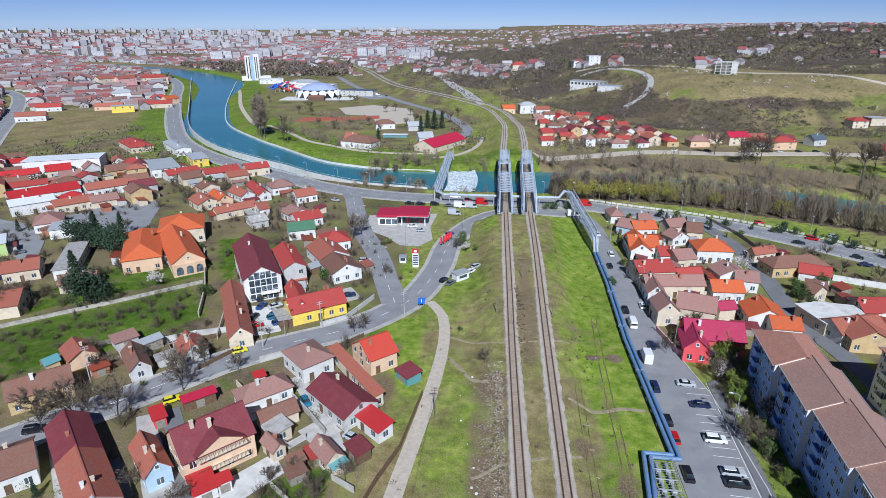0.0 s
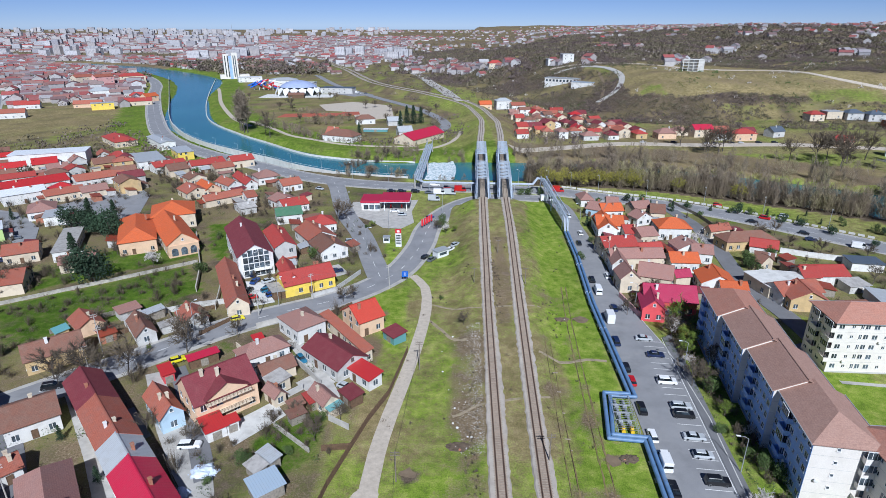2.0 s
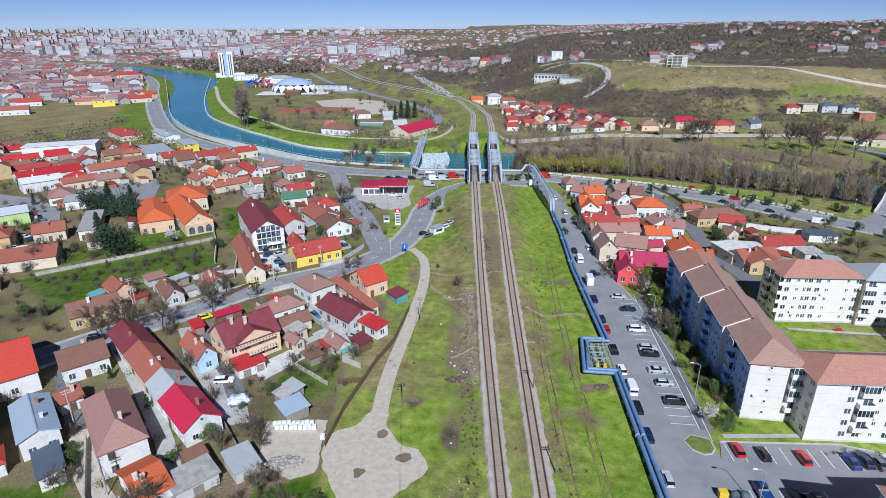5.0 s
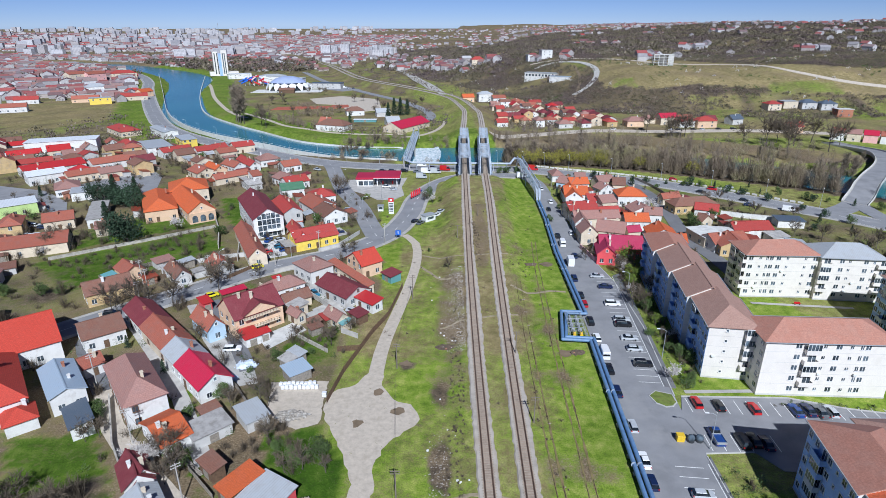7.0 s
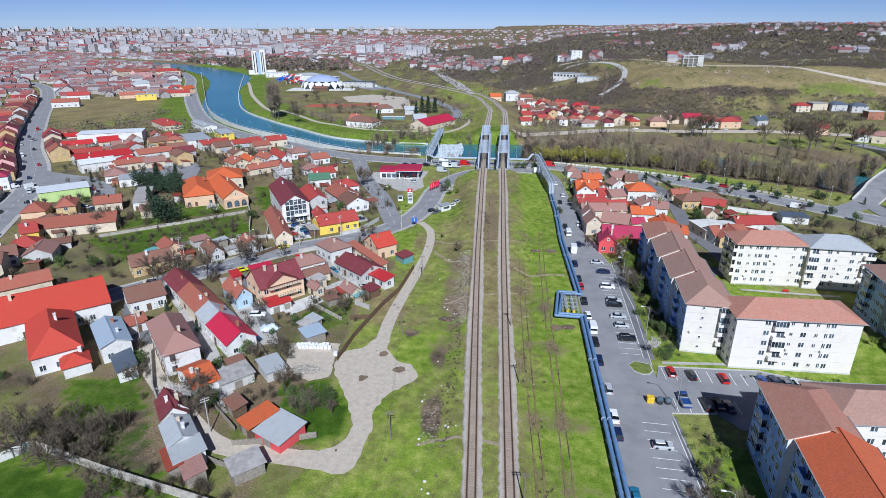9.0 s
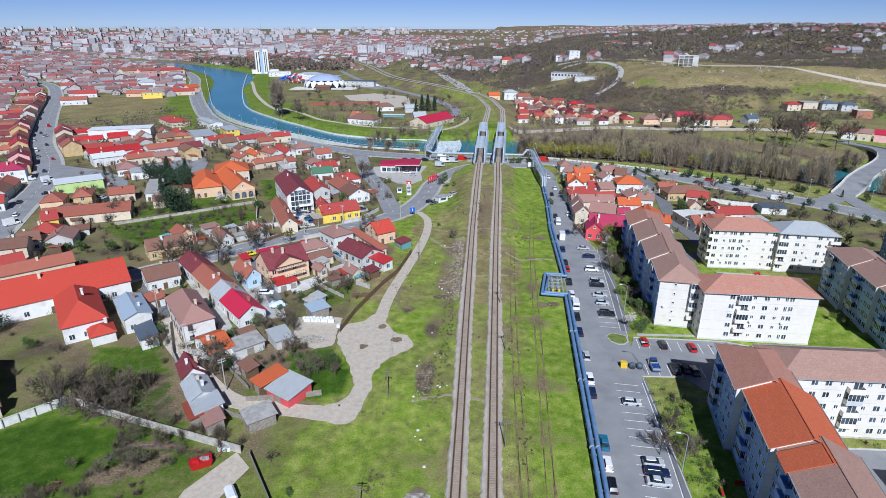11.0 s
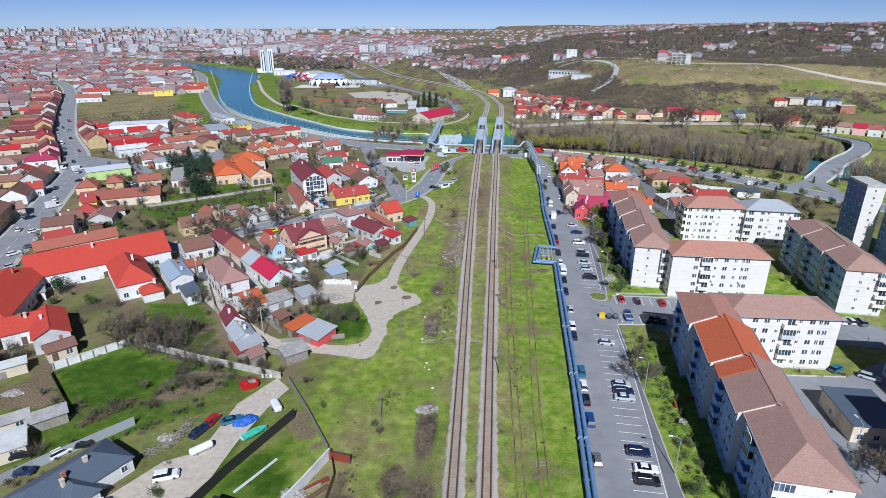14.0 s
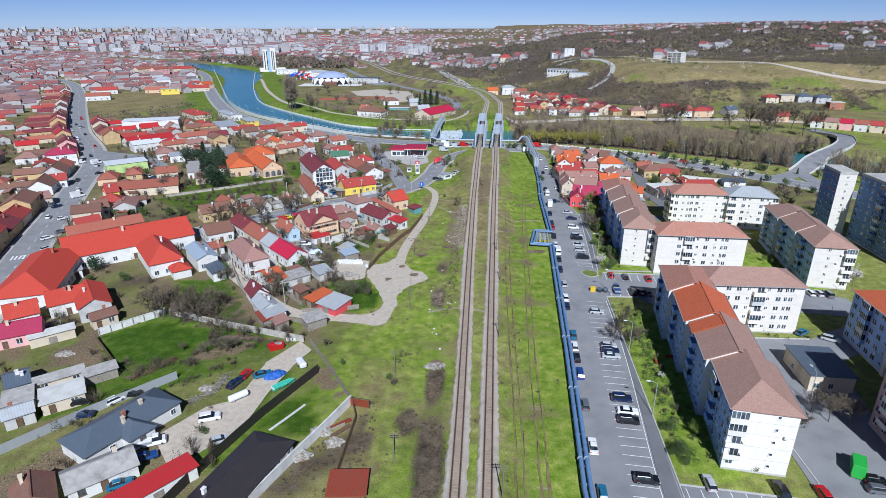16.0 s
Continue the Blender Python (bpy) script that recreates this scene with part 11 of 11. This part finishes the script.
part("arrow", box(bmesh.new(), -0.12, 0.12, -0.06, -0.045, 1.9, 3.1), "white_paint", t)
for k in range(5):
    t = thing("flag", pose(-22.5 + k * 0.9, 196 + k * 1.7, 0.1), "narrow red advertising flag on a pole", "flag", "red flags")
    part("pole", cyl(bmesh.new(), (0, 0, 0), (0, 0, 4.2), 0.04, n=5), "metal_grey", t)
    part("cloth", box(bmesh.new(), 0.04, 0.75, -0.015, 0.015, 1.2, 4.1), "sign_red", t)
# used-car lot on the slope
t = thing("sales_cabin", pose(-14, 166.5, terrain_at(-14, 166.5), 0, 0, 40), "white sales cabin with grey roof", "cabin")
part("wall", box(bmesh.new(), -2.6, 2.6, -1.5, 1.5, -0.5, 2.5), "plastic_white", t)
part("roof", box(bmesh.new(), -2.9, 2.9, -1.8, 1.8, 2.5, 2.75), "tin_grey", t)
part("window", box(bmesh.new(), -1.6, 1.6, -1.55, -1.45, 0.9, 1.9), "pane", t)
for x, y, a, kd, c in ((-19.6, 164, 60, "hatch", "black"), (-17.2, 162, 60, "sedan", "grey"), (-10.5, 171, 50, "hatch", "white"), (-8.6, 174, 50, "hatch", "silver")):
    car(x, y, a, kd, c, terrain_at(x, y) + 0.02)

# ---------------- yard clutter ----------------
t = thing("boat", pose(-43.3, -25, 0.5, 0, 0, 48), "small turquoise-green boat on the grass", "boat")
bm = bmesh.new()
prof = [(-2.6, 0.75), (-1.2, 0.95), (0.8, 0.9), (2.0, 0.55), (2.9, 0.05)]
for (xa, wa), (xb, wb) in zip(prof[:-1], prof[1:]):
    for e in (-1, 1):
        quad(bm, [(xa, e * wa, 0.55), (xb, e * wb, 0.62), (xb, e * wb * 0.3, -0.35), (xa, e * wa * 0.5, -0.4)][:: e])
quad(bm, [(p, -w, 0.5) for p, w in prof] + [(p, w, 0.5) for p, w in prof[::-1]])
part("hull", bm, "boat_green", t)
part("deck", box(bmesh.new(), -1.6, 0.9, -0.6, 0.6, 0.5, 0.72, 0.05), "boat_green", t)
part("rim", box(bmesh.new(), -2.62, -2.5, -0.75, 0.75, 0.3, 0.66), "plastic_white", t)
t = thing("covered_heap", pose(-46.6, -20.8, 0, 0, 0, 40), "heap covered with a bright blue tarpaulin", "tarpaulin")
bm = bmesh.new()
bmesh.ops.create_icosphere(bm, subdivisions=4, radius=1, matrix=Matrix.Diagonal((2.6, 1.5, 1.3, 1)))
for v in bm.verts:
    v.co *= 1 + 0.16 * noise.noise(v.co * 1.3)
part("sheet", bm, "tarp_blue", t)
t = thing("water_tank", pose(-51.7, -30.1, 0, 0, 0, 45), "long white cylindrical tank on stands", "tank")
bm = bmesh.new()
cyl(bm, (-1.9, 0, 1.1), (1.9, 0, 1.1), 0.75, n=16)
for e in (-1, 1):
    bmesh.ops.create_uvsphere(bm, u_segments=14, v_segments=8, radius=0.74, matrix=Matrix.Translation((e * 1.9, 0, 1.1)) @ Matrix.Diagonal((0.5, 1, 1, 1)))
part("vessel", bm, "plastic_white", t)
for e in (-1.2, 1.2):
    part("stand", box(bmesh.new(), e - 0.15, e + 0.15, -0.6, 0.6, 0, 0.5), "metal_grey", t)
t = thing("skip_container", pose(-50.2, -8.8, 0, 0, 0, 30), "red metal container full of scrap", "container")
bm = bmesh.new()
taper(bm, -1.6, 1.6, 0.9, 0.1, -2.0, 2.0, 1.1, 1.4)
part("body", bm, "paint_red", t)
for k in range(5):
    rr = random.Random(k)
    part("scrap", box(bmesh.new(), -1.5 + k * 0.6, -0.9 + k * 0.6, rr.uniform(-0.7, 0), rr.uniform(0.1, 0.7), 1.2, 1.5 + rr.random() * 0.5), rr.choice(("metal_grey", "paint_red", "wood_grey")), t)
for k in range(6):
    t = thing("barrel", pose(-48.5 + (k % 3) * 0.9, -4.6 + (k // 3) * 0.9, 0), "pale grey plastic barrel with lid", "barrel", "yard barrels")
    part("drum", cyl(bmesh.new(), (0, 0, 0), (0, 0, 0.95), 0.38, n=12), "plastic_white", t)
    part("lid", cyl(bmesh.new(), (0, 0, 0.95), (0, 0, 1.02), 0.34, n=12), "metal_grey", t)
t = thing("camper_shell", pose(-41.5, -16.3, 0, 0, 0, 125), "white rounded trailer shell on grass", "trailer")
bm = bmesh.new()
box(bm, -1.9, 1.9, -0.85, 0.85, 0.3, 1.7, 0.35)
part("body", bm, "plastic_white", t)
part("axle", cyl(bmesh.new(), (0, -0.95, 0.3), (0, 0.95, 0.3), 0.3, n=10), "rubber", t)
rnd = random.Random(4)
for row, x0 in ((0, -46.5), (1, -45.8)):
    for k in range(9):
        x, y = x0 + k * 0.95, 48.4 - row * 1.2
        t = thing("bulk_bag", pose(x, y, 0.1, 0, 0, rnd.uniform(-12, 12)), "white bulk bag of building material", "bulk bag", "stored bulk bags")
        bm = bmesh.new()
        box(bm, -0.42, 0.42, -0.42, 0.42, 0, 0.95 + rnd.uniform(-0.1, 0.25), 0.12)
        part("sack", bm, "plastic_white", t)
t = thing("water_container", pose(-35.9, 44.2, 0.1), "white caged water container by the gate", "container")
part("tank", box(bmesh.new(), -0.5, 0.5, -0.5, 0.5, 0.1, 1.1, 0.06), "plastic_white", t)
part("pallet", box(bmesh.new(), -0.55, 0.55, -0.55, 0.55, 0, 0.1), "wood_grey", t)


def heap(x, y, rx, ry, h, material, label, name="rubble_heap", category="heap", seed=1):
    bm = bmesh.new()
    bmesh.ops.create_icosphere(bm, subdivisions=4, radius=1, matrix=Matrix.Diagonal((rx, ry, h, 1)))
    for v in bm.verts:
        v.co *= 1 + 0.35 * noise.noise(v.co * 1.1 + Vector((seed, 0, 0))) + (0.3 if name != "covered_heap" else 0.12) * noise.noise(v.co * 4.3 + Vector((0, seed, 0)))
    t = thing(name, pose(x, y, terrain_at(x, y)), label, category)
    part("mound", bm, material, t)
    for k in range(5):
        rr = random.Random(seed * 31 + k)
        a, f = rr.uniform(0, 6.28), rr.uniform(0.2, 1.15)
        b2 = bmesh.new()
        s = rr.uniform(0.1, 0.32)
        box(b2, -s, s, -s * 0.7, s * 0.7, -s, s * 0.6, s * 0.2)
        o = part("chunk", b2, rr.choice((material, "concrete_pale", "brick_red")), t)
        o.matrix_basis = pose(math.cos(a) * rx * f, math.sin(a) * ry * f, max(0, h * (1 - f)) * 0.9, rr.uniform(0, 60), rr.uniform(0, 60), rr.uniform(0, 360))
    return t


heap(-41.5, 37.5, 3.2, 1.8, 0.9, "rubble", "heap of bricks and pale rubble", seed=2)
heap(-8.6, 64.5, 2.4, 1.5, 0.35, "dirt_heap", "low burnt soil heap in the grass", "soil_heap", seed=3)
heap(21.5, 118, 2.2, 1.2, 0.4, "dirt_heap", "low soil heap in the grass", "soil_heap", seed=4)
heap(24.5, 61.5, 1.8, 1.2, 0.4, "dirt_heap", "low soil heap beside the pipes", "soil_heap", seed=5)
heap(-9, -15, 2.6, 1.6, 0.4, "rubble", "low heap of pale rubble in grass", seed=6)
heap(-31, -40, 2.0, 1.4, 0.9, "rubble", "heap of white rubble by the wall", seed=7)
heap(-33.5, -47, 2.6, 1.6, 1.0, "rubble", "heap of white rubble by the wall", seed=8)
heap(-27.5, -43, 1.8, 1.5, 0.8, "rubble", "heap of white rubble by the fence", seed=9)
heap(-57, 57, 2.6, 1.8, 1.3, "tarp_pale", "heap covered with pale blue plastic sheet", "covered_heap", seed=10)
heap(-59, 51.5, 1.6, 1.3, 1.2, "tarp_pale", "heap covered with pale blue plastic sheet", "covered_heap", seed=11)


def branch_pile(pts, w, h, n, material, label, seed, length=(0.8, 2.6)):
    """A row of cut branches and old boards thrown across one another."""
    rr = random.Random(seed)
    bm = bmesh.new()
    for k in range(n):
        i = rr.randrange(len(pts) - 1)
        q = Vector(pts[i]).lerp(Vector(pts[i + 1]), rr.random()) + Vector((rr.gauss(0, w * 0.4), rr.gauss(0, w * 0.4)))
        a, L = rr.uniform(0, math.pi), rr.uniform(*length) / 2
        z = terrain_at(q.x, q.y) + abs(rr.gauss(0, h * 0.45)) + 0.04
        d = Vector((math.cos(a) * L, math.sin(a) * L, rr.uniform(-0.25, 0.25) * L))
        c = Vector((q.x, q.y, z + abs(d.z) * 0.5))
        r = rr.uniform(0.03, 0.085)
        cyl(bm, c - d, c + d, r, r * 0.6, 4)
    return tagged(part("branch_pile", bm, material), label, "timber heap", kind="stuff")


branch_pile([(-80.2, -23.5), (-77.5, -20.6), (-75.9, -17.3), (-73.7, -14.6)], 1.3, 0.6, 190, "wood_dark", "long pile of brown cut branches on grass", 41)
branch_pile([(-70, -9), (-66.5, -4.5), (-62, -4), (-56, -4.2)], 1.6, 0.4, 150, "bark", "tangled brown branches below a garden wall", 42)
branch_pile([(-62, -31.5), (-59.1, -28), (-58, -24.8), (-57.9, -21.5)], 1.2, 0.5, 150, "wood_grey", "pile of old boards and branches by a yard", 43, (1.0, 3.4))
branch_pile([(-63, -2.5), (-56, -4.6), (-48, -6.5)], 1.0, 0.5, 90, "wood_dark", "dry stalks and branches along a wall", 44)
for lx, ly, lr in ((-80.2, -22.6, 30), (-79.3, -22.0, 38), (-78.4, -21.2, 34), (-77.6, -20.6, 30)):
    lg = tagged(part("log", cyl(bmesh.new(), (-1.3, 0, 0.22), (1.3, 0, 0.22), 0.22, 0.18, 8), "bark"), "brown bark-covered log lying on grass", "log", "logs by the lawn")
    lg.matrix_basis = pose(lx, ly, terrain_at(lx, ly), 0, 0, lr)
heap(-60.6, -26.4, 1.7, 1.1, 0.7, "rubble", "heap of white rubble in the grass", seed=17)
heap(-102.5, -13.6, 2.2, 1.4, 0.4, "rubble", "low heap of pale rubble in a yard", seed=18)
heap(-62, -4, 6.0, 1.0, 0.5, "dirt_heap", "long row of weeds and soil", "soil_heap", seed=14)
for k in range(26):
    rr = random.Random(k + 200)
    x, y = rr.uniform(-13, -5), rr.uniform(-10, 110)
    bm = bmesh.new()
    s = rr.uniform(0.1, 0.3)
    box(bm, -s, s, -s, s * 0.8, -0.05, s * 0.7, s * 0.25)
    o = part("litter", bm, rr.choice(("plastic_white", "concrete_pale")))
    o.matrix_basis = pose(round(x, 1), round(y, 1), terrain_at(x, y) + 0.05, 0, 0, rr.uniform(0, 90))
    tagged(o, "piece of pale litter in the grass", "litter", "scattered litter")
t = thing("recycling_bin", pose(37.0, 28.6, 0.15, 0, 0, -6), "yellow plastic recycling container", "bin")
bm = bmesh.new()
taper(bm, -0.7, 0.7, 0.55, 0, -0.75, 0.75, 0.65, 1.3)
part("body", bm, "yellow_paint", t)
part("lid", box(bmesh.new(), -0.78, 0.78, -0.68, 0.68, 1.3, 1.42, 0.04), "yellow_paint", t)
for k in range(2):
    t = thing("recycling_bell", pose(39.0 + k * 1.7, 28.3, 0.15), "dark green bell-shaped recycling container", "bin")
    bm = bmesh.new()
    bmesh.ops.create_uvsphere(bm, u_segments=14, v_segments=8, radius=1, matrix=Matrix.Translation((0, 0, 0.75)) @ Matrix.Diagonal((0.8, 0.8, 0.8, 1)))
    part("shell", bm, "pane", t)
    part("base", cyl(bmesh.new(), (0, 0, 0), (0, 0, 0.7), 0.7, 0.78, 14), "metal_dark", t)
for x, y, a in ((44.5, -11, 85), (48.5, -9, 0), (95, 86.5, 0)):
    t = thing("bench", pose(x, y, terrain_at(x, y), 0, 0, a), "small red park bench on grass", "bench")
    part("seat", box(bmesh.new(), -0.9, 0.9, -0.22, 0.22, 0.42, 0.48), "paint_red", t)
    part("backrest", box(bmesh.new(), -0.9, 0.9, 0.2, 0.26, 0.5, 0.9), "paint_red", t)
    for e in (-0.7, 0.7):
        part("leg", box(bmesh.new(), e - 0.05, e + 0.05, -0.2, 0.24, 0, 0.42), "metal_dark", t)

# ---------------- river details ----------------
line = smooth_line([(-472, 940), (-340, 655), (-268, 500), (-229, 432), (-191, 384), (-151, 349), (-124, 328), (-106, 312), (-83, 296), (-68, 289), (-34, 281)], 6)
bm = bmesh.new()
strip(bm, line, 0.5, 0.9, 5.5)
tagged(part("quay_wall", bm, "concrete_pale"), "pale concrete quay wall along the river", "wall", kind="structure")
bm = bmesh.new()
for p, q in zip(line[:-1], line[1:]):
    cyl(bm, (p.x, p.y, 0.9), (p.x, p.y, 1.9), 0.05, n=4)
    cyl(bm, (p.x, p.y, 1.85), (q.x, q.y, 1.85), 0.05, n=4)
tagged(part("quay_railing", bm, "white_paint"), "white steel railing along the quay", "railing", kind="structure")
line = smooth_line([(-390, 925), (-314, 706), (-268, 583), (-229, 496), (-181, 432), (-149, 397), (-111, 357), (-85, 342), (-62, 334), (-33, 331)], 6)
bm = bmesh.new()
strip(bm, line, 0.8, -1.9, 3)
tagged(part("bank_edge", bm, "concrete_pale"), "pale concrete edge of the grassy bank", "bank edge", kind="structure")
bm = bmesh.new()
for k in range(14):
    for j in range(20):
        f0, f1, g0, g1 = k / 14, (k + 1) / 14, j / 20, (j + 1) / 20

        def wp(f, g):
            x = -26 + 17 * f + 2 * math.sin(g * 3)
            return (x, 285 + 47 * g, -2.9 + 0.9 * smooth01((f - 0.75) / 0.25) + 0.12 * math.sin(g * 40 + f * 19))
        quad(bm, [wp(f0, g0), wp(f1, g0), wp(f1, g1), wp(f0, g1)])
t = tagged(part("weir_foam", bm, "foam"), "white foaming water of a river weir", "weir", kind="structure")
# left wing of the school-like building
house(-135.5, 25, 36, 16, -70, 5, 4.2, "hip", "plaster_white", "tile_scarlet", 1)


# glazed gable of the three-storey white house
ga = radians(-63)
gx, gy = -82.8 + math.cos(ga) * 16.65, 162.1 + math.sin(ga) * 16.65
t = thing("glazed_front", pose(gx, gy, terrain_at(-82.8, 162.1), 0, 0, -63 - 90), "glazed gable front with white bars on a house", "glazed front")
for col in range(5):
    for lvl in range(4):
        x0, z0 = -4.3 + col * 1.72, 0.5 + lvl * 2.35
        top = min(z0 + 2.1, 10.9 - abs(x0 + 0.8) * 0.62)
        if top > z0 + 0.4:
            part("pane", box(bmesh.new(), x0, x0 + 1.55, -0.02, 0.08, z0, top), "pane", t)
for lvl in range(1, 4):
    part("bar", box(bmesh.new(), -4.6, 4.6, 0.0, 0.22, 0.22 + lvl * 2.35, 0.42 + lvl * 2.35), "white_paint", t)
for col in range(6):
    part("bar", box(bmesh.new(), -4.5 + col * 1.72, -4.3 + col * 1.72, 0.0, 0.2, 0.3, 10.4 - abs(-4.4 + col * 1.72) * 0.6), "white_paint", t)
part("balcony", box(bmesh.new(), -4.6, 1.0, 0.1, 1.2, 2.5, 2.7), "white_paint", t)
part("balcony_rail", box(bmesh.new(), -4.6, 1.0, 1.14, 1.2, 2.7, 3.6), "white_paint", t)
# arcade of the large orange-roofed house
ga = radians(-55)
gx, gy = -117.6 + math.cos(ga) * 16.65, 179.5 + math.sin(ga) * 16.65
t = thing("porch", pose(gx, gy, terrain_at(-117.6, 179.5), 0, 0, -55 - 90), "arcaded cream porch with three dark arches", "porch")
part("wall", box(bmesh.new(), -5.2, 5.2, 0.0, 0.5, 0, 4.4), "plaster_peach", t)
for k in range(3):
    bm = bmesh.new()
    ring = [(-1.1, 0.6), (1.1, 0.6)] + [(1.1 * math.cos(radians(a)), 2.4 + 1.1 * math.sin(radians(a))) for a in range(0, 181, 30)]
    lo = [bm.verts.new((px - 3.2 + k * 3.2, 0.505, pz)) for px, pz in ring]
    hi = [bm.verts.new((px - 3.2 + k * 3.2, 0.56, pz)) for px, pz in ring]
    bm.faces.new(hi)
    for i in range(len(ring)):
        bm.faces.new((lo[i], lo[(i + 1) % len(ring)], hi[(i + 1) % len(ring)], hi[i]))
    bmesh.ops.recalc_face_normals(bm, faces=bm.faces)
    part("arch_window", bm, "pane", t)
# low railing between the boulevard and the river bank
t = thing("railing", Matrix(), "pale low railing along the riverside boulevard", "railing")
for k in range(46):
    f = k / 45
    x = 45 + 105 * f
    j = int(np.argmin([(q.x - x) ** 2 + (q.y - (250 - 60 * f)) ** 2 for q in SHORE]))
    q, d = SHORE[j], (SHORE[min(j + 1, len(SHORE) - 1)] - SHORE[max(j - 1, 0)]).normalized()
    o = part("rail_panel", box(bmesh.new(), -1.15, 1.15, -0.06, 0.06, 0.1, 1.0), "concrete_pale", t)
    y = q.y + (x - q.x) * d.y / d.x
    o.matrix_basis = pose(x - d.y * 9.2, y + d.x * 9.2, terrain_at(x - d.y * 9.2, y + d.x * 9.2), 0, 0, math.degrees(math.atan2(d.y, d.x)))

# dark gate by the corner of the boundary walls and the weedy plot behind it
t = thing("gate", pose(-24.6, -31.4, terrain_at(-24.6, -31.4), 0, 0, -12), "dark brown sheet-metal gate in a frame", "gate")
part("leaf", box(bmesh.new(), -2.2, 2.2, -0.04, 0.04, 0.1, 1.9), "tin_rust", t)
for px in (-2.3, 2.3):
    part("post", box(bmesh.new(), px - 0.08, px + 0.08, -0.08, 0.08, -0.2, 2.2), "metal_dark", t)
part("top_bar", box(bmesh.new(), -2.3, 2.3, -0.05, 0.05, 2.12, 2.22), "metal_dark", t)
for k, (px, py, a) in enumerate(((-27.5, -37.5, 40), (-28.6, -38.6, 36), (-26.9, -39.6, 50))):
    o = tagged(part("plank_stack", box(bmesh.new(), -2.4, 2.4, -0.4, 0.4, 0, 0.5, 0.05), ("tin_rust", "wood_grey", "wood_dark")[k]), "low stack of rusty sheets and planks", "plank stack")
    o.matrix_basis = pose(px, py, terrain_at(px, py), 0, 0, a)
